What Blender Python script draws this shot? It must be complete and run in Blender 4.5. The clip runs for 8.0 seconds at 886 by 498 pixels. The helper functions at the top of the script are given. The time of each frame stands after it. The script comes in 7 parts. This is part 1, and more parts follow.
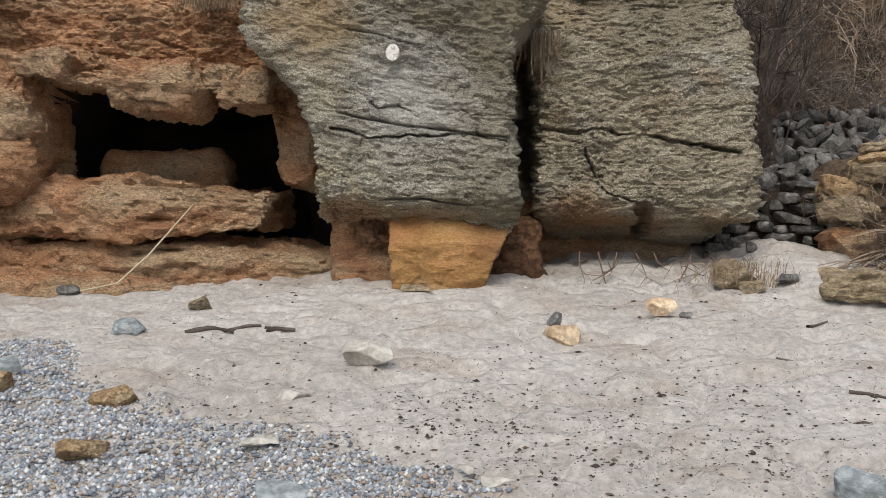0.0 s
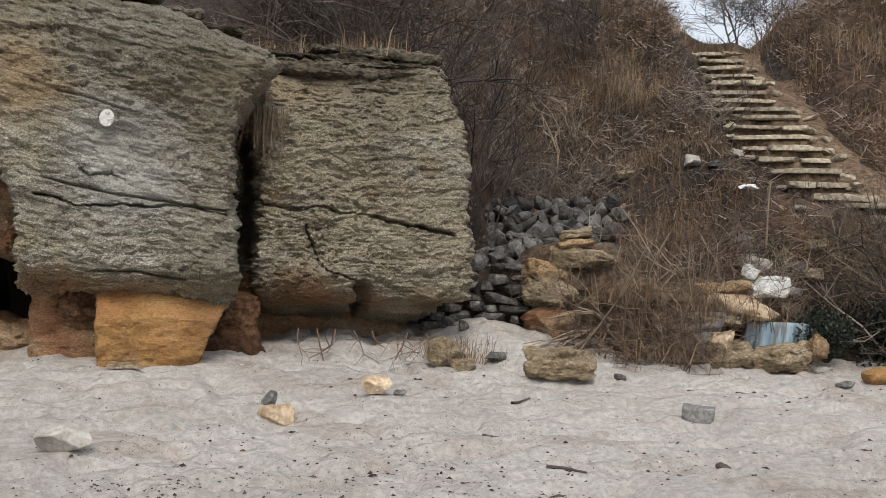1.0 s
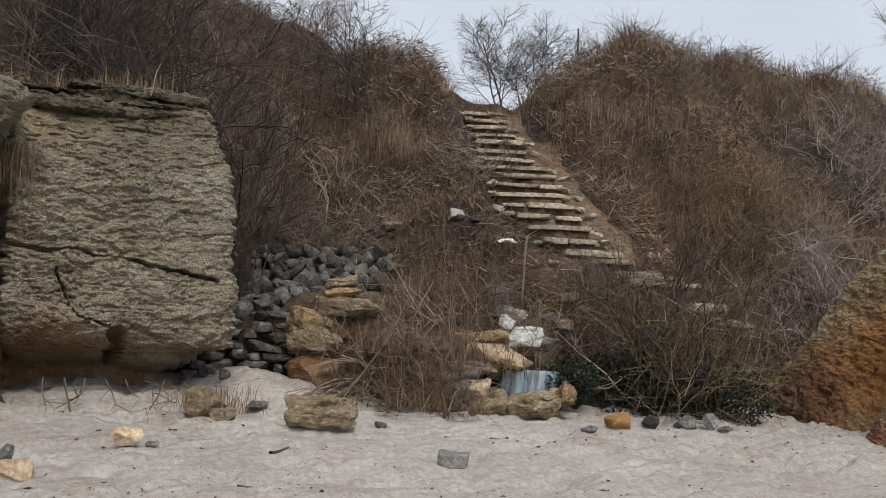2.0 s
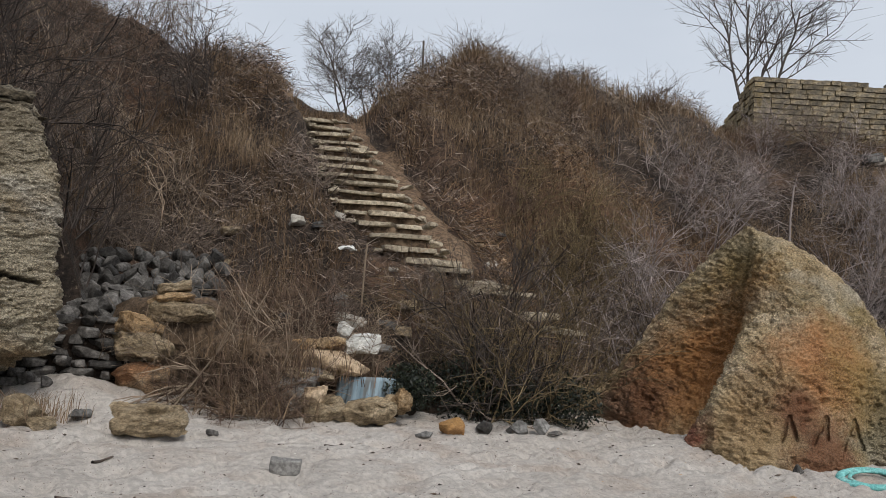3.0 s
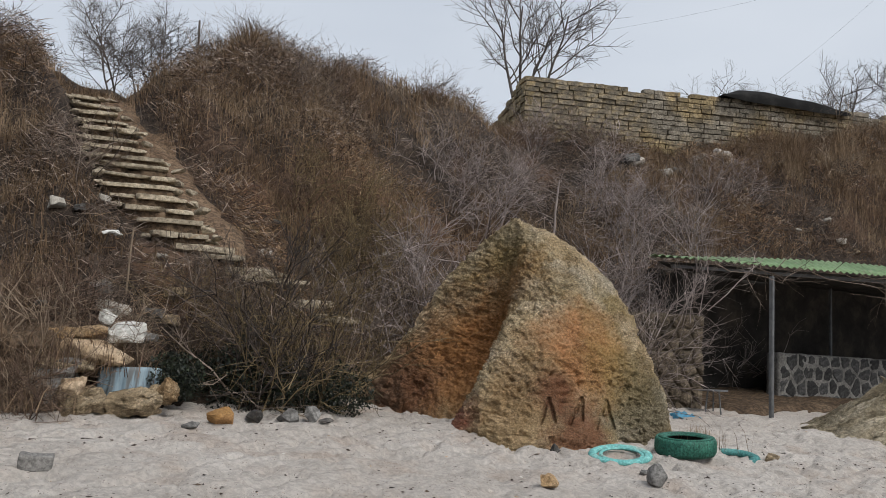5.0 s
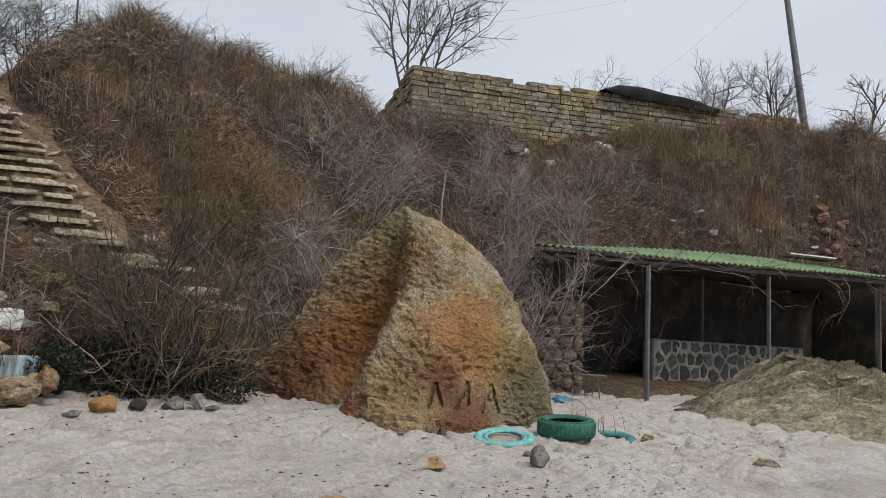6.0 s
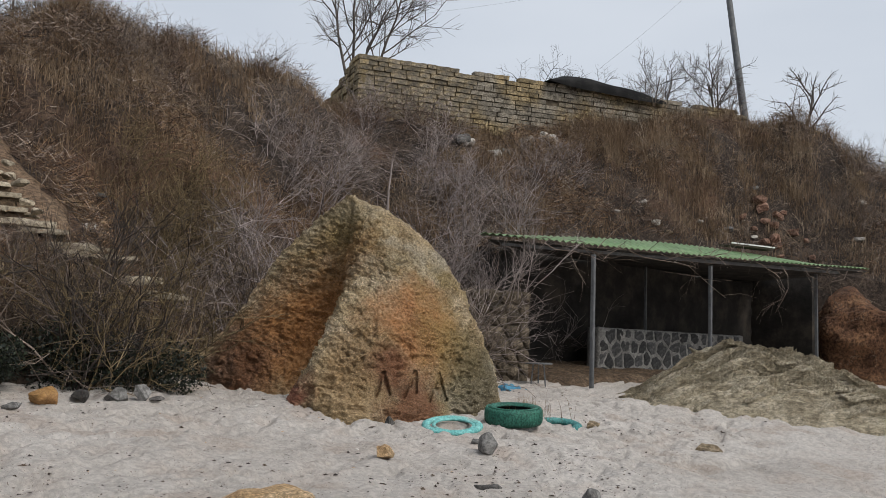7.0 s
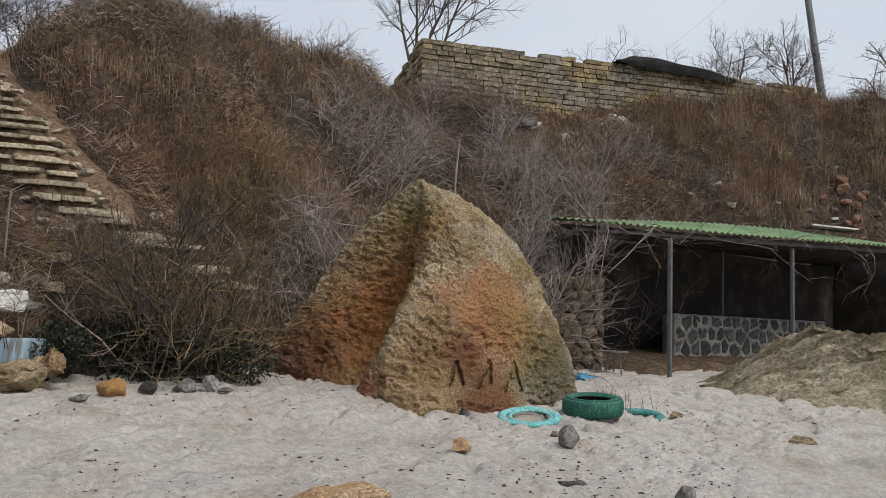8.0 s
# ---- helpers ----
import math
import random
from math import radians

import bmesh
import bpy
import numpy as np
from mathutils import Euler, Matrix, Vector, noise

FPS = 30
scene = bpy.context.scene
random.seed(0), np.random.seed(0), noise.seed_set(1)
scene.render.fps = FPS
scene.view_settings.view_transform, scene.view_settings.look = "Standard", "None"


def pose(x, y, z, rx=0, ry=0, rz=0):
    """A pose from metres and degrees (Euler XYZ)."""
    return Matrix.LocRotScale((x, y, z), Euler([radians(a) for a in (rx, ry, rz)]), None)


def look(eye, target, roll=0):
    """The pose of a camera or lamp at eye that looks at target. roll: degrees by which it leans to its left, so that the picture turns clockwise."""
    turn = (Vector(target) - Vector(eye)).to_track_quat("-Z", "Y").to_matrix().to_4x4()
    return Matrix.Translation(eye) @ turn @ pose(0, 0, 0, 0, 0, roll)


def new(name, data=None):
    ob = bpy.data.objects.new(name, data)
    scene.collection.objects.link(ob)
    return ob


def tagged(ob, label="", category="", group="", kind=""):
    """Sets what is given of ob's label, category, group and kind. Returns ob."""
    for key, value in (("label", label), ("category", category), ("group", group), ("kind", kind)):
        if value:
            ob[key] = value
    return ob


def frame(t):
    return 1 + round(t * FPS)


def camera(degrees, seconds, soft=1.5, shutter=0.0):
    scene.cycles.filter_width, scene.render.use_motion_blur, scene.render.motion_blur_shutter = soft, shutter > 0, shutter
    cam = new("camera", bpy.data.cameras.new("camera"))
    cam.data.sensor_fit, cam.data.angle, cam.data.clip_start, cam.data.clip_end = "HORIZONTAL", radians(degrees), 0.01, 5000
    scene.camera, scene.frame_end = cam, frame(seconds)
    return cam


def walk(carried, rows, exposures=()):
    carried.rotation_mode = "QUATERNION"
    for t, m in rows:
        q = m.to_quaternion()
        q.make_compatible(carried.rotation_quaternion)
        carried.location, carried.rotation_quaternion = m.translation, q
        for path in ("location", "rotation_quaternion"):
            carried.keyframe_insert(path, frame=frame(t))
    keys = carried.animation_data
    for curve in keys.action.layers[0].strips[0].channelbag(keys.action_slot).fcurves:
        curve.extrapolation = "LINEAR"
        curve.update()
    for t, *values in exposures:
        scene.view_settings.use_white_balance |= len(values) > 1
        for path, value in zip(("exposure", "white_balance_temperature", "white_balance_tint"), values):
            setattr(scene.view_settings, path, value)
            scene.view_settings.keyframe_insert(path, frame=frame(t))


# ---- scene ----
cam = camera(48.84, 8.0, soft=0.7, shutter=0.06)
# seconds, eye x y z, pitch, roll, yaw
PATH = [
    (0, -0.179, 0.140, 1.521, -2.76, -1.45, -0.16),
    (0.5, -0.169, 0.163, 1.527, -0.45, -2.24, -8.35),
    (1, -0.124, 0.147, 1.554, 2.14, -2.87, -16.15),
    (1.5, -0.133, 0.102, 1.559, 4.43, -3.16, -23.48),
    (2, -0.067, 0.079, 1.546, 5.74, -3.24, -29.45),
    (2.2, -0.058, 0.069, 1.540, 5.97, -3.26, -31.61),
    (3.3, -0.009, 0.011, 1.506, 7.10, -3.20, -40.65),
    (3.5, -0.000, 0.000, 1.500, 7.22, -3.14, -41.92),
    (4, 0.014, 0.001, 1.501, 7.27, -2.96, -45.11),
    (4.5, 0.032, -0.001, 1.500, 7.14, -2.81, -48.25),
    (5, 0.022, -0.021, 1.497, 6.89, -2.54, -51.45),
    (5.2, 0.004, -0.025, 1.492, 6.84, -2.54, -52.83),
    (6.5, -0.116, -0.054, 1.460, 6.21, -1.92, -60.60),
    (7, -0.100, -0.020, 1.456, 6.03, -1.84, -61.44),
    (7.5, 0.020, 0.084, 1.463, 5.72, -1.77, -60.52),
    (8, 0.202, 0.265, 1.453, 5.26, -1.47, -57.68),
]
walk(cam, [(t, pose(x, y, z, 90 + p, r, w)) for t, x, y, z, p, r, w in PATH], exposures=[(0.0, 0.55), (1.0, 0.42), (2.0, 0.18), (3.5, 0.1), (5.0, 0.1), (6.5, 0.13), (7.0, 0.08), (8.0, 0.13)])

# ---- sky and sun: a flat winter overcast ----
SUN_EL, SUN_AZ = radians(46), radians(192)
world = bpy.data.worlds.new("overcast_sky")
scene.world = world
world.use_nodes = True
wn, wl = world.node_tree.nodes, world.node_tree.links
wn.clear()
w_out, w_bg, w_sky = wn.new("ShaderNodeOutputWorld"), wn.new("ShaderNodeBackground"), wn.new("ShaderNodeTexSky")
w_sky.sky_type, w_sky.sun_disc = "NISHITA", False
w_sky.sun_elevation, w_sky.sun_rotation, w_sky.dust_density = SUN_EL, SUN_AZ, 4.0
w_mix, w_cloud, w_ramp, w_map, w_tc = (wn.new("ShaderNodeMix"), wn.new("ShaderNodeTexNoise"), wn.new("ShaderNodeValToRGB"),
                                      wn.new("ShaderNodeMapping"), wn.new("ShaderNodeTexCoord"))
w_mix.data_type = "RGBA"
w_mix.inputs["Factor"].default_value = 0.86
w_map.inputs["Scale"].default_value = (1.2, 1.2, 4.0)
w_cloud.inputs["Scale"].default_value, w_cloud.inputs["Detail"].default_value = 1.6, 4.0
w_ramp.color_ramp.elements[0].position, w_ramp.color_ramp.elements[0].color = 0.3, (6.0, 6.5, 7.25, 1)
w_ramp.color_ramp.elements[1].position, w_ramp.color_ramp.elements[1].color = 0.7, (7.1, 7.55, 8.2, 1)
wl.new(w_tc.outputs["Generated"], w_map.inputs["Vector"])
wl.new(w_map.outputs["Vector"], w_cloud.inputs["Vector"])
wl.new(w_cloud.outputs["Fac"], w_ramp.inputs["Fac"])
wl.new(w_sky.outputs["Color"], w_mix.inputs["A"])
wl.new(w_ramp.outputs["Color"], w_mix.inputs["B"])
wl.new(w_mix.outputs["Result"], w_bg.inputs["Color"])
w_bg.inputs["Strength"].default_value = 0.1
wl.new(w_bg.outputs["Background"], w_out.inputs["Surface"])

sun = new("sun", bpy.data.lights.new("sun", "SUN"))
sun.data.energy, sun.data.angle, sun.data.color = 1.85, radians(24), (1.0, 0.95, 0.88)
sun.matrix_world = look((0, 0, 0), (-math.sin(SUN_AZ) * math.cos(SUN_EL), -math.cos(SUN_AZ) * math.cos(SUN_EL), -math.sin(SUN_EL)))


# ---- small tools ----
def hashed(i, j, k, seed):
    h = (i * 374761393 + j * 668265263 + k * 2147483647 + seed * 1274126177) & 0xFFFFFFFF
    h = ((h ^ (h >> 13)) * 1274126177) & 0xFFFFFFFF
    h = ((h ^ (h >> 16)) * 2246822519) & 0xFFFFFFFF
    return ((h ^ (h >> 15)) & 0xFFFFFF) / 0x7FFFFF - 1.0


def vnoise(P, seed=0):
    """Smooth value noise, -1 to 1, of an array of points."""
    P = np.asarray(P, float)
    B = np.floor(P).astype(np.int64)
    f = P - B
    f = f * f * (3 - 2 * f)
    out = 0
    for a in (0, 1):
        wa = f[:, 0] if a else 1 - f[:, 0]
        for b in (0, 1):
            wb = wa * (f[:, 1] if b else 1 - f[:, 1])
            for c in (0, 1):
                wc = wb * (f[:, 2] if c else 1 - f[:, 2])
                out = out + wc * hashed(B[:, 0] + a, B[:, 1] + b, B[:, 2] + c, seed)
    return out


def fbm(P, scale=1.0, octaves=4, seed=0, gain=0.5):
    P = np.asarray(P, float) * scale
    out, amp = 0, 1.0
    for o in range(octaves):
        out = out + amp * vnoise(P + 17.3 * o, seed + o)
        P, amp = P * 2.03, amp * gain
    return out


def sstep(a, b, x):
    t = np.clip((x - a) / (b - a), 0, 1)
    return t * t * (3 - 2 * t)


def raw_mesh(name, V, F, smooth=True, sharp=0):
    """A mesh from an array of corners and an array of faces, all with the same number of corners."""
    V, F = np.asarray(V, np.float32), np.asarray(F, np.int32)
    me = bpy.data.meshes.new(name)
    me.vertices.add(len(V))
    me.vertices.foreach_set("co", V.ravel())
    n = F.shape[1]
    me.loops.add(F.size)
    me.loops.foreach_set("vertex_index", F.ravel())
    me.polygons.add(len(F))
    me.polygons.foreach_set("loop_start", np.arange(0, F.size, n, dtype=np.int32))
    me.polygons.foreach_set("use_smooth", np.full(len(F), smooth, bool))
    me.update(calc_edges=True)
    if sharp:
        me.set_sharp_from_angle(angle=radians(sharp))
    return me


def part(name, data, material, parent=None, label=""):
    """One mesh object, under a thing or a part. data: a bmesh or a mesh."""
    if isinstance(data, bmesh.types.BMesh):
        me = bpy.data.meshes.new(name)
        data.to_mesh(me)
        data.free()
        data = me
    if not data.materials:
        data.materials.append(material)
    ob = new(name, data)
    if parent is not None:
        ob.parent = parent
    return tagged(ob, label)


def thing(name, m, label, category, group="", kind=""):
    ob = new(name)
    ob.empty_display_size = 0.1
    ob.matrix_world = m
    return tagged(ob, label, category, group, kind)


def grid_faces(nu, nv, wrap=False):
    i, j = np.meshgrid(np.arange(nu if wrap else nu - 1), np.arange(nv - 1), indexing="ij")
    i, j = i.ravel(), j.ravel()
    i2 = (i + 1) % nu
    return np.stack([i * nv + j, i2 * nv + j, i2 * nv + j + 1, i * nv + j + 1], 1)


def weld(V, F):
    _, first, back = np.unique(np.round(V, 5), axis=0, return_index=True, return_inverse=True)
    return V[first], back.ravel()[F]


def rounded_box(half, rad, step):
    """Corners, outward directions and quads of a box with rounded edges, cut into cells of about one step."""
    half = np.array(half, float)
    rad = min(rad, half.min() * 0.98)
    n = np.maximum(2, np.ceil(2 * half / np.array(step)).astype(int)) + 1
    Vs, Fs, base = [], [], 0
    for ax in range(3):
        u, v = (ax + 1) % 3, (ax + 2) % 3
        gu, gv = np.meshgrid(np.linspace(-half[u], half[u], n[u]), np.linspace(-half[v], half[v], n[v]), indexing="ij")
        for side in (-1, 1):
            P = np.zeros((gu.size, 3))
            P[:, u], P[:, v], P[:, ax] = gu.ravel(), gv.ravel(), side * half[ax]
            F = grid_faces(n[u], n[v])
            Fs.append((F if side > 0 else F[:, ::-1]) + base)
            Vs.append(P)
            base += len(P)
    V, F = weld(np.concatenate(Vs), np.concatenate(Fs))
    inner = np.clip(V, -(half - rad), half - rad)
    N = V - inner
    N /= np.maximum(np.linalg.norm(N, axis=1, keepdims=True), 1e-9)
    return inner + rad * N, N, F


def facet(V, half, seed, n=9, lo=0.62, hi=0.92, flatten=1.0):
    """Breaks a rounded form off along some planes, as stone breaks."""
    rng = random.Random(seed)
    U = V / np.array(half)
    for _ in range(n):
        d = np.array([rng.gauss(0, 1), rng.gauss(0, 1), rng.gauss(0, 1) * flatten])
        d /= np.linalg.norm(d)
        U = U - np.clip(U @ d - rng.uniform(lo, hi), 0, None)[:, None] * d
    return U * np.array(half)


def stone_mesh(name, size, seed, rough=0.12, step=None, rad=0.95, flat=False):
    half = np.array(size) / 2
    V, N, F = rounded_box(half, rad * half.min(), step or max(size) / 11)
    s = float(np.mean(size))
    V = V * (1 + 0.3 * vnoise(V * (1.3 / s), seed + 5))[:, None]
    V = facet(V, half, seed, 10, 0.55, 0.95)
    V = V + N * (fbm(V, 2.6 / s, 3, seed) * rough * s * 0.35)[:, None]
    return raw_mesh(name, V, F, not flat, 28)


def tubes(paths, sides=3):
    """Tapered tubes as one mesh: each path is (points n x 3, radii n)."""
    Vs, Fs, base = [], [], 0
    ang = np.arange(sides) * 2 * math.pi / sides
    for P, R in paths:
        P = np.asarray(P, float)
        n = len(P)
        D = np.gradient(P, axis=0)
        D /= np.maximum(np.linalg.norm(D, axis=1, keepdims=True), 1e-9)
        up = np.array([0.31, 0.22, 0.93]) if abs(D[0, 2]) < 0.8 else np.array([0.9, 0.3, 0.1])
        A = np.cross(D, up)
        A /= np.maximum(np.linalg.norm(A, axis=1, keepdims=True), 1e-9)
        B = np.cross(D, A)
        ring = P[:, None] + np.asarray(R)[:, None, None] * (A[:, None] * np.cos(ang)[None, :, None] + B[:, None] * np.sin(ang)[None, :, None])
        Vs.append(ring.reshape(-1, 3))
        i, j = np.meshgrid(np.arange(n - 1), np.arange(sides), indexing="ij")
        i, j = i.ravel(), j.ravel()
        k = (j + 1) % sides
        Fs.append(np.stack([i * sides + j, i * sides + k, (i + 1) * sides + k, (i + 1) * sides + j], 1) + base)
        base += n * sides
    return np.concatenate(Vs), np.concatenate(Fs)


def box_bm(size, at=(0, 0, 0), bevel=0.0):
    bm = bmesh.new()
    bmesh.ops.create_cube(bm, size=1, matrix=Matrix.Translation(at) @ Matrix.Diagonal((*size, 1)))
    if bevel:
        bmesh.ops.bevel(bm, geom=bm.edges[:], offset=bevel, segments=2, affect="EDGES")
    return bm


def cylinder_bm(r, z0, z1, seg=12, r2=None):
    bm = bmesh.new()
    bmesh.ops.create_cone(bm, cap_ends=True, segments=seg, radius1=r, radius2=r if r2 is None else r2, depth=z1 - z0,
                          matrix=Matrix.Translation((0, 0, (z0 + z1) / 2)))
    return bm


# ---- materials ----
def node_material(name, colors, scale=3.0, stretch=(1, 1, 1), rough=0.9, bump=0.3, bump_scale=40.0, detail=6.0, second=None,
                  speck=None, per_object=0.0, metal=0.0, per_island=0.0, bump_dist=0.02, spec=0.3, grain=None, crust=None):
    """colors: three or so, dark to light, over a coarse noise. second: (colour, scale, low, high, amount), patches of
    another hue.
    speck: the same, over a fine noise. stretch lays the noise in beds. crust: (scale, flattening, crevice darkening,
    relief), a lumpy porous skin."""
    mat = bpy.data.materials.new(name)
    mat.use_nodes = True
    nd, ln = mat.node_tree.nodes, mat.node_tree.links
    bsdf = nd["Principled BSDF"]
    bsdf.inputs["Roughness"].default_value, bsdf.inputs["Metallic"].default_value = rough, metal
    bsdf.inputs["Specular IOR Level"].default_value = spec
    tc, mp, no, rp = nd.new("ShaderNodeTexCoord"), nd.new("ShaderNodeMapping"), nd.new("ShaderNodeTexNoise"), nd.new("ShaderNodeValToRGB")
    mp.inputs["Scale"].default_value = stretch
    no.inputs["Scale"].default_value, no.inputs["Detail"].default_value, no.inputs["Roughness"].default_value = scale, detail, 0.68
    ln.new(tc.outputs["Object"], mp.inputs["Vector"])
    ln.new(mp.outputs["Vector"], no.inputs["Vector"])
    el = rp.color_ramp.elements
    while len(el) < len(colors):
        el.new(0.5)
    for k, c in enumerate(colors):
        el[k].position, el[k].color = 0.3 + 0.4 * k / max(1, len(colors) - 1), (*c, 1)
    ln.new(no.outputs["Fac"], rp.inputs["Fac"])
    col = rp.outputs["Color"]
    patches = second if isinstance(second, list) else [second]
    for k, sp in [(0, q) for q in patches] + [(1, speck)]:
        if sp:
            n2, r2, mx = nd.new("ShaderNodeTexNoise"), nd.new("ShaderNodeMapRange"), nd.new("ShaderNodeMix")
            n2.inputs["Scale"].default_value, n2.inputs["Detail"].default_value = sp[1], 4.0 if k == 0 else 2.0
            ln.new((tc.outputs["Object"] if k else mp.outputs["Vector"]), n2.inputs["Vector"])
            r2.inputs["From Min"].default_value, r2.inputs["From Max"].default_value, r2.inputs["To Max"].default_value = sp[2], sp[3], sp[4]
            ln.new(n2.outputs["Fac"], r2.inputs["Value"])
            mx.data_type = "RGBA"
            ln.new(r2.outputs["Result"], mx.inputs["Factor"])
            ln.new(col, mx.inputs["A"])
            mx.inputs["B"].default_value = (*sp[0], 1)
            col = mx.outputs["Result"]
    for amount, source in ((per_object, "object"), (per_island, "island")):
        if amount:
            hs, mr = nd.new("ShaderNodeHueSaturation"), nd.new("ShaderNodeMapRange")
            if source == "object":
                ln.new(nd.new("ShaderNodeObjectInfo").outputs["Random"], mr.inputs["Value"])
            else:
                ln.new(nd.new("ShaderNodeNewGeometry").outputs["Random Per Island"], mr.inputs["Value"])
            mr.inputs["To Min"].default_value, mr.inputs["To Max"].default_value = 1 - amount, 1 + amount
            ln.new(mr.outputs["Result"], hs.inputs["Value"])
            ln.new(col, hs.inputs["Color"])
            col = hs.outputs["Color"]
    if bump or grain:
        nb = nd.new("ShaderNodeTexNoise")
        nb.inputs["Scale"].default_value, nb.inputs["Detail"].default_value, nb.inputs["Roughness"].default_value = bump_scale, 8.0, 0.72
        ln.new(mp.outputs["Vector"], nb.inputs["Vector"])
    if grain:
        # the colour darkens where the bump is low and lightens where it is high
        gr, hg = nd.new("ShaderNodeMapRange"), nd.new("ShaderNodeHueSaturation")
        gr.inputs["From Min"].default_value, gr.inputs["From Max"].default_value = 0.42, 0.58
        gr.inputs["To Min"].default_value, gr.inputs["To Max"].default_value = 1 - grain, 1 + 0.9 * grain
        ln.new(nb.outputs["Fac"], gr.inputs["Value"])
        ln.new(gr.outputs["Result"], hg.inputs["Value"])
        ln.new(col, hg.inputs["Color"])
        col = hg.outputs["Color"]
    if crust:
        # knobbly lumps with darker crevices between them, at two sizes
        heights = []
        for k, grow in enumerate((1.0, 2.3)):
            m2, wn2, wa, vo, cr = nd.new("ShaderNodeMapping"), nd.new("ShaderNodeTexNoise"), nd.new("ShaderNodeMix"), nd.new("ShaderNodeTexVoronoi"), nd.new("ShaderNodeMapRange")
            m2.inputs["Scale"].default_value = (1, 1, crust[1])
            ln.new(tc.outputs["Object"], m2.inputs["Vector"])
            wn2.inputs["Scale"].default_value, wn2.inputs["Detail"].default_value = crust[0] * grow * 0.6, 3.0
            ln.new(m2.outputs["Vector"], wn2.inputs["Vector"])
            wa.data_type, wa.blend_type = "RGBA", "LINEAR_LIGHT"
            wa.inputs["Factor"].default_value = 0.9 / (crust[0] * grow)
            ln.new(m2.outputs["Vector"], wa.inputs["A"])
            ln.new(wn2.outputs["Color"], wa.inputs["B"])
            vo.feature = "DISTANCE_TO_EDGE"
            vo.inputs["Scale"].default_value = crust[0] * grow
            ln.new(wa.outputs["Result"], vo.inputs["Vector"])
            cr.inputs["From Max"].default_value = 0.16
            cr.interpolation_type = "SMOOTHSTEP"
            ln.new(vo.outputs["Distance"], cr.inputs["Value"])
            heights.append(cr.outputs["Result"])
        both = nd.new("ShaderNodeMix")
        both.inputs["Factor"].default_value = 0.45
        ln.new(heights[0], both.inputs["A"])
        ln.new(heights[1], both.inputs["B"])
        where, lim, ease, crevice_tone, hc = (nd.new("ShaderNodeTexNoise"), nd.new("ShaderNodeMapRange"), nd.new("ShaderNodeMix"), nd.new("ShaderNodeMapRange"), nd.new("ShaderNodeHueSaturation"))
        where.inputs["Scale"].default_value, where.inputs["Detail"].default_value = 2.2, 3.0
        ln.new(tc.outputs["Object"], where.inputs["Vector"])
        lim.inputs["From Min"].default_value, lim.inputs["From Max"].default_value = 0.35, 0.6
        ln.new(where.outputs["Fac"], lim.inputs["Value"])
        ease.inputs["B"].default_value = 1.0
        lim.inputs["To Min"].default_value, lim.inputs["To Max"].default_value = 0.5, 0.0
        ln.new(lim.outputs["Result"], ease.inputs["Factor"])
        ln.new(both.outputs["Result"], ease.inputs["A"])
        crevice_tone.inputs["To Min"].default_value, crevice_tone.inputs["To Max"].default_value = 1 - crust[2], 1.12
        ln.new(ease.outputs["Result"], crevice_tone.inputs["Value"])
        ln.new(crevice_tone.outputs["Result"], hc.inputs["Value"])
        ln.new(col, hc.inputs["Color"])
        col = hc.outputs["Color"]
    ln.new(col, bsdf.inputs["Base Color"])
    if crust:
        b2 = nd.new("ShaderNodeBump")
        b2.inputs["Strength"].default_value, b2.inputs["Distance"].default_value = 1.0, crust[3]
        ln.new(ease.outputs["Result"], b2.inputs["Height"])
    if bump:
        bp = nd.new("ShaderNodeBump")
        bp.inputs["Strength"].default_value, bp.inputs["Distance"].default_value = bump, bump_dist
        ln.new(nb.outputs["Fac"], bp.inputs["Height"])
        if crust:
            ln.new(b2.outputs["Normal"], bp.inputs["Normal"])
        ln.new(bp.outputs["Normal"], bsdf.inputs["Normal"])
    return mat


def island_material(name, colors, rough=0.7, bump=0.0):
    """Each loose piece takes one of the colours."""
    mat = bpy.data.materials.new(name)
    mat.use_nodes = True
    nd, ln = mat.node_tree.nodes, mat.node_tree.links
    bsdf = nd["Principled BSDF"]
    bsdf.inputs["Roughness"].default_value, bsdf.inputs["Specular IOR Level"].default_value = rough, 0.3
    rp, no, tc, mx = nd.new("ShaderNodeValToRGB"), nd.new("ShaderNodeTexNoise"), nd.new("ShaderNodeTexCoord"), nd.new("ShaderNodeHueSaturation")
    rp.color_ramp.interpolation = "CONSTANT"
    el = rp.color_ramp.elements
    while len(el) < len(colors):
        el.new(0.5)
    for k, c in enumerate(colors):
        el[k].position, el[k].color = k / len(colors), (*c, 1)
    ln.new(nd.new("ShaderNodeNewGeometry").outputs["Random Per Island"], rp.inputs["Fac"])
    no.inputs["Scale"].default_value, no.inputs["Detail"].default_value = 60.0, 4.0
    ln.new(tc.outputs["Object"], no.inputs["Vector"])
    mr = nd.new("ShaderNodeMapRange")
    mr.inputs["To Min"].default_value, mr.inputs["To Max"].default_value = 0.6, 1.4
    ln.new(no.outputs["Fac"], mr.inputs["Value"])
    ln.new(mr.outputs["Result"], mx.inputs["Value"])
    ln.new(rp.outputs["Color"], mx.inputs["Color"])
    ln.new(mx.outputs["Color"], bsdf.inputs["Base Color"])
    return mat


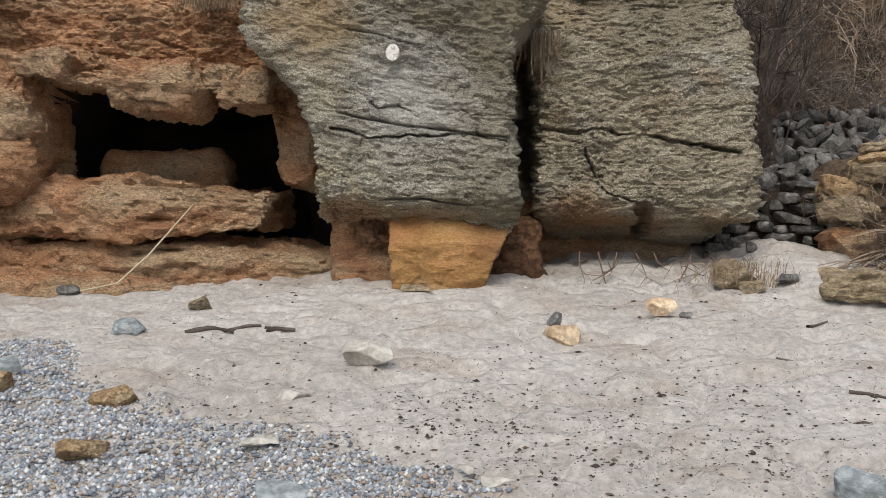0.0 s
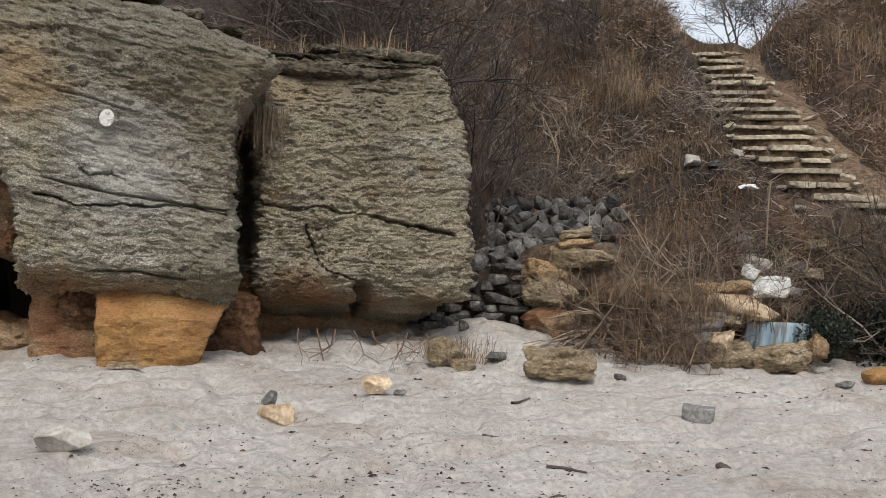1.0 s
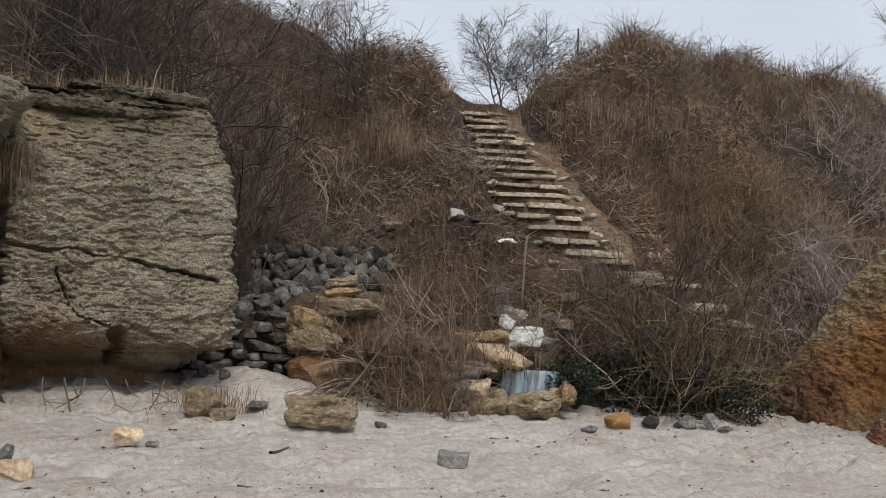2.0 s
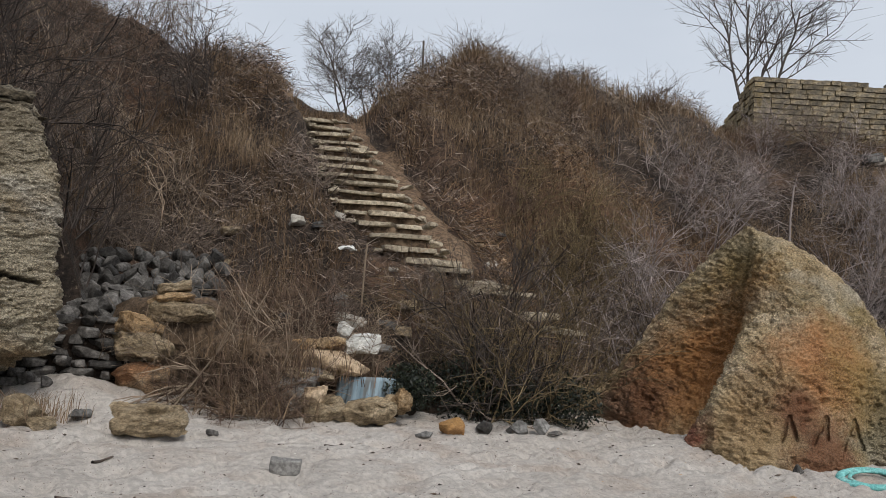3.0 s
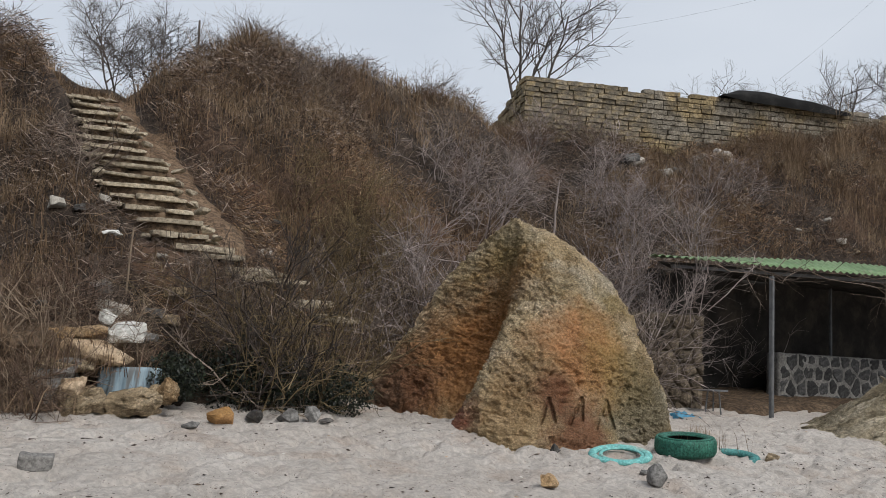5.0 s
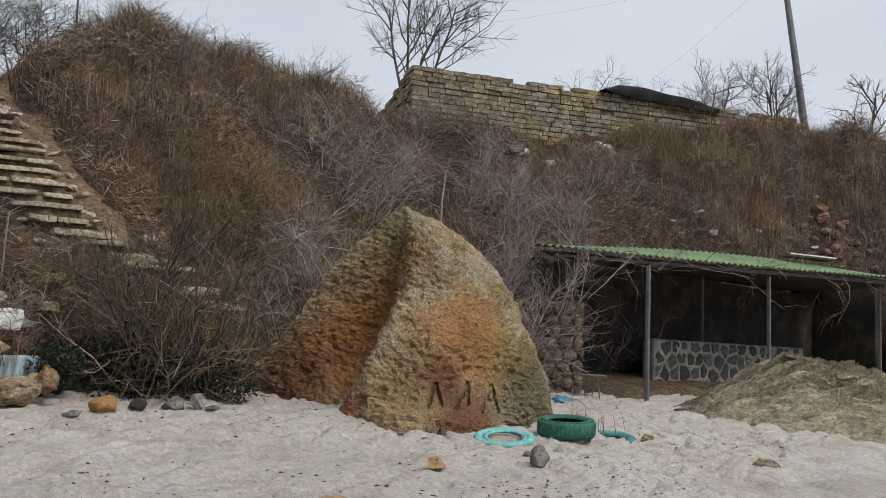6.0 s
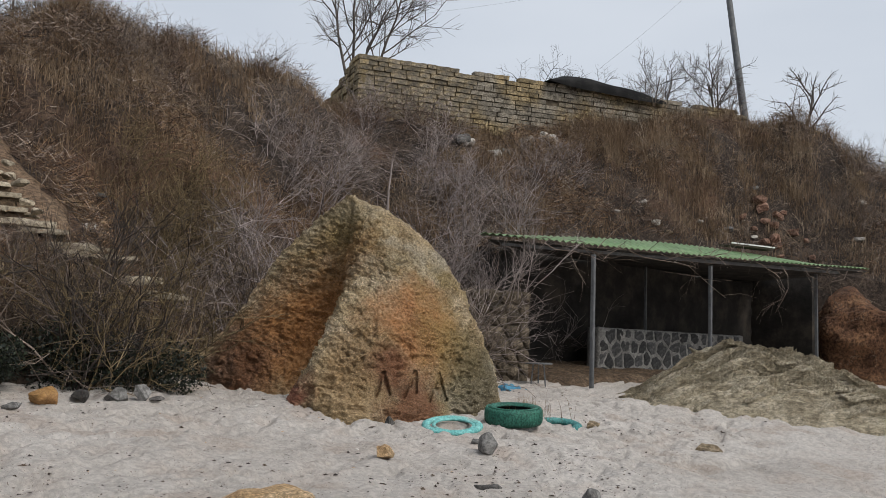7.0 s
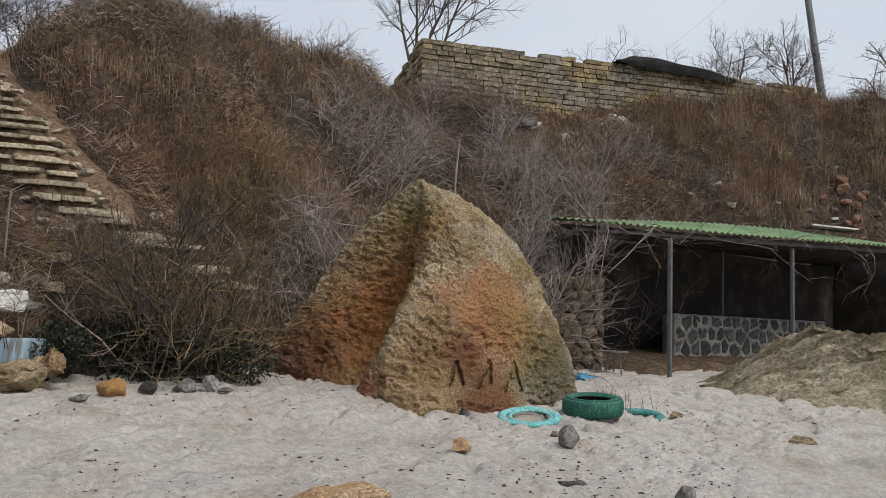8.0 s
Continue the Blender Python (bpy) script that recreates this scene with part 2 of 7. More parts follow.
SAND = node_material("sand", [(0.43, 0.39, 0.352), (0.53, 0.49, 0.45), (0.615, 0.578, 0.54)], 0.8, bump=0.9, bump_scale=22, second=[((0.38, 0.305, 0.25), 1.6, 0.5, 0.66, 0.6), ((0.3, 0.24, 0.195), 8.0, 0.58, 0.74, 0.3)],
                     speck=((0.12, 0.09, 0.075), 44.0, 0.66, 0.7, 0.75), bump_dist=0.05, grain=0.16)
def grey_limestone(name):
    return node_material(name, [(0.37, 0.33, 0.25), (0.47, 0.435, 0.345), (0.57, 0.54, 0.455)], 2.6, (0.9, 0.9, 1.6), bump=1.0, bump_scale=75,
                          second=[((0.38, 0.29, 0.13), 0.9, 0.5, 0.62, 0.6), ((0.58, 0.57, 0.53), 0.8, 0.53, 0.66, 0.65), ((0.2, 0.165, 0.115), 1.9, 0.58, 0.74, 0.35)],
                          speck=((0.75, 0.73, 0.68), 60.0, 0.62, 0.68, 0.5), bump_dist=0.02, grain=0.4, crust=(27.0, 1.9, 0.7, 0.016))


GREY_ROCK = grey_limestone("grey_rock")
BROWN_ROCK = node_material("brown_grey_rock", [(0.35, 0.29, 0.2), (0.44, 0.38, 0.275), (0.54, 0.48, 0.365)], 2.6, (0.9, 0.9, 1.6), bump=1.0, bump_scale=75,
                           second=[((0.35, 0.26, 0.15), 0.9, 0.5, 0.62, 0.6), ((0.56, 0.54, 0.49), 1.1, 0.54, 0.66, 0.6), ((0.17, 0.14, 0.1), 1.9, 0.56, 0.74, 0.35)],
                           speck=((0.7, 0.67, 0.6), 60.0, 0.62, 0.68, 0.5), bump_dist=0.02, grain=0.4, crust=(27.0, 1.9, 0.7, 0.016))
MOUND_ROCK = node_material("tan_bedded_rock", [(0.26, 0.215, 0.145), (0.44, 0.38, 0.275), (0.6, 0.535, 0.42)], 3.0, (0.8, 1.4, 1.4), bump=1.0, bump_scale=16,
                           second=[((0.24, 0.2, 0.135), 1.6, 0.52, 0.7, 0.35)], bump_dist=0.04, grain=0.35, crust=(18.0, 1.6, 0.3, 0.016))
RED_ROCK = node_material("red_rock", [(0.25, 0.115, 0.06), (0.47, 0.25, 0.13), (0.59, 0.39, 0.23)], 2.6, (0.8, 0.8, 1.9), bump=1.0, bump_scale=55,
                         second=((0.47, 0.38, 0.25), 1.0, 0.5, 0.66, 0.6), speck=((0.14, 0.08, 0.05), 14.0, 0.6, 0.7, 0.5), bump_dist=0.02, grain=0.28, crust=(15.0, 3.0, 0.4, 0.018))
YELLOW_ROCK = node_material("ochre_rock", [(0.17, 0.085, 0.032), (0.34, 0.19, 0.07), (0.48, 0.31, 0.14)], 2.5, (0.8, 0.8, 1.6), bump=0.8, bump_scale=50,
                            second=((0.33, 0.12, 0.05), 1.4, 0.5, 0.7, 0.5), bump_dist=0.02, grain=0.22)
# a darker copy of the ochre earth, with an overhang's shade in its colours
SHADED_RED_EARTH = node_material("shaded_red_earth", [(0.05, 0.025, 0.015), (0.12, 0.06, 0.032), (0.21, 0.115, 0.06)], 2.0, bump=1.0, bump_scale=14, bump_dist=0.06, grain=0.5)
BARE_EARTH = node_material("trodden_earth", [(0.09, 0.058, 0.036), (0.16, 0.105, 0.066), (0.24, 0.17, 0.11)], 1.8, bump=1.0, bump_scale=14, bump_dist=0.05, grain=0.45)
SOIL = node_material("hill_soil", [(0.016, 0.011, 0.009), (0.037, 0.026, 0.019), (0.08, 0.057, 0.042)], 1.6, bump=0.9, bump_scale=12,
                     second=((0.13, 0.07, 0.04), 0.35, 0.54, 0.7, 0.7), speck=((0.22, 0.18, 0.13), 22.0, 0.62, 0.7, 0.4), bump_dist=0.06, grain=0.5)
TWIG = node_material("grey_twig", [(0.07, 0.053, 0.042), (0.16, 0.124, 0.1), (0.33, 0.27, 0.23)], 1.2, bump=0, per_island=0.6)
TWIG_DARK = node_material("dark_twig", [(0.025, 0.02, 0.017), (0.058, 0.046, 0.04), (0.13, 0.107, 0.095)], 1.2, bump=0, per_island=0.6)
TWIG_BROWN = node_material("brown_twig", [(0.065, 0.042, 0.031), (0.125, 0.083, 0.06), (0.22, 0.155, 0.115)], 1.2, bump=0, per_island=0.6)
TWIG_PALE = node_material("pale_twig", [(0.13, 0.096, 0.067), (0.25, 0.192, 0.14), (0.42, 0.345, 0.265)], 1.2, bump=0, per_island=0.6)
TWIG_OLIVE = node_material("olive_twig", [(0.08, 0.058, 0.03), (0.165, 0.122, 0.066), (0.3, 0.23, 0.135)], 1.2, bump=0, per_island=0.6)
TWIG_LILAC = node_material("lilac_twig", [(0.13, 0.106, 0.098), (0.28, 0.235, 0.22), (0.48, 0.415, 0.395)], 1.2, bump=0, per_island=0.6)
BARK = node_material("bark", [(0.05, 0.042, 0.038), (0.1, 0.085, 0.075), (0.16, 0.14, 0.125)], 8, (1, 1, 0.3), bump=0.5, bump_scale=30)
STRAW = node_material("dry_grass", [(0.092, 0.06, 0.037), (0.16, 0.109, 0.068), (0.28, 0.205, 0.135)], 0.8, bump=0, per_island=0.5)
TUFT = node_material("tan_grass", [(0.12, 0.078, 0.048), (0.21, 0.145, 0.092), (0.36, 0.275, 0.19)], 0.8, bump=0, per_island=0.4)
RUBBLE = node_material("rubble_stone", [(0.036, 0.033, 0.031), (0.078, 0.073, 0.068), (0.15, 0.142, 0.133)], 6, bump=0.6, bump_scale=30, per_object=0.5, grain=0.35)
TAN_STONE = node_material("tan_stone", [(0.21, 0.155, 0.092), (0.37, 0.285, 0.182), (0.54, 0.445, 0.315)], 5, (1, 1, 2), bump=0.9, bump_scale=18, per_object=0.2,
                          speck=((0.2, 0.14, 0.08), 20.0, 0.58, 0.68, 0.5), grain=0.35, bump_dist=0.03, crust=(30.0, 1.8, 0.45, 0.012))
ORANGE_STONE = node_material("orange_stone", [(0.29, 0.18, 0.092), (0.45, 0.3, 0.16), (0.6, 0.455, 0.29)], 5, bump=0.9, bump_scale=40, per_object=0.2, grain=0.3, bump_dist=0.02, crust=(30.0, 1.8, 0.4, 0.012))
GREY_STONE = node_material("grey_stone", [(0.075, 0.072, 0.069), (0.14, 0.136, 0.13), (0.23, 0.225, 0.215)], 5, bump=0.6, bump_scale=25, per_object=0.3, grain=0.35)
BLUE_STONE = node_material("blue_grey_stone", [(0.14, 0.155, 0.16), (0.24, 0.265, 0.272), (0.36, 0.38, 0.385)], 4, (1, 1, 2.5), bump=0.7, bump_scale=20, grain=0.3)
PALE_STONE = node_material("pale_stone", [(0.28, 0.255, 0.215), (0.4, 0.375, 0.33), (0.5, 0.475, 0.43)], 5, bump=0.5, bump_scale=22, per_object=0.15, grain=0.16)
PINK_STONE = node_material("warm_pale_stone", [(0.34, 0.24, 0.145), (0.5, 0.375, 0.25), (0.62, 0.5, 0.36)], 5, bump=0.7, bump_scale=22, per_object=0.1, grain=0.25)
WHITE_STONE = node_material("white_stone", [(0.36, 0.35, 0.31), (0.55, 0.545, 0.51), (0.68, 0.68, 0.65)], 5, bump=0.4, bump_scale=22, grain=0.2)

# ---- land ----
def ground_z(x, y):
    """The beach rises gently from the water towards the cliff."""
    x, y = np.asarray(x, float), np.asarray(y, float)
    s = 0.035 * np.clip(x, -12, 26) + 0.09 * np.clip(y, -8, 12)
    return np.where(s < -0.6, -0.6 + 0.25 * (s + 0.6), s)


# the slope behind the beach: bearing from the cove's middle, where it starts, how high its foot is cut, its crest and the crest's height
HILL = np.array([
    (-60, 13.0, 3.2, 20.0, 8.6), (-15, 13.0, 3.2, 20.0, 9.0), (0, 12.0, 3.0, 20.0, 8.8), (10, 11.2, 2.7, 19.5, 8.4), (16, 11.3, 2.0, 19.0, 8.0),
    (19, 11.4, 0.3, 18.5, 7.5), (22, 11.2, 0.1, 18.0, 7.0), (25, 10.5, 0.2, 17.5, 6.7), (29, 10.3, 0.25, 17.4, 6.75), (31, 10.2, 0.3, 17.3, 6.5), (33.5, 10.4, 0.2, 17.5, 6.3),
    (37, 10.8, 0.0, 18.0, 7.1), (40, 11.3, 0.0, 18.5, 7.5), (45, 12.5, 0.0, 19.0, 7.4), (50, 13.4, 0.0, 20.0, 7.1), (54, 14.2, 0.0, 22.0, 7.0),
    (57, 14.6, 0.0, 23.6, 6.85), (62, 15.0, 0.3, 24.5, 6.9), (64, 17.0, 1.6, 24.8, 6.95), (66, 19.0, 2.4, 25.0, 7.0), (70, 21.3, 2.6, 26.2, 7.5), (74, 23.0, 2.7, 27.2, 7.9),
    (78, 24.7, 2.7, 28.4, 8.2), (82, 26.2, 2.6, 29.5, 8.0), (86, 26.2, 2.4, 30.5, 7.2), (95, 26.0, 2.0, 32.0, 6.5), (120, 30.0, 2.0, 36.0, 6.5)])
STAIR_LOW, STAIR_TOP = Vector((7.36, 10.1, 2.97)), Vector((8.35, 14.4, 5.58))


def hill_z(x, y):
    x, y = np.asarray(x, float), np.asarray(y, float)
    az, r = np.degrees(np.arctan2(x, y)), np.hypot(x, y)
    rb, z0, rc, zc = (np.interp(az, HILL[:, 0], HILL[:, k]) for k in (1, 2, 3, 4))
    foot = ground_z(x * rb / r, y * rb / r)
    s = (r - rb) / (rc - rb)
    t = np.clip(s, 0, 1)
    z = foot + z0 + (zc - foot - z0) * (0.72 * t + 0.28 * t * t * (3 - 2 * t))
    z = np.where(s > 1, zc + 0.02 * np.minimum(r - rc, 30), z)
    P = np.stack([x, y, 0 * x], -1).reshape(-1, 3)
    bumps = (0.34 * fbm(P, 0.45, 3, 21) + 0.17 * fbm(P, 1.3, 2, 27) + 0.08 * fbm(P, 2.6, 2, 33)).reshape(x.shape)
    z = z + bumps * np.clip(s * 4, 0, 1)
    # the trodden way beside the steps
    d = np.array(STAIR_TOP - STAIR_LOW)
    k = ((x - STAIR_LOW.x) * d[0] + (y - STAIR_LOW.y) * d[1]) / (d[0] ** 2 + d[1] ** 2)
    off = ((x - STAIR_LOW.x) * d[1] - (y - STAIR_LOW.y) * d[0]) / math.hypot(d[0], d[1])
    near = (1 - sstep(0.0, 0.6, np.abs(off - 0.15 - 0.3 * sstep(0.6, 1.0, k)) - 0.95 + 0.5 * sstep(0.5, 1.0, k))) * sstep(-0.4, -0.04, k) * (1 - sstep(1.25, 1.7, k))
    z = z + near * (STAIR_LOW.z - 0.14 + d[2] * np.clip(k, -0.2, 1.12) - z)
    z = np.where(s < 0, foot - 0.3, z)
    return z


def far_steps(a, b, step, far, ratio=1.35):
    mid = list(np.arange(a, b + step / 2, step))
    lo, hi, d = [], [], step
    while (lo[-1] if lo else a) > -far:
        d *= ratio
        lo.append((lo[-1] if lo else a) - d)
    d = step
    while (hi[-1] if hi else b) < far:
        d *= ratio
        hi.append((hi[-1] if hi else b) + d)
    return np.array(lo[::-1] + mid + hi)


def build_ground():
    gx, gy = far_steps(-5.2, 13.0, 0.045, 2500, 1.25), far_steps(2.4, 9.8, 0.034, 2500, 1.25)
    X, Y = np.meshgrid(gx, gy, indexing="ij")
    x, y = X.ravel(), Y.ravel()
    P = np.stack([x, y, 0 * x], 1)
    fade = 1 - sstep(18, 40, np.hypot(x, y))
    W = P + 0.12 * np.stack([fbm(P, 1.7, 2, 13), fbm(P, 1.7, 2, 14), 0 * x], 1)
    trodden = 0.55 + 0.45 * sstep(-0.4, 0.4, vnoise(P * 0.45, 15))
    pits = sstep(0.12, 0.6, vnoise(W * (2.6, 4.6, 1), 41)) + 0.6 * sstep(0.2, 0.6, vnoise(W * (5.0, 8.5, 1), 47)) + 0.75 * sstep(0.2, 0.55, vnoise(W * (6.5, 13, 1), 48))
    rims = sstep(-0.05, 0.2, vnoise(W * (2.6, 4.6, 1), 41)) * 0.35
    z = ground_z(x, y) + fade * (0.035 * fbm(P, 0.6, 3, 7) + 0.012 * fbm(P, 3.5, 3, 11) + 0.016 * fbm(W, 8.0, 2, 12) + trodden * (0.045 * rims - 0.06 * pits))
    # sand banked up against the foot of the cliff
    z = z + 0.06 * sstep(8.4, 9.6, y) * (1 - sstep(4.5, 5.5, x)) * (1 + vnoise(P * 1.3, 3))
    z = z + 0.2 * np.exp(-((x - 3.15) / 0.45) ** 2) * sstep(8.7, 9.6, y) * (1 - sstep(10, 11, y))
    part("ground", raw_mesh("ground", np.stack([x, y, z], 1), grid_faces(len(gx), len(gy))[:, ::1]), SAND,
         label="pale trampled beach sand rising to the cliff")


build_ground()
tagged(bpy.data.objects["ground"], category="ground", kind="structure")


def build_hill():
    az = np.radians(np.concatenate([np.arange(-60, 12, 1.0), np.arange(12, 90, 0.3), np.arange(90, 121, 1.5)]))
    s = np.concatenate([[-0.001, 0.0], np.linspace(0.012, 1.0, 74), 1 + np.array([0.03, 0.07, 0.12, 0.2, 0.35, 0.6, 1.0, 2.0, 4.0, 12.0, 60.0])])
    A, S = np.meshgrid(az, s, indexing="ij")
    rb, rc = np.interp(np.degrees(A), HILL[:, 0], HILL[:, 1]), np.interp(np.degrees(A), HILL[:, 0], HILL[:, 3])
    Rr = rb + S * (rc - rb)
    x, y = (Rr * np.sin(A)).ravel(), (Rr * np.cos(A)).ravel()
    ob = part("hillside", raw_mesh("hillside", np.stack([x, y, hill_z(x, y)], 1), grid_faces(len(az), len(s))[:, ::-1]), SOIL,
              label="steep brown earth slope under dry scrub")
    tagged(ob, category="hillside", kind="structure")


build_hill()


# ---- the cliff ----
def add_stains(mat, stains):
    """Ragged patches of another colour on a stone: (centre, reach, colour, strength) in the thing's own metres."""
    nd, ln = mat.node_tree.nodes, mat.node_tree.links
    bsdf = nd["Principled BSDF"]
    last = bsdf.inputs["Base Color"].links[0].from_node
    col = last.inputs["Color"].links[0].from_socket
    tc = nd.new("ShaderNodeTexCoord")
    for k, (c, reach, colour, amount) in enumerate(stains):
        dist, mr, nz, add, mul, mx = (nd.new("ShaderNodeVectorMath"), nd.new("ShaderNodeMapRange"), nd.new("ShaderNodeTexNoise"), nd.new("ShaderNodeMath"),
                                      nd.new("ShaderNodeMath"), nd.new("ShaderNodeMix"))
        dist.operation = "DISTANCE"
        dist.inputs[1].default_value = c
        ln.new(tc.outputs["Object"], dist.inputs[0])
        nz.inputs["Scale"].default_value, nz.inputs["Detail"].default_value, nz.inputs["Roughness"].default_value = 2.6 + 0.3 * k, 8.0, 0.75
        ln.new(tc.outputs["Object"], nz.inputs["Vector"])
        mul.operation, mul.inputs[1].default_value = "MULTIPLY", 1.5 * reach
        ln.new(nz.outputs["Fac"], mul.inputs[0])
        ln.new(dist.outputs["Value"], add.inputs[0])
        ln.new(mul.outputs[0], add.inputs[1])
        mr.inputs["From Min"].default_value, mr.inputs["From Max"].default_value = reach * 1.25, reach * 1.95
        mr.inputs["To Min"].default_value, mr.inputs["To Max"].default_value = amount, 0.0
        ln.new(add.outputs[0], mr.inputs["Value"])
        mx.data_type = "RGBA"
        ln.new(mr.outputs["Result"], mx.inputs["Factor"])
        ln.new(col, mx.inputs["A"])
        mx.inputs["B"].default_value = (*colour, 1)
        col = mx.outputs["Result"]
    ln.new(col, last.inputs["Color"])
    return mat


def bedding(P, seed, tilt=0.0, fine=1.0):
    """Relief of thin uneven beds, in metres."""
    Q = P.copy()
    Q[:, 2] += tilt * Q[:, 0] + 0.045 * fbm(P, 1.1, 2, seed + 9)
    beds = 0
    # ledges of two thicknesses, each bed standing out or back by its own amount, with open joints here and there
    for thick, amp, gap, deep, sd in ((0.33, 0.05, 0.026, 1.8, 0), (0.12, 0.013, 0.07, 0.5, 20), (0.045, 0.009, 0.14, 0.6, 40)):
        zb = Q[:, 2] / thick + 0.22 * fbm(Q * (1.3, 1.3, 0.8) + sd, 1.0, 3, seed + sd)
        k = np.floor(zb)
        along = np.stack([Q[:, 0] * (0.26 / thick + 0.9), Q[:, 1] * 1.3 + 5.17 * k, 3.7 * k], 1)
        beds = beds + amp * vnoise(along, seed + sd + 1)
        beds = beds - amp * deep * np.exp(-((zb - k - 0.5) / (1.2 * gap)) ** 2) * sstep(0.1, 0.5, vnoise(along * 1.3 + 9, seed + sd + 2))
    lumps = np.abs(fbm(Q * (1, 1, 1.7), 4.0, 4, seed + 15))
    beds = beds + 0.026 * lumps - 0.013 + 0.008 * fbm(Q * (1, 1, 1.4), 32.0, 2, seed + 21) - 0.018 * sstep(0.45, 0.6, fbm(Q * (1, 1, 2.4), 3.0, 4, seed + 16))
    pits = sstep(0.32, 0.62, fbm(Q * (1, 1, 1.8), 15.0, 3, seed + 5)) * sstep(-0.3, 0.4, vnoise(Q * 1.3, seed + 6))
    beds = beds + 0.03 * np.abs(fbm(Q * (1, 1, 1.7), 11.0, 3, seed + 19)) - 0.012
    crust = sstep(0.15, 0.5, fbm(Q * (1, 1, 1.7), 20.0, 2, seed + 7)) * sstep(-0.5, 0.2, vnoise(Q * 0.9, seed + 8))
    beds = beds + fbm(Q * (1, 1, 1.5), 9.0, 4, seed + 3) * 0.024 * fine - 0.026 * pits - 0.02 * crust
    return beds


def carve(V, N, line, width, depth, axis=0):
    """Cuts a groove of the given width and depth along a line of (x, z) corners, into the face that looks to -y."""
    hit = np.zeros(len(V))
    X, Z = V[:, 0] + 0.022 * vnoise(V * 9, 77) + 0.012 * vnoise(V * 26, 78), V[:, 2] + 0.022 * vnoise(V * 9, 75) + 0.012 * vnoise(V * 26, 76)
    width = width * (1 + 0.5 * vnoise(V * 6, 74))
    depth = depth * (0.85 + 0.4 * vnoise(V * 5, 79))
    for (x0, z0), (x1, z1) in zip(line, line[1:]):
        dx, dz = x1 - x0, z1 - z0
        k = np.clip(((X - x0) * dx + (Z - z0) * dz) / (dx * dx + dz * dz), 0, 1)
        dist = np.hypot(X - x0 - k * dx, Z - z0 - k * dz)
        hit = np.maximum(hit, 1 - sstep(width * 0.5, width * 1.1, dist))
    return V + np.array([0, 1, 0]) * (hit * np.clip(depth, 0, None) * (N[:, 1] < 0.3))[:, None]


def rock_mass(name, centre, half, rad, step, seed, material, label, shape=None, tilt=0.0, rough=0.16, bed=1.0, grooves=()):
    V, N, F = rounded_box(half, rad, step)
    V = V + N * (fbm(V, 0.8, 3, seed + 40) * rough)[:, None]
    if shape:
        V = shape(V)
    V = V + N * (bedding(V + np.array(centre), seed, tilt) * bed)[:, None]
    W = V + np.array(centre)
    for line, width, depth in grooves:
        W = carve(W, N, line, width, depth)
    ob = part(name, raw_mesh(name, W - np.array(centre), F, True, 32), material)
    ob.location = centre
    return tagged(ob, label, "rock")


def shape_one(V):
    """The larger block: undercut at its foot, its upper beds stepping back and rising to the left."""
    V = V.copy()
    h = V[:, 2]
    V[:, 1] += 0.55 * sstep(0.75, 1.9, h) + 0.3 * sstep(0.85, 1.4, -h)
    V[:, 2] += 0.12 * sstep(0.9, 1.3, -h)
    V[:, 0] += -0.6 * sstep(-0.35, 0.55, h) * np.clip(-V[:, 0], 0, 1) + (0.22 * sstep(0.2, 0.9, h) - 0.13) * sstep(0.2, 0.9, V[:, 0])
    V[:, 2] += sstep(0.6, 1.5, h) * (-0.1 - 0.28 * V[:, 0])
    return V


def shape_two(V):
    V = V.copy()
    h = V[:, 2]
    V[:, 0] += sstep(-0.2, -0.9, V[:, 0]) * (0.06 - 0.17 * sstep(0.2, 0.9, h)) + sstep(0.1, 0.8, V[:, 0]) * (-0.32 * sstep(0.4, 1.4, h) - 0.14 * sstep(0.7, 1.35, -h))
    V[:, 1] += 0.5 * sstep(0.5, 1.5, h) + 0.45 * sstep(0.75, 1.3, -h)
    V[:, 2] += (0.2 + 0.1 * vnoise(V * 2.0, 4)) * sstep(0.9, 1.3, -h)
    V[:, 2] += sstep(0.6, 1.4, h) * 0.14 * V[:, 0]
    return V


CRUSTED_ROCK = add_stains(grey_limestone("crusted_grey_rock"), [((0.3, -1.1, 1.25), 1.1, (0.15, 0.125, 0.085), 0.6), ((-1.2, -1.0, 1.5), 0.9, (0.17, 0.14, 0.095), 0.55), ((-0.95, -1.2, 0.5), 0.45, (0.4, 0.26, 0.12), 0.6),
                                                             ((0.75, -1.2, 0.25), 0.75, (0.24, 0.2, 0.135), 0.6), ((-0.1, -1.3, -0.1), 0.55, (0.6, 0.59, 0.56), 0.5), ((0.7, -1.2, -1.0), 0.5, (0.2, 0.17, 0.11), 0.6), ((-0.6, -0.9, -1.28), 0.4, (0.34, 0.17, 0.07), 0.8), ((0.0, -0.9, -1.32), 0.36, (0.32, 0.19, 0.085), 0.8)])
DARK_BED = node_material("dark_weathered_bed", [(0.055, 0.045, 0.031), (0.12, 0.1, 0.07), (0.22, 0.195, 0.15)], 2.0, (0.8, 0.8, 1.5), bump=1.0, bump_scale=30, bump_dist=0.05, grain=0.6)
EARTH = node_material("ochre_earth", [(0.16, 0.085, 0.035), (0.29, 0.17, 0.08), (0.4, 0.26, 0.14)], 3, bump=1.0, bump_scale=16, bump_dist=0.05, grain=0.5)
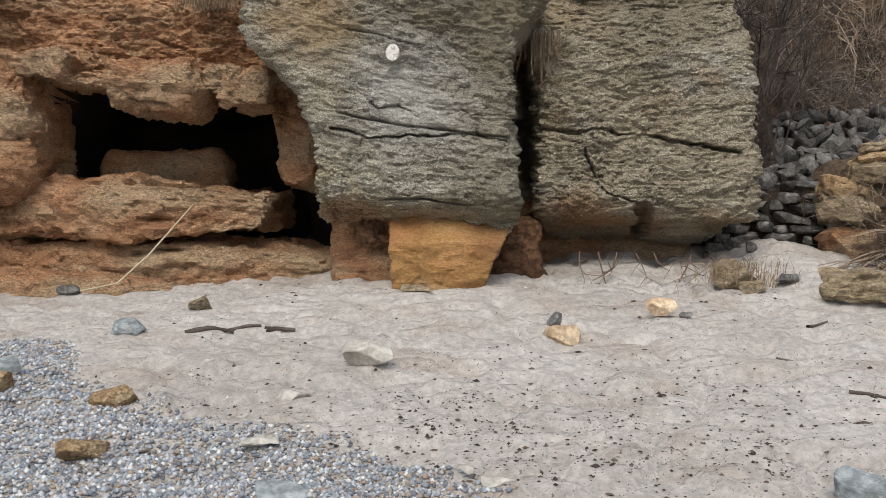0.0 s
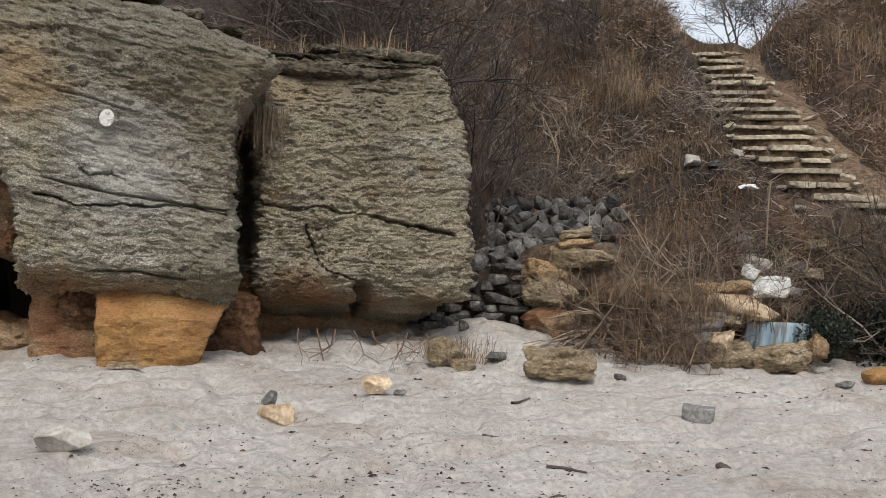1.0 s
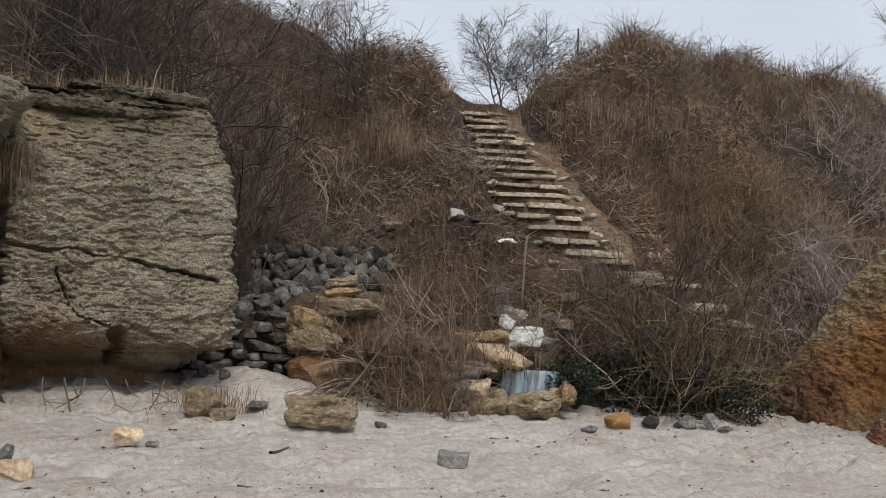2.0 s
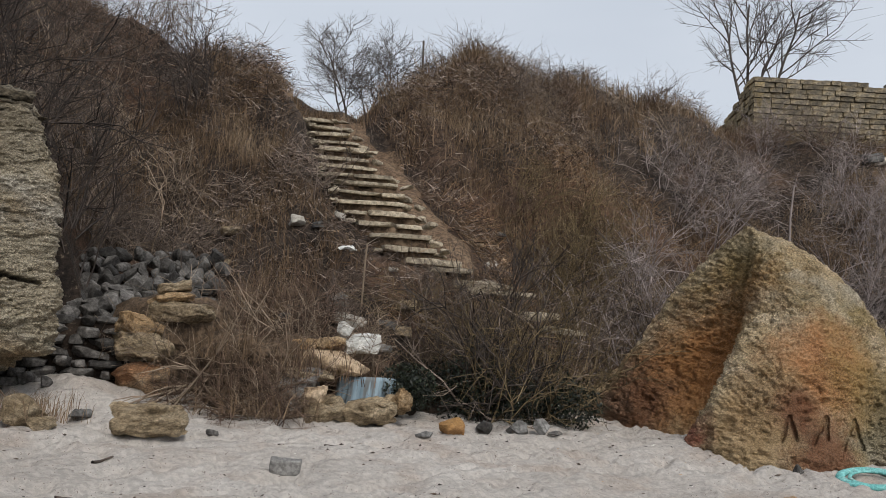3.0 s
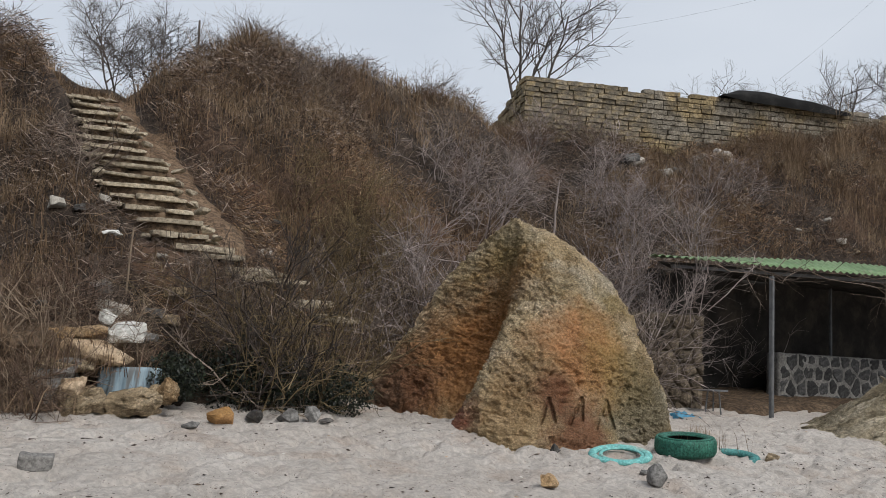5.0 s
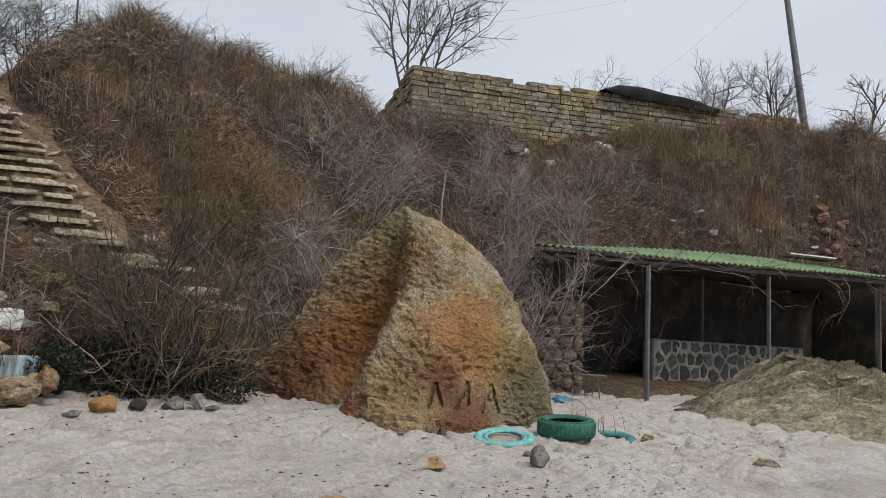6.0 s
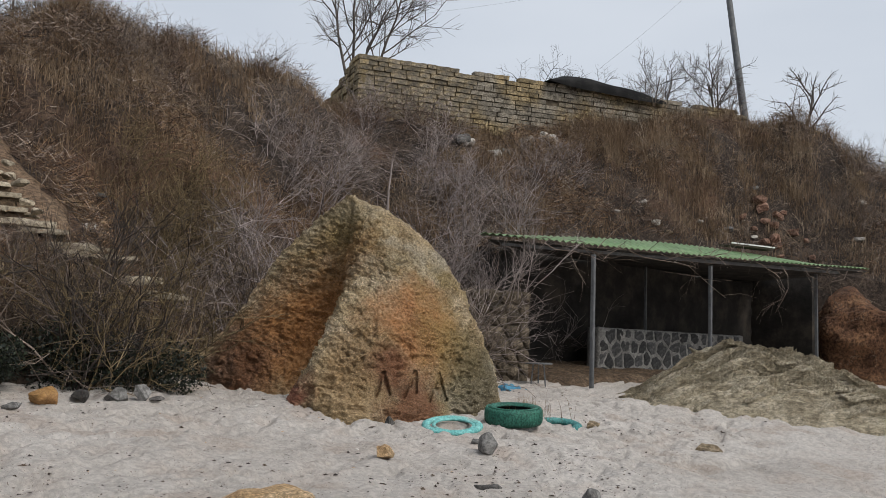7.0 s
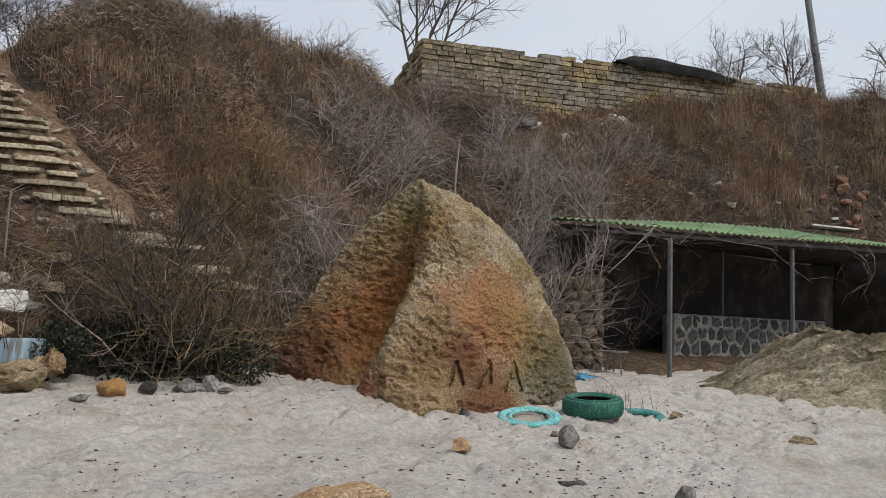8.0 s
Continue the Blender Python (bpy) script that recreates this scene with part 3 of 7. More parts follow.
STAINED_ROCK = add_stains(BROWN_ROCK, [((-0.6, -0.9, -1.2), 0.5, (0.33, 0.17, 0.075), 0.85), ((0.0, -0.8, -1.25), 0.45, (0.3, 0.14, 0.06), 0.8), ((0.7, -0.9, -1.2), 0.4, (0.33, 0.21, 0.1), 0.7), ((-0.7, -1.0, 1.2), 0.5, (0.36, 0.24, 0.1), 0.6), ((0.1, -0.8, 1.25), 0.8, (0.19, 0.155, 0.105), 0.6)])
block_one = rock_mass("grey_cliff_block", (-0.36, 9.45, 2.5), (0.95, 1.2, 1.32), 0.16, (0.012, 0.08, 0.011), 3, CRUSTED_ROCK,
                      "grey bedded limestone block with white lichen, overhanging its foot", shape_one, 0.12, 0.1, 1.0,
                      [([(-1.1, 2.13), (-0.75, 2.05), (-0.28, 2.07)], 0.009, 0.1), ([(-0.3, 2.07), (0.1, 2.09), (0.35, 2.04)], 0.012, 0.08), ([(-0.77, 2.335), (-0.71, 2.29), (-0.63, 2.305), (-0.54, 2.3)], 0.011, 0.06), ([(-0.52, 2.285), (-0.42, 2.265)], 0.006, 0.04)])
block_two = rock_mass("grey_cliff_block", (1.68, 10.05, 2.36), (1.05, 1.15, 1.36), 0.2, (0.012, 0.08, 0.011), 8, STAINED_ROCK,
                      "grey-brown bedded limestone block, cracked and undercut above the sand", shape_two, -0.05, 0.1, 1.0,
                      [([(0.75, 2.2), (1.22, 2.2), (1.83, 2.15)], 0.013, 0.1), ([(1.8, 2.15), (2.1, 2.1), (2.5, 2.04)], 0.02, 0.2), ([(1.12, 2.04), (1.16, 1.92), (1.22, 1.79), (1.3, 1.66), (1.42, 1.6), (1.65, 1.56)], 0.007, 0.14),
                       ([(1.67, 1.5), (1.73, 1.38), (1.77, 1.0)], 0.075, 0.6)])
FOOT_ROCK = add_stains(YELLOW_ROCK.copy(), [((0.5, -0.7, 0.3), 0.3, (0.2, 0.1, 0.045), 0.6), ((-0.4, -0.7, 0.45), 0.3, (0.3, 0.13, 0.05), 0.7), ((-0.1, -0.75, -0.4), 0.25, (0.5, 0.4, 0.28), 0.5)])
def footing_shape(V):
    """A flat-faced block, wider above, its top running back under the overhang."""
    V = V.copy()
    h = V[:, 2]
    V[:, 0] *= 1 + 0.1 * sstep(0.0, 0.5, h)
    V[:, 0] += 0.4 * sstep(-0.25, 0.5, h) * np.clip(V[:, 0], 0, 1)
    V[:, 0] += 0.05 * sstep(0.1, -0.5, h)
    V[:, 1] += 0.22 * sstep(0.2, 0.5, h) + 0.07 * sstep(0.0, -0.5, h)
    return V + 0.03 * np.stack([vnoise(V * 3, 8), vnoise(V * 3, 9), 0 * h], 1)


rock_mass("ochre_footing", (-0.19, 9.2, 0.95), (0.4, 0.75, 0.48), 0.03, 0.018, 15, FOOT_ROCK, "ochre sandstone footing under the overhanging block", footing_shape, 0.05, 0.06, 0.45)
# these two take the shaded earth colour, dark as under the overhang
rock_mass("brown_footing", (0.45, 9.85, 0.95), (0.36, 0.75, 0.46), 0.1, 0.025, 18, SHADED_RED_EARTH, "dark brown sandstone beside the ochre footing", None, 0.05, 0.1, 0.7)
rock_mass("ochre_underside", (-0.2, 9.72, 1.26), (0.72, 1.0, 0.17), 0.1, 0.022, 19, SHADED_RED_EARTH, "rusty underside of the overhanging block", None, 0.05, 0.08, 0.8)
rock_mass("ochre_footing", (-0.72, 9.75, 0.95), (0.38, 0.8, 0.5), 0.12, 0.03, 16, RED_ROCK, "rusty sandstone under the overhang", None, 0.05, 0.1, 0.7)
rock_mass("ochre_footing", (1.5, 10.75, 0.95), (0.95, 0.7, 0.6), 0.15, 0.04, 17, RED_ROCK, "rusty sandstone in the undercut", None, 0.05, 0.08, 0.6)

for k, (x, y, z, sx, sy, sz, tl) in enumerate(((1.55, 9.75, 3.66, 0.85, 0.5, 0.035, -3), (1.75, 9.82, 3.76, 0.62, 0.5, 0.04, 2), (1.3, 9.7, 3.55, 0.6, 0.45, 0.04, -5), (2.05, 9.7, 3.58, 0.5, 0.45, 0.03, 6),
                                                (-0.9, 9.5, 3.85, 1.0, 0.5, 0.05, 8), (-0.3, 9.55, 3.78, 0.8, 0.5, 0.045, 10), (0.05, 9.35, 3.55, 0.5, 0.45, 0.05, 12), (-1.2, 9.5, 4.02, 0.9, 0.5, 0.05, 9))):
    rock_mass("top_bed", (x, y, z), (sx, sy, sz), 0.03, (0.03, 0.04, 0.015), 110 + k, DARK_BED, "thin weathered bed of grey limestone atop the block", None, math.radians(tl), 0.07, 0.7)
rock_mass("ochre_earth", (0.62, 10.1, 3.28), (0.36, 0.62, 0.46), 0.3, 0.04, 131, EARTH, "ochre earth spilling between the two blocks", None, 0.0, 0.25, 0.9)


def red_cliff():
    """The red cliff with a cave: a thick wall whose face is drawn in where the cave opens."""
    nx, nz = 330, 270
    gx, gz = np.linspace(-6.2, -0.85, nx), np.linspace(0.2, 4.6, nz)
    X, Z = np.meshgrid(gx, gz, indexing="ij")
    x, z = X.ravel(), Z.ravel()
    P = np.stack([x, 0 * x, z], 1)
    y = 9.45 + 0.3 * (x + 1.5) * 0.45 + 0.35 * sstep(3.0, 4.6, z) + 0.12 * fbm(P, 0.9, 3, 51)
    roof = 2.44 + 0.05 * vnoise(P * (2.7, 1, 0), 53) - 0.1 * np.exp(-((x + 2.85) / 0.3) ** 2) + 0.06 * np.exp(-((x + 3.6) / 0.2) ** 2)
    open_ = sstep(-3.86, -3.8, x + 0.1 * vnoise(P * (0, 1, 2.0), 54)) * (1 - sstep(-1.8, -1.72, x + 0.25 * (z - 2))) * (1 - sstep(roof - 0.03, roof + 0.05, z)) * sstep(0.7, 0.8, z)
    low = sstep(-2.1, -1.9, x) * (1 - sstep(1.5, 1.62, z + 0.08 * vnoise(P * 3, 9)))
    y = y + np.maximum(2.9 * open_, low * (0.5 + 0.9 * sstep(0.5, 1.5, z)))
    y = y - (1 - np.maximum(open_, low)) * bedding(np.stack([x, y, z], 1), 57, 0.04) * 1.2
    V = np.stack([x, y, z], 1)
    BX, BZ = np.meshgrid(np.linspace(-6.2, -0.85, 12), np.linspace(0.2, 4.6, 10), indexing="ij")
    back = np.stack([BX.ravel(), np.full(BX.size, 13.2), BZ.ravel()], 1)
    F = grid_faces(nx, nz)
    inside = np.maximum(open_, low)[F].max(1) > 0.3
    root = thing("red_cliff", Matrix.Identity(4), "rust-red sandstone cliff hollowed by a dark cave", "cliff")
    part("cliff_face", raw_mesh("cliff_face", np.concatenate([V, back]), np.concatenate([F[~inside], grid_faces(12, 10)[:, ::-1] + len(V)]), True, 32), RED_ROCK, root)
    part("cave_wall", raw_mesh("cave_wall", V, F[inside]), CAVE, root, "cave wall coloured dark with the cave's shade")


def ledge_end(V):
    """The ledge thins and drops back towards its end."""
    V = V.copy()
    f = sstep(0.5, 2.0, V[:, 0])
    V[:, 2] *= 1 - 0.45 * f
    V[:, 1] += 0.35 * f + 0.15 * sstep(0.0, 0.3, V[:, 2])
    return V


# near black: the gloom of the hollow is put into this colour
CAVE = node_material("shade_dark_cave", [(0.015, 0.011, 0.009), (0.035, 0.025, 0.02), (0.06, 0.042, 0.033)], 2.5, bump=0.8, bump_scale=12)
red_cliff()
for k, (x, z, sx, sz) in enumerate(((-3.75, 2.62, 0.3, 0.16), (-3.2, 2.5, 0.38, 0.14), (-2.75, 2.46, 0.36, 0.17), (-2.3, 2.55, 0.3, 0.14), (-1.95, 2.5, 0.26, 0.2))):
    rock_mass("cave_lip", (x, 9.25 + 0.13 * (x + 1.9), z), (sx, 0.42, sz), 0.1, 0.03, 151 + k, RED_ROCK, "lump of red sandstone hanging over the cave", None, 0.05, 0.14, 1.0)
rock_mass("cave_jamb", (-4.06, 9.15, 2.1), (0.24, 0.6, 0.6), 0.2, 0.03, 60, RED_ROCK, "rust-red jamb of rock at the cave's mouth", None, 0.0, 0.12, 0.8)
rock_mass("cave_rib", (-1.5, 9.8, 2.02), (0.25, 0.5, 0.46), 0.2, 0.03, 61, RED_ROCK, "rust-red rib of rock beside the cave", None, 0.0, 0.08, 0.7)
rock_mass("rock_ledge", (-3.3, 9.55, 1.4), (1.55, 0.75, 0.27), 0.08, 0.03, 63, RED_ROCK, "long pale-red sandstone ledge before the cave", ledge_end, -0.07, 0.13, 1.1)
rock_mass("rock_ledge", (-3.0, 9.55, 0.87), (2.0, 0.7, 0.24), 0.08, 0.03, 65, RED_ROCK, "low red sandstone ledge rising from the sand", ledge_end, -0.07, 0.14, 1.1)
rock_mass("rock_ledge", (-3.6, 9.05, 0.62), (1.9, 0.5, 0.2), 0.15, 0.04, 66, RED_ROCK, "toe of reddish rock sloping into the sand", ledge_end, -0.05, 0.16, 0.9)
rock_mass("cave_stone", (-2.95, 10.15, 1.78), (0.62, 0.35, 0.16), 0.12, 0.04, 67, RED_ROCK, "brown stone lying in the cave", None, 0.0, 0.06, 0.6)
rock_mass("grey_cliff_flank", (-5.1, 9.0, 2.2), (0.75, 1.2, 2.1), 0.3, 0.05, 69, GREY_ROCK, "grey bedded flank of the cliff", None, 0.1, 0.15, 1.0)


# ---- the great boulder ----
BOULDER_STONE = add_stains(
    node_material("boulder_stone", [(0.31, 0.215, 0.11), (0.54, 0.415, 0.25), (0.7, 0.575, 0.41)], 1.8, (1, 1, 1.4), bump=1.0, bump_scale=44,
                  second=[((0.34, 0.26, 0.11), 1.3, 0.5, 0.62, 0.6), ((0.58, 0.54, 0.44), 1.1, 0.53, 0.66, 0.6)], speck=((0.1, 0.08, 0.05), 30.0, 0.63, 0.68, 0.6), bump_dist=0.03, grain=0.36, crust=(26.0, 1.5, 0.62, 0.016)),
    [((0.75, -0.75, 0.85), 0.66, (0.56, 0.27, 0.115), 0.9), ((0.1, -1.2, 0.45), 0.5, (0.5, 0.31, 0.15), 0.7), ((-0.8, 0.3, 0.65), 0.95, (0.47, 0.225, 0.08), 0.85), ((-1.35, 0.7, 0.1), 0.85, (0.2, 0.085, 0.05), 0.75),
     ((1.2, -0.6, 0.75), 0.6, (0.4, 0.285, 0.1), 0.65), ((0.0, -1.4, 0.4), 0.6, (0.46, 0.31, 0.16), 0.6),
     ((-0.75, -0.8, 0.05), 0.4, (0.24, 0.07, 0.045), 0.85), ((0.36, -0.95, 0.4), 0.26, (0.22, 0.085, 0.045), 0.8), ((0.62, -0.95, -0.05), 0.42, (0.24, 0.09, 0.045), 0.8),
     ((-0.1, 0.2, 1.5), 0.6, (0.33, 0.17, 0.06), 0.85), ((-0.45, 0.3, 0.9), 0.6, (0.42, 0.19, 0.065), 0.85), ((-0.2, 0.4, 2.1), 0.45, (0.29, 0.21, 0.09), 0.6), ((1.55, -0.2, 0.25), 0.7, (0.19, 0.155, 0.085), 0.75)])
# strokes of the carved letters: (x, z) ends on the face
LETTERS = [((0.24, 0.13), (0.31, 0.37)), ((0.31, 0.37), (0.38, 0.15)), ((0.53, 0.12), (0.65, 0.38)), ((0.65, 0.38), (0.66, 0.16)),
           ((0.8, 0.08), (0.92, 0.36)), ((0.92, 0.36), (1.0, 0.08)), ((0.86, 0.2), (0.97, 0.2))]
# heights up the boulder; then, bearing by bearing, its reach from the upright axis at each height; bearing 0 looks to the beach
LEVELS = (-0.3, 0.3, 0.8, 1.3, 1.75, 2.1, 2.42)
FLANKS = (((-180, -180), (1.8, 1.5, 1.3, 1.0, 0.75, 0.35, 0.06)),      # back
          ((-120, -106), (3.1, 2.45, 1.8, 1.32, 0.92, 0.52, 0.06)),    # the wing's edge
          ((-90, -82), (1.6, 1.14, 0.66, 0.34, 0.2, 0.14, 0.06)),      # the wing's face
          ((-52, 2), (1.15, 0.72, 0.3, 0.13, 0.12, 0.1, 0.06)),        # the gully between wing and front
          ((-36, 18), (1.6, 1.38, 1.26, 0.94, 0.7, 0.38, 0.06)),       # the front's sharp edge
          ((-8, 40), (1.72, 1.6, 1.42, 1.2, 0.94, 0.54, 0.06)),      # the nose
          ((46, 60), (1.42, 1.41, 1.38, 1.24, 1.02, 0.66, 0.06)),       # the lettered face
          ((75, 80), (1.6, 1.58, 1.52, 1.34, 1.1, 0.72, 0.06)),
          ((105, 108), (1.86, 1.8, 1.66, 1.4, 1.12, 0.76, 0.06)),
          ((145, 145), (1.6, 1.5, 1.35, 1.15, 0.9, 0.5, 0.06)))


def great_boulder(seed, root):
    """One leaning mass: a domed front with a sharp edge, and a sloping wing set back behind a gully."""
    th = np.radians(np.concatenate([np.linspace(-130, 118, 560, endpoint=False), np.linspace(118, 230, 40, endpoint=False)]))
    zz = np.concatenate([np.linspace(-0.3, 2.2, 210, endpoint=False), 2.44 - 0.24 * np.linspace(1, 0, 40) ** 1.7])
    R = np.zeros((len(th), len(zz)))
    deg = (np.degrees(th) + 180) % 360 - 180
    for j, z in enumerate(zz):
        u = min(1.0, (z + 0.3) / 2.5)
        b = np.array([a0 + (a1 - a0) * u for (a0, a1), _ in FLANKS])
        r = np.array([np.interp(z, LEVELS, reach) for _, reach in FLANKS])
        R[:, j] = np.interp(deg, np.concatenate([b - 360, b, b + 360]), np.tile(r, 3))
    for _ in range(26):
        R[:, 1:-1] = 0.25 * R[:, :-2] + 0.5 * R[:, 1:-1] + 0.25 * R[:, 2:]
    for _ in range(24):
        R = 0.25 * np.roll(R, 1, 0) + 0.5 * R + 0.25 * np.roll(R, -1, 0)
    R[:, -1] = 0.004
    Tt, Zz = np.meshgrid(th, zz, indexing="ij")
    t, z, r = Tt.ravel(), Zz.ravel(), R.ravel()
    u = np.clip((z + 0.3) / 2.7, 0, 1)
    V = np.stack([0.04 - 0.14 * u + r * np.sin(t), 0.42 + 0.15 * u - r * np.cos(t), z], 1)
    grid = V.reshape(len(th), len(zz), 3)
    N = np.cross(np.roll(grid, -1, 0) - np.roll(grid, 1, 0), np.gradient(grid, axis=1)).reshape(-1, 3)
    N /= np.maximum(np.linalg.norm(N, axis=1, keepdims=True), 1e-9)
    x = V[:, 0]
    slant = V * (1, 1, 1.5) + 0.25 * np.stack([0 * x, 0 * x, x], 1)
    d = 0.06 * fbm(V, 1.1, 3, seed) + 0.028 * np.abs(fbm(slant, 3.2, 4, seed + 4)) - 0.028 * np.abs(fbm(slant, 9.5, 3, seed + 7)) + 0.016 * fbm(slant, 24, 2, seed + 8)
    d = d - 0.028 * sstep(0.2, 0.55, fbm(slant, 15, 2, seed + 11)) * sstep(-0.4, 0.3, vnoise(V * 2, seed + 13))
    d = d - 0.03 * sstep(0.35, 0.6, vnoise(slant * (4.2, 4.2, 6), seed + 17)) + 0.2 * bedding(V, seed + 60, 0.12)
    d = d * np.clip((2.44 - z) * 5 + 0.15, 0, 1)
    cut, calm = np.zeros(len(V)), np.zeros(len(V))
    for (x0, z0), (x1, z1) in LETTERS:
        dx, dz = x1 - x0, z1 - z0
        k = np.clip(((x - x0) * dx + (z - z0) * dz) / (dx * dx + dz * dz), 0, 1)
        away = np.hypot(x - x0 - k * dx, z - z0 - k * dz)
        cut = np.maximum(cut, 1 - sstep(0.012, 0.024, away + 0.006 * vnoise(V * 30, 5)))
        calm = np.maximum(calm, 1 - sstep(0.05, 0.16, away))
    front = np.cos(t) > 0
    V = V + N * (d * (1 - 0.7 * calm * front))[:, None]
    V[:, 1] += 0.055 * cut * front
    F = grid_faces(len(th), len(zz), True)
    flank = (deg[F[:, 0] // len(zz)] < -63 + 33 * np.clip((z[F[:, 0]] + 0.3) / 2.5, 0, 1)) | (deg[F[:, 0] // len(zz)] > 160)
    for name, sel in (("front_mass", ~flank), ("rear_wing", flank)):
        used, back = np.unique(F[sel], return_inverse=True)
        part(name, raw_mesh(name, V[used], back.reshape(-1, 4), True, 34), BOULDER_STONE, root)


big_boulder = thing("boulder", pose(9.15, 6.17, 0.86, 0, 0, -56), "great boulder, grey above and rusty orange below, with carved letters", "boulder")
great_boulder(71, big_boulder)

# ---- the fallen mass of rock beside the shelter ----
def fallen_rock():
    n, m = 260, 170
    U, W = np.meshgrid(np.linspace(-1, 1, n), np.linspace(-1, 1, m), indexing="ij")
    u, w = U.ravel(), W.ravel()
    x, y = 3.1 * u - 0.2, 1.45 * w
    env = np.clip(1 - np.abs(w) ** 2.2, 0, 1) * np.clip(1 - np.abs(u) ** 2.4, 0, 1)
    ridge = np.interp(u, [-1, -0.75, -0.4, -0.14, 0.05, 0.3, 0.6, 1.0], [0.08, 0.32, 0.7, 0.94, 0.92, 0.72, 0.46, 0.22])
    P = np.stack([x, y, 0 * x], 1)
    z = -0.25 + 1.25 * ridge * env ** 0.55 + 0.08 * fbm(P, 1.2, 3, 81) * env
    V = np.stack([x, y, z], 1)
    # folded beds running up the slope, torn open here and there
    s = 0.75 * y - 0.42 * x + 0.5 * V[:, 2] + 0.22 * fbm(P, 0.9, 3, 86)
    lift = 0.16 * np.abs(fbm(P * (0.8, 1.3, 1), 1.5, 3, 87)) - 0.05
    for thick, amp, sd in ((0.34, 0.13, 1), (0.12, 0.065, 2), (0.05, 0.03, 3)):
        k = np.floor(s / thick + 0.4 * vnoise(P * 2 + sd, 90 + sd))
        f = s / thick + 0.4 * vnoise(P * 2 + sd, 90 + sd) - k
        lift = lift + amp * (vnoise(np.stack([x * (0.5 + 0.06 / thick), 4.3 * k, 0 * x], 1), 95 + sd) - 0.95 * (f - 0.5))
    lift = lift - 0.12 * sstep(0.3, 0.62, vnoise(np.stack([x * 1.1, s * 5.5, 0 * x], 1), 84)) + 0.02 * fbm(P, 9, 3, 88)
    V[:, 2] += env ** 0.7 * lift
    V[:, 1] -= env * 0.7 * lift
    root = thing("fallen_rock", pose(15.05, 2.45, 0.72, 0, 0, -72), "low mass of fallen bedded rock lying on the sand", "rock")
    part("mass", raw_mesh("mass", V, grid_faces(n, m), True, 34), MOUND_ROCK, root)
    # broken beds standing proud of the mass, running up its flank
    Zg, Xg, Yg = V[:, 2].reshape(n, m), x.reshape(n, m), y.reshape(n, m)
    shapes = []
    for k in range(8):
        half = (0.6, 0.2, 0.045)
        B, N, F = rounded_box(half, 0.05, (0.075, 0.055, 0.045))
        B = facet(B, half, 40 + k, 14, 0.7, 1.05, 0.4)
        B = B + N * (0.05 * fbm(B, 3.5, 4, 50 + k) + 0.02 * vnoise(B * (4, 6, 40), 60 + k))[:, None]
        shapes.append(raw_mesh("bed", B, F, True, 30))
    rng = random.Random(4)
    for k in range(80):
        i, j = rng.randrange(12, n - 14), rng.randrange(8, int(m * 0.5))
        gx = (Zg[i + 6, j] - Zg[i - 6, j]) / (Xg[i + 6, j] - Xg[i - 6, j])
        gy = (Zg[i, j + 5] - Zg[i, j - 5]) / (2.9 * 10 / (m - 1))
        u1 = Vector((1, 0.5, gx + 0.5 * gy + rng.uniform(-0.1, 0.1))).normalized()
        nrm = Vector((-gx * 0.6, -0.35 * gy, 1)).normalized()
        v1 = nrm.cross(u1).normalized()
        w1 = u1.cross(v1)
        ob = part("bed", shapes[k % 8], MOUND_ROCK, root)
        sc = rng.uniform(0.22, 0.5)
        ob.matrix_local = Matrix.Translation((Xg[i, j], Yg[i, j], Zg[i, j] - 0.02)) @ Matrix((u1, v1, w1)).transposed().to_4x4() @ pose(0, 0, 0, rng.uniform(-4, 5), rng.uniform(-3, 3), rng.uniform(-8, 8)) @ Matrix.Diagonal((sc * rng.uniform(0.8, 1.3), sc, sc * rng.uniform(0.7, 1.2), 1))


fallen_rock()

# ---- the steps up the slope ----
# a darker brown than the trodden earth
DARK_EARTH = node_material("dark_earth", [(0.055, 0.037, 0.024), (0.11, 0.075, 0.048), (0.18, 0.128, 0.084)], 3, bump=1.0, bump_scale=14, bump_dist=0.05, grain=0.5)
STEP_STONE = node_material("step_stone", [(0.2, 0.165, 0.115), (0.34, 0.29, 0.215), (0.47, 0.415, 0.32)], 3, bump=0.9, bump_scale=20, per_object=0.25, speck=((0.12, 0.09, 0.06), 6.0, 0.54, 0.66, 0.6), grain=0.35)
WALL_LOOK = dict(colors=[(0.13, 0.1, 0.055), (0.26, 0.2, 0.11), (0.38, 0.3, 0.175)], scale=4, bump=0.9, bump_scale=22, speck=((0.08, 0.07, 0.055), 5.0, 0.52, 0.64, 0.7), grain=0.4,
                 second=((0.2, 0.185, 0.16), 0.6, 0.5, 0.6, 0.8))
LIMESTONE = node_material("limestone_block", per_object=0.35, **WALL_LOOK)
LIMESTONE_FAR = node_material("limestone_far", per_island=0.35, **WALL_LOOK)
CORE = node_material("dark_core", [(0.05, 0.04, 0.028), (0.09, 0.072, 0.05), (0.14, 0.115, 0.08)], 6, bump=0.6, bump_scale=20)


# the flight by height: middle of the tread and its width
STAIR_RUN = np.array([(2.97, 7.34, 10.12, 0.72), (3.15, 7.36, 10.4, 0.8), (3.38, 7.45, 10.76, 1.0), (3.6, 7.48, 11.1, 1.0), (3.75, 7.53, 11.38, 1.0), (4.2, 7.85, 12.12, 1.02), (4.5, 7.97, 12.6, 0.86), (5.14, 8.26, 13.66, 0.6), (5.58, 8.42, 14.4, 0.46)])


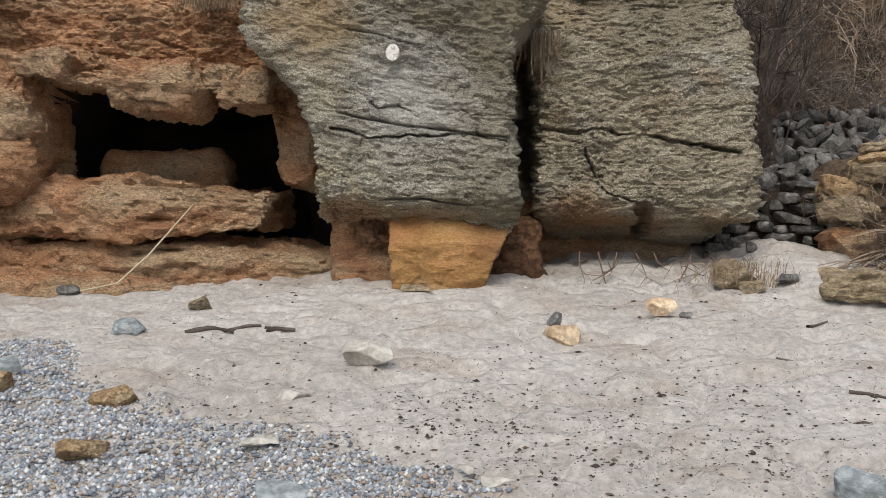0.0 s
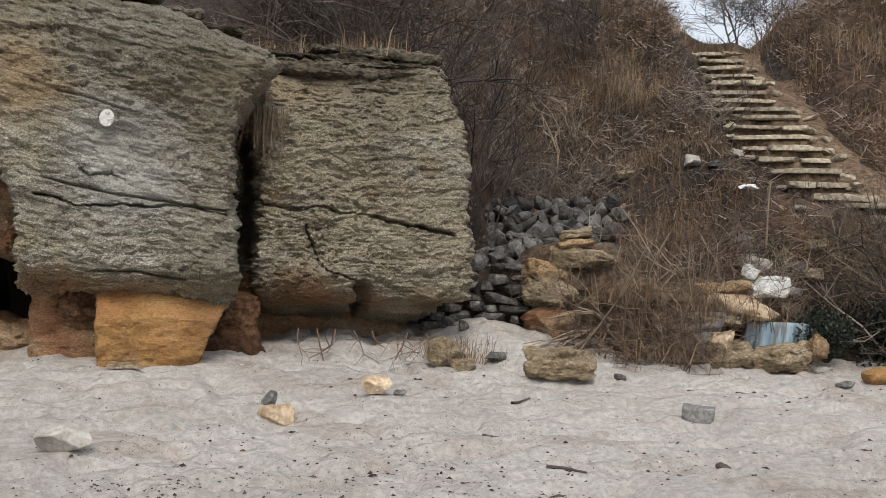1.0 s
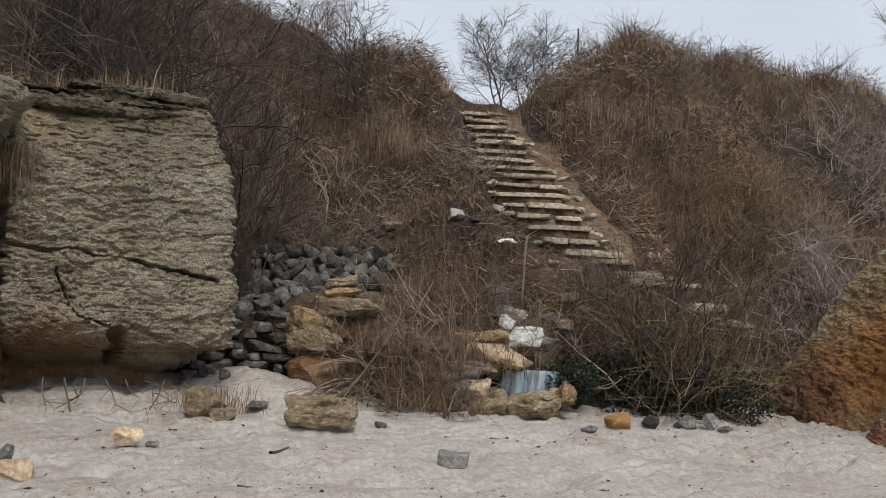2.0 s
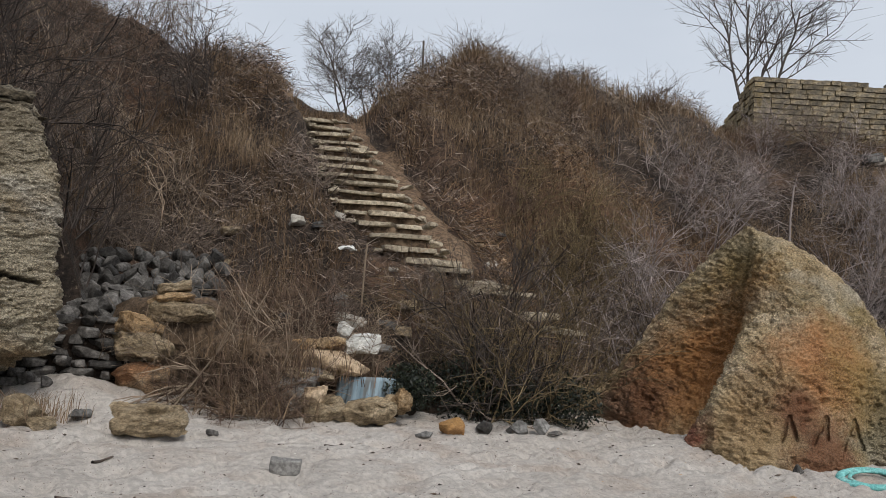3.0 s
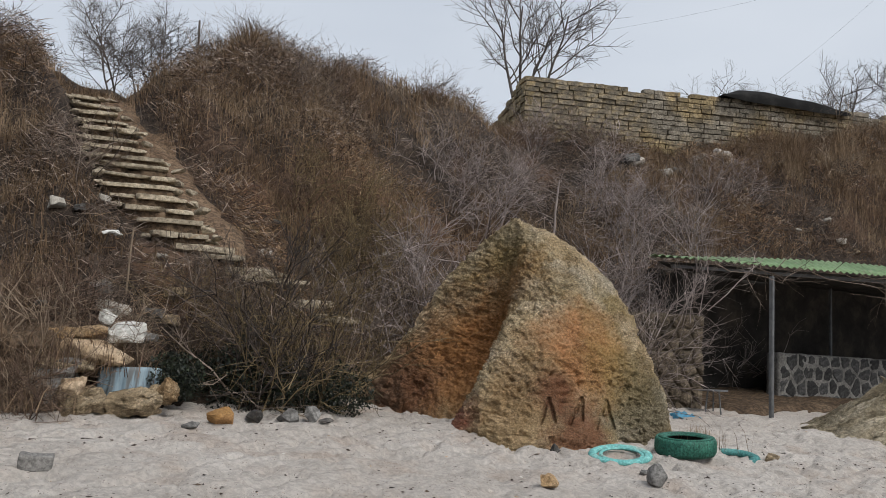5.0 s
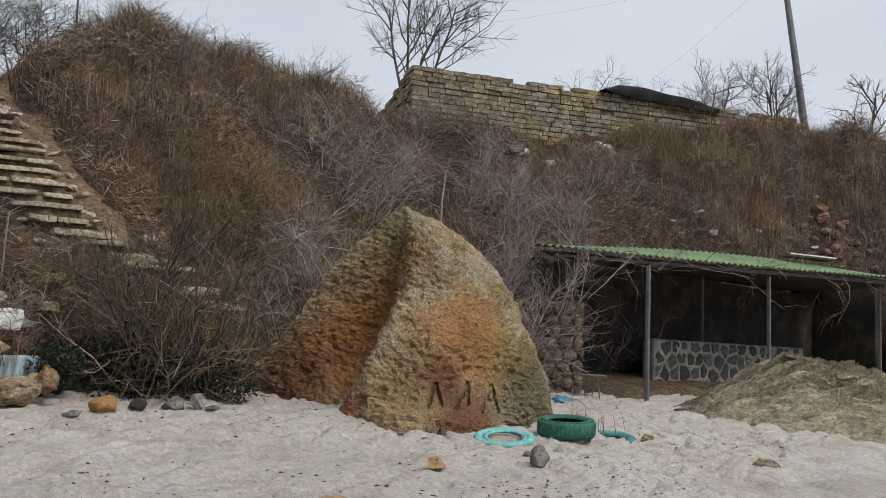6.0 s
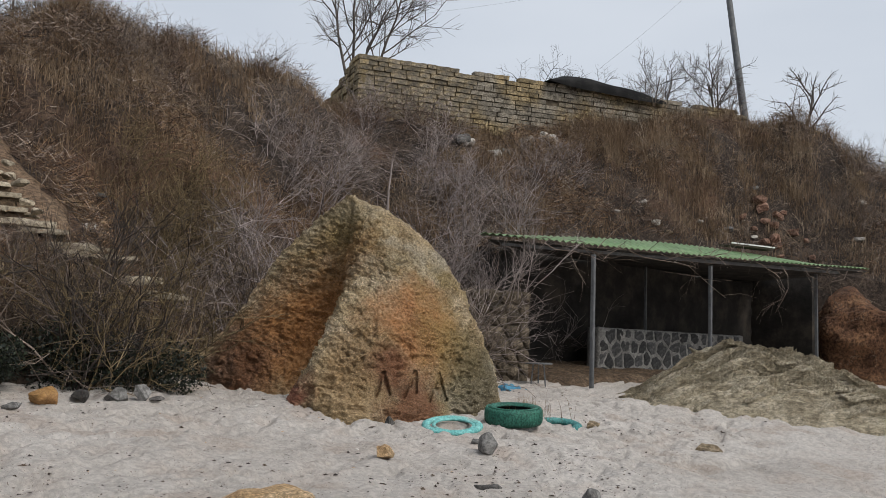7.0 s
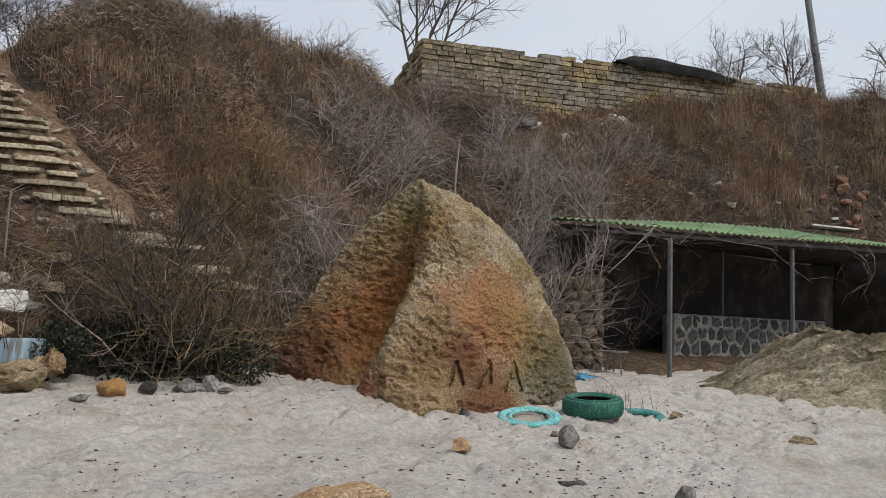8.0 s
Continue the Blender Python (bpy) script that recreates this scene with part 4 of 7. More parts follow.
def stairs():
    """Rough slabs over trodden earth; the flight is widest in its lower half."""
    root = thing("stairs", Matrix.Identity(4), "worn stone steps climbing the scrub slope", "stairs", kind="structure")
    d = STAIR_TOP - STAIR_LOW
    n = 15
    turn = math.degrees(math.atan2(-d.x, d.y))
    for k in range(n):
        rng = random.Random(k)
        z = STAIR_LOW.z + d.z * k / (n - 1)
        px, py, w = (float(np.interp(z, STAIR_RUN[:, 0], STAIR_RUN[:, c])) for c in (1, 2, 3))
        m = pose(px, py, z, 0, 0, -30 + rng.uniform(-3, 3))
        x0, x1 = -w / 2 + rng.uniform(-0.06, 0.05), w / 2 + rng.uniform(-0.06, 0.07)
        tilt = rng.uniform(-1.0, 1.4)
        cuts = [x0, x1] if rng.random() < 0.5 else [x0, x0 + (x1 - x0) * rng.uniform(0.3, 0.7), x1]
        for xa, xb in zip(cuts, cuts[1:]):
            half = ((xb - xa) / 2 - 0.006, 0.19, 0.03 + rng.uniform(-0.007, 0.01))
            V, N, F = rounded_box(half, 0.007, (0.04, 0.06, 0.015))
            V = facet(V, half, 70 * k + int(100 * xa), 6, 1.05, 1.35, 0.3)
            V = V + N * (0.007 * fbm(V, 11, 3, 90 + k))[:, None]
            V[:, 2] += 0.008 * vnoise(V * 2.6, 300 + k)
            V[:, 1] += 0.035 * vnoise(V * (4.0, 0, 0), 330 + k)
            ob = part("step", raw_mesh("step", V, F, True, 25), STEP_STONE, root)
            ob.matrix_world = m @ pose((xa + xb) / 2, rng.uniform(-0.03, 0.03), rng.uniform(-0.01, 0.01), rng.uniform(1, 6), tilt + rng.uniform(-0.6, 0.6), rng.uniform(-2, 2))
        # packed earth and rough stone behind and under each tread
        V, N, F = rounded_box((w / 2 - 0.03, 0.2, 0.1), 0.03, 0.05)
        V = V + N * (0.045 * fbm(V, 4.5, 3, 400 + k))[:, None]
        ob = part("riser", raw_mesh("riser", V, F), DARK_EARTH, root)
        ob.matrix_world = m @ pose(0, 0.1, -0.12)
        for j in range(3):
            me = stone_mesh("kerb_stone", (rng.uniform(0.12, 0.3), rng.uniform(0.12, 0.2), rng.uniform(0.05, 0.11)), 500 + 7 * k + j)
            q = m @ Vector((rng.choice((x0 - 0.04, x1 + 0.04, x1 + 0.12)) + rng.uniform(-0.08, 0.08), rng.uniform(-0.2, 0.1), rng.uniform(-0.06, 0.02)))
            ob = part("kerb_stone", me, STEP_STONE, root)
            ob.matrix_world = pose(q.x, q.y, q.z, rng.uniform(-10, 10), rng.uniform(-10, 10), rng.uniform(0, 360))
    # the lower flight, half lost in the scrub
    for k in (0, 1, 3, 4, 7, 9):
        rng = random.Random(50 + k)
        f = k / 12
        p = Vector((7.62, 9.95, 2.9)).lerp(Vector((8.75, 8.2, 1.85)), f) + Vector((0.3 * math.sin(f * 3), 0, -0.08))
        z = float(hill_z(np.array([p.x]), np.array([p.y]))[0])
        V, N, F = rounded_box((0.34 + rng.uniform(-0.12, 0.15), 0.18, 0.035), 0.02, 0.06)
        V = V + N * (0.035 * fbm(V, 2.5, 3, 190 + k))[:, None]
        ob = part("step", raw_mesh("step", V, F, True, 25), STEP_STONE, root)
        ob.matrix_world = pose(p.x, p.y, max(p.z, z + 0.02), rng.uniform(-3, 8), rng.uniform(-3, 3), turn - 18)


stairs()


def trodden_path():
    """Bare earth worn down beside the steps."""
    n, m = 90, 24
    U, W = np.meshgrid(np.linspace(-0.12, 1.25, n), np.linspace(-1, 1, m), indexing="ij")
    u, w = U.ravel(), W.ravel()
    d = STAIR_TOP - STAIR_LOW
    ln = math.hypot(d.x, d.y)
    off = 0.72 + 0.1 * vnoise(np.stack([u * 9, 0 * u, 0 * u], 1), 3) + (0.42 + 0.12 * vnoise(np.stack([u * 14, 0 * u, w], 1), 5)) * w
    x, y = STAIR_LOW.x + d.x * u + off * d.y / ln, STAIR_LOW.y + d.y * u - off * d.x / ln
    P = np.stack([x, y, 0 * x], 1)
    z = hill_z(x, y) + 0.07 - 0.2 * np.abs(w) ** 4 - 0.2 * (np.abs(u - 0.56) * 1.5) ** 12 + 0.04 * fbm(P, 3, 3, 6)
    ob = part("earth_path", raw_mesh("earth_path", np.stack([x, y, z], 1), grid_faces(n, m)[:, ::-1]), BARE_EARTH)
    tagged(ob, "bare reddish earth worn beside the steps", "path", kind="structure")


trodden_path()

# ---- the ruined wall on the crest ----
WALL_A, WALL_B = Vector((19.86, 13.53, 0)), Vector((29.0, 6.1, 0))


def rough_block(seed):
    V, N, F = rounded_box((0.198, 0.12, 0.06), 0.012, (0.1, 0.12, 0.06))
    return V + N * (0.014 * vnoise(V * 9, seed))[:, None], F


def ruined_wall():
    root = thing("ruined_wall", Matrix.Identity(4), "ruined wall of dirty yellowish limestone blocks on the crest", "wall")
    d = (WALL_B - WALL_A).normalized()
    side = Vector((-d.y, d.x, 0))
    turn = math.degrees(math.atan2(d.y, d.x))
    length = (WALL_B - WALL_A).length
    base = 6.5
    shapes = [raw_mesh("block", *rough_block(k), True, 25) for k in range(5)]
    blocks = []
    for w_len, start, along, inward, rot, shift in ((length, WALL_A, d, side, turn, 0), (3.2, WALL_A, side, d, turn + 90, 1)):
        for row in range(21):
            rng = random.Random(row + 7777 * shift)
            z = base + row * 0.13 + rng.uniform(-0.01, 0.01)
            x = rng.uniform(-0.02, 0.02) if row % 2 else 0.0
            while x < w_len:
                ln = rng.uniform(0.24, 0.52)
                top = 9.04 - 0.2 * x * shift
                if z < top - 0.1 and rng.random() > (0.22 if z > top - 0.23 else 0.0 if z > top - 0.5 else 0.03):
                    p = start + along * (x + ln / 2) + inward * (0.12 + rng.uniform(-0.025, 0.025))
                    blocks.append((p, z, rot + rng.uniform(-2.5, 2.5), (ln - 0.012) / 0.396, rng.uniform(-1.5, 1.5)))
                x += ln
    blocks.sort(key=lambda c: (c[0] - WALL_A).length)
    for k, (p, z, rot, ln, tip) in enumerate(blocks[:300]):
        ob = part("block", shapes[k % 5], LIMESTONE, root)
        ob.matrix_world = pose(p.x, p.y, z, 0, tip, rot) @ Matrix.Diagonal((ln, 1, 1, 1))
    V0, F0 = rough_block(1)
    Vs, Fs = [], []
    for k, (p, z, rot, ln, tip) in enumerate(blocks[300:]):
        m = np.array(pose(p.x, p.y, z, 0, tip, rot))
        Vs.append((V0 * (ln, 1, 1)) @ m[:3, :3].T + m[:3, 3])
        Fs.append(F0 + k * len(V0))
    if Vs:
        tagged(part("further_blocks", raw_mesh("further_blocks", np.concatenate(Vs), np.concatenate(Fs), True, 25), LIMESTONE_FAR, root), kind="stuff")
    mid = WALL_A + d * length / 2 + side * 0.14
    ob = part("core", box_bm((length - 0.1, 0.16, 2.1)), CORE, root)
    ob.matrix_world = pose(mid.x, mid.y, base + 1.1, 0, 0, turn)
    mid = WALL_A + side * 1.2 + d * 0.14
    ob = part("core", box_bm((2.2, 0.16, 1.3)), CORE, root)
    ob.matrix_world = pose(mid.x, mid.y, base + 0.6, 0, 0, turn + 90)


ruined_wall()

# ---- the shelter ----
GREEN_TIN = node_material("green_tin", [(0.1, 0.175, 0.075), (0.165, 0.265, 0.125), (0.25, 0.345, 0.19)], 2.0, rough=0.55, bump=0.1, second=((0.3, 0.29, 0.22), 3.0, 0.55, 0.75, 0.6))
STEEL = node_material("grey_steel", [(0.09, 0.093, 0.098), (0.14, 0.145, 0.15), (0.2, 0.2, 0.2)], 6, rough=0.6, bump=0.1, metal=0.3)
# very dark, so that the shade under the roof lies in the colour
DARK_WALL = node_material("shade_dark_wall", [(0.012, 0.011, 0.01), (0.028, 0.025, 0.022), (0.07, 0.058, 0.047)], 2.0, bump=0.6, bump_scale=14)
P1, P2, P3 = Vector((14.44, 5.25, 0)), Vector((18.0, 4.27, 0)), Vector((21.8, 2.95, 0))


def shelter():
    root = thing("shelter", Matrix.Identity(4), "open beach shelter with a green corrugated roof on steel posts", "shelter")
    for p, h in ((P1, 3.06), (P2, 3.2), (P3, 3.36)):
        z = float(ground_z(p.x, p.y)) - 0.1
        ob = part("post", box_bm((0.06, 0.06, h - z), (0, 0, (h - z) / 2), 0.008), STEEL, root, "slim grey steel post")
        ob.matrix_world = pose(p.x, p.y, z, 0, 0, -15)
    ob = part("post", box_bm((0.05, 0.05, 2.4), (0, 0, 1.2), 0.008), STEEL, root, "slim grey steel post")
    ob.matrix_world = pose(19.5, 5.95, 0.95, 0, 0, -15)
    # corrugated roof: eave from A to B, rising towards the slope
    a, b = Vector((13.05, 6.5, 3.27)), Vector((22.3, 1.95, 3.5))
    along = b - a
    n = 420
    V = []
    for thick in (0, 0.004):
        for row in range(3):
            for k in range(n):
                f = k / (n - 1)
                back = Vector((2.3 - 0.6 * f, 1.25 - 0.8 * f, 0.28 - 0.1 * f + 0.21 * math.sin(math.pi * min(1, f * 1.15))))
                p = a + along * f + back * (row / 2)
                V.append((p.x, p.y, p.z + thick + 0.018 * math.sin(f * 2 * math.pi * 72) - 0.04 * math.sin(f * math.pi)))
    F = []
    for t in range(2):
        o = t * 3 * n
        for row in range(2):
            for k in range(n - 1):
                q4 = (o + row * n + k, o + row * n + k + 1, o + (row + 1) * n + k + 1, o + (row + 1) * n + k)
                F.append(q4 if t else q4[::-1])
    for k in range(n - 1):
        F.append((k, k + 1, 3 * n + k + 1, 3 * n + k))
    part("roof", raw_mesh("roof", V, F), GREEN_TIN, root, "faded green corrugated roof sheet")
    # rail under the eave
    rail = a.lerp(b, 0.5)
    ob = part("rail", box_bm((along.length - 1.2, 0.05, 0.07)), STEEL, root)
    ob.matrix_world = pose(rail.x + 0.15, rail.y + 0.3, rail.z - 0.09, 0, 0, math.degrees(math.atan2(along.y, along.x))) @ pose(0, 0, 0, 0, -math.degrees(math.asin(along.z / along.length)), 0)
    # dark floor sheet under the roof, a little above the sand
    n, m = 60, 24
    U, W = np.meshgrid(np.linspace(0, 1, n), np.linspace(0, 1, m), indexing="ij")
    u, w = U.ravel(), W.ravel()
    x, y = (14.0 + 8.2 * u) * (1 - w) + (16.0 + 8.4 * u) * w, (5.75 - 2.6 * u) * (1 - w) + (7.85 - 2.95 * u) * w
    P = np.stack([x, y, 0 * x], 1)
    y = y + 0.12 * vnoise(P * 1.7, 6) * (1 - w)
    rim = np.clip(np.minimum(np.minimum(u, 1 - u) * 30, w * 10), 0, 1)
    z = ground_z(x, y) - 0.08 + 0.17 * rim + 0.03 * fbm(P, 2.5, 3, 9)
    part("dark_floor", raw_mesh("dark_floor", np.stack([x, y, z], 1), grid_faces(n, m)), DARK_EARTH, root, "dark floor under the roof")
    # rear wall of masonry in the shade-dark colour
    c0, c1 = Vector((15.8, 7.9, 0)), Vector((24.6, 4.9, 0))
    m, dd = (c0 + c1) / 2, c1 - c0
    V, N, F = rounded_box((dd.length / 2, 0.15, 1.35), 0.05, (0.12, 0.15, 0.1))
    V = V + N * (0.07 * fbm(V * (1, 1, 1.6), 1.8, 4, 12))[:, None]
    ob = part("rear_wall", raw_mesh("rear_wall", V, F, True, 30), DARK_WALL, root, "masonry rear wall, coloured dark as in shade")
    ob.matrix_world = pose(m.x, m.y, 2.05, 0, 0, math.degrees(math.atan2(dd.y, dd.x)))
    # closing side and inner roof board
    e0, e1 = Vector((24.6, 4.9, 0)), Vector((24.1, 3.3, 0))
    m, dd = (e0 + e1) / 2, e1 - e0
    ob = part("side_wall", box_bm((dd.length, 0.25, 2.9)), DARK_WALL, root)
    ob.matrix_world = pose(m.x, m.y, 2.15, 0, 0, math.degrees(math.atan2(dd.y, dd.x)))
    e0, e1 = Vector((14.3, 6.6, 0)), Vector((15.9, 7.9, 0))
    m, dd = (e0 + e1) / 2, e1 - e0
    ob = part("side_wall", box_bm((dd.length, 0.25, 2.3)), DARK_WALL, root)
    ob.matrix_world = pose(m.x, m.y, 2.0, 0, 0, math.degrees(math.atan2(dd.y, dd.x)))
    deck = [a + Vector((0.35, 0.1, -0.05)), b + Vector((-0.1, 0.05, -0.05)), Vector((24.7, 5.0, 3.45)), Vector((16.0, 7.5, 3.38))]
    V = [(p.x, p.y, p.z) for p in deck] + [(p.x, p.y, p.z - 0.03) for p in deck]
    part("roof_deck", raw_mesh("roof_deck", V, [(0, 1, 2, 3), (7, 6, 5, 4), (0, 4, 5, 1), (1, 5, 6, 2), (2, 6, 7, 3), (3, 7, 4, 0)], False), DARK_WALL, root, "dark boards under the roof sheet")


shelter()


def stone_cells(width, height, size, seed):
    """Cuts a wall's face into uneven many-cornered cells, each nearer to its own point than to any other."""
    rng = random.Random(seed)
    pts = []
    rows = max(2, round(height / (size * 0.8)))
    for r in range(-1, rows + 1):
        n = max(2, round(width / size))
        for k in range(-1, n + 1):
            pts.append(((k + 0.5 + 0.5 * (r % 2) + rng.uniform(-0.33, 0.33)) * width / n, (r + 0.5 + rng.uniform(-0.3, 0.3)) * height / rows))
    for i, (px, pz) in enumerate(pts):
        if not (0 < px < width and 0 < pz < height):
            continue
        poly = [(0.0, 0.0), (width, 0.0), (width, height), (0.0, height)]
        for j, (qx, qz) in enumerate(pts):
            if j == i or abs(qx - px) > 3 * size or abs(qz - pz) > 3 * size:
                continue
            mx, mz, dx, dz = (px + qx) / 2, (pz + qz) / 2, qx - px, qz - pz
            cut = []
            for (ax, az), (bx, bz) in zip(poly, poly[1:] + poly[:1]):
                da, db = (ax - mx) * dx + (az - mz) * dz, (bx - mx) * dx + (bz - mz) * dz
                if da <= 0:
                    cut.append((ax, az))
                if da * db < 0:
                    f = da / (da - db)
                    cut.append((ax + (bx - ax) * f, az + (bz - az) * f))
            poly = cut
        if len(poly) > 2:
            yield (px, pz), poly, rng


def rubble_wall(name, a, b, height, depth, label, seed, material, size, mortar, gap=0.02, proud=0.03, bulge=0.2):
    """A wall of rough stones bedded in mortar between two points; each face stone is a part."""
    a, b = Vector(a), Vector(b)
    d = b - a
    width = d.xy.length
    root = thing(name, pose(a.x, a.y, a.z, 0, 0, math.degrees(math.atan2(d.y, d.x))), label, "wall")
    V, N, F = rounded_box((width / 2, depth / 2, height / 2), 0.03, 0.05)
    V = V + N * (0.012 * fbm(V, 5, 3, seed))[:, None] + (width / 2, depth / 2, height / 2)
    part("mortar", raw_mesh("mortar", V, F), mortar, root)
    for (px, pz), poly, rng in stone_cells(width, height, size, seed):
        c = np.mean(poly, axis=0)
        rim = []
        for (ax, az), (bx, bz) in zip(poly, poly[1:] + poly[:1]):
            for f in (0.15, 0.5, 0.85):
                q = np.array([ax + (bx - ax) * f, az + (bz - az) * f]) - c
                ln = max(np.linalg.norm(q), 1e-6)
                rim.append(q * max(0.2, (ln - gap * rng.uniform(0.6, 1.6)) / ln))
        rim = np.array(rim)
        n = len(rim)
        out = proud * rng.uniform(0.5, 1.3)
        rings = []
        for scale, y in ((1.0, 0.04), (1.0, -out * 0.45), (0.9, -out * 0.9), (0.55, -out - bulge * size * 0.3), (0.02, -out - bulge * size * 0.4)):
            q = rim * scale
            rings.append(np.stack([q[:, 0], y + 0.012 * vnoise(np.stack([q[:, 0] * 14, q[:, 1] * 14, 0 * q[:, 0]], 1), seed + int(99 * px)), q[:, 1]], 1))
        F = grid_faces(5, n)
        F = np.concatenate([F, np.stack([np.arange(4) * n + n - 1, (np.arange(4) + 1) * n + n - 1, (np.arange(4) + 1) * n, np.arange(4) * n], 1)])
        ob = part("stone", raw_mesh("stone", np.concatenate(rings), F[:, ::-1], True, 35), material, root)
        ob.matrix_local = pose(c[0], 0, c[1], rng.uniform(-4, 4), 0, rng.uniform(-5, 5))
    return root


WALL_STONE = node_material("wall_stone", [(0.03, 0.03, 0.03), (0.06, 0.06, 0.06), (0.115, 0.113, 0.11)], 6, bump=0.5, bump_scale=30, per_object=0.45, grain=0.35)
PALE_MORTAR = node_material("pale_mortar", [(0.1, 0.096, 0.09), (0.21, 0.203, 0.19), (0.33, 0.32, 0.3)], 3, bump=0.6, bump_scale=30, grain=0.3)
PIER_STONE = node_material("brown_field_stone", [(0.045, 0.035, 0.025), (0.09, 0.071, 0.05), (0.165, 0.133, 0.096)], 5, bump=0.8, bump_scale=22, per_object=0.35, grain=0.4)


def coursed_wall(name, a, b, rows, label, seed, material, mortar):
    """Low courses of long flat stones laid dry."""
    rng = random.Random(seed)
    a, b = Vector(a), Vector(b)
    d = b - a
    width, h = d.xy.length, 0.105
    root = thing(name, pose(a.x, a.y, a.z, 0, 0, math.degrees(math.atan2(d.y, d.x))), label, "wall")
    part("backing", box_bm((width, 0.3, rows * h), (width / 2, 0.34, rows * h / 2 - 0.04), 0.02), mortar, root)
    for row in range(rows):
        x = rng.uniform(-0.12, 0.0)
        while x < width:
            ln = rng.uniform(0.1, 0.4)
            half = (ln / 2 - 0.006, 0.12, h / 2 - 0.008 * rng.random())
            V, N, F = rounded_box(half, 0.018, (0.06, 0.08, 0.03))
            V = facet(V, half, seed + row * 50 + int(x * 40), 10, 0.75, 1.15, 0.5) + N * (0.02 * fbm(V, 8, 3, row))[:, None]
            ob = part("stone", raw_mesh("stone", V, F, True, 28), material, root)
            ob.matrix_local = pose(x + ln / 2, 0.1 + 0.02 * row + rng.uniform(-0.05, 0.05), (row + 0.5) * h + rng.uniform(-0.015, 0.015), rng.uniform(-6, 6), rng.uniform(-6, 6), rng.uniform(-9, 9))
            x += ln


rubble_wall("low_stone_wall", (17.4, 6.2, 1.0), (22.0, 4.5, 1.05), 1.02, 0.3, "low wall of dark grey stones set in pale mortar", 5, WALL_STONE, 0.3, PALE_MORTAR, 0.028, 0.012, 0.06)
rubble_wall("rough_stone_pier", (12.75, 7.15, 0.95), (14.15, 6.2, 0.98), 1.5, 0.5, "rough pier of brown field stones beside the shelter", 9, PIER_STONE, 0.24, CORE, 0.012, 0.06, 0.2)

# ---- plants ----
def branch(rng, p, d, length, r, depth, out, spread=0.55, droop=0.0, kids=4, bend=0.25):
    n = 5 if depth > 1 else 4 if depth else 3
    pts, q, v = [p.copy()], p.copy(), d.copy()
    for k in range(n - 1):
        v = v + np.array([rng.gauss(0, bend), rng.gauss(0, bend), rng.gauss(0, bend) - droop])
        v /= np.linalg.norm(v)
        q = q + v * length / (n - 1)
        pts.append(q.copy())
    out.append((np.array(pts), np.linspace(r, r * 0.45, n)))
    if depth:
        for k in range(kids):
            f = rng.uniform(0.25, 1.0)
            i = min(int(f * (n - 1)), n - 2)
            s = pts[i] + (pts[i + 1] - pts[i]) * (f * (n - 1) - i)
            e = v + np.array([rng.gauss(0, spread), rng.gauss(0, spread), rng.gauss(0.1, spread * 0.8)])
            e /= np.linalg.norm(e)
            branch(rng, s, e, length * rng.uniform(0.4, 0.75), r * 0.55, depth - 1, out, spread, droop, kids, bend)


def shrub_mesh(seed, height, stems, lean=0.5, depth=2, kids=4, thick=0.011, spread=0.5, bend=0.2):
    rng = random.Random(seed)
    out = []
    for _ in range(stems):
        a, l = rng.uniform(0, 6.283), rng.uniform(0, lean)
        d = np.array([math.cos(a) * l, math.sin(a) * l, 1.0])
        branch(rng, np.array([math.cos(a) * 0.12, math.sin(a) * 0.12, -0.08]), d / np.linalg.norm(d), height * rng.uniform(0.45, 0.75),
               thick * rng.uniform(0.7, 1.2), depth, out, spread, 0.0, kids, bend)
    return raw_mesh("shrub", *tubes(out))


SHRUBS_GREY = [shrub_mesh(s, 1.4, 10, 1.0, 2, 4, 0.009, 0.75, 0.24) for s in range(5)]
SHRUBS_BROWN = [shrub_mesh(20 + s, 1.15, 9, 1.1, 2, 5, 0.009, 0.95, 0.36) for s in range(4)]
SHRUBS_PALE = [shrub_mesh(60 + s, 1.4, 7, 0.9, 2, 5, 0.011, 0.9, 0.32) for s in range(3)]
SHRUBS_TALL = [shrub_mesh(40 + s, 2.2, 7, 0.8, 2, 4, 0.017, 0.8, 0.24) for s in range(4)]
for me in SHRUBS_GREY + SHRUBS_TALL:
    me.materials.append(TWIG)
SHRUBS_DARK = [shrub_mesh(80 + s, 2.0, 9, 0.8, 2, 4, 0.014, 0.65, 0.22) for s in range(4)]
SHRUBS_OLIVE = [shrub_mesh(120 + s, 1.5, 8, 0.8, 2, 5, 0.01, 0.8, 0.28) for s in range(3)]
for me in SHRUBS_OLIVE:
    me.materials.append(TWIG_OLIVE)
for me in SHRUBS_DARK:
    me.materials.append(TWIG_DARK)
SHRUBS_LILAC = [shrub_mesh(100 + s, 2.0, 9, 1.0, 2, 5, 0.013, 0.8, 0.26) for s in range(4)]
for me in SHRUBS_LILAC:
    me.materials.append(TWIG_LILAC)
for me in SHRUBS_PALE:
    me.materials.append(TWIG_PALE)
for me in SHRUBS_BROWN:
    me.materials.append(TWIG_BROWN)


def polar(az, r):
    return r * math.sin(radians(az)), r * math.cos(radians(az))


def plant_shrub(me, x, y, z, rng, size, label, group):
    ob = new("shrub", me)
    ob.matrix_world = pose(x, y, z, rng.uniform(-8, 8), rng.uniform(-8, 8), rng.uniform(0, 360)) @ Matrix.Scale(size, 4)
    return tagged(ob, label, "shrub", group)


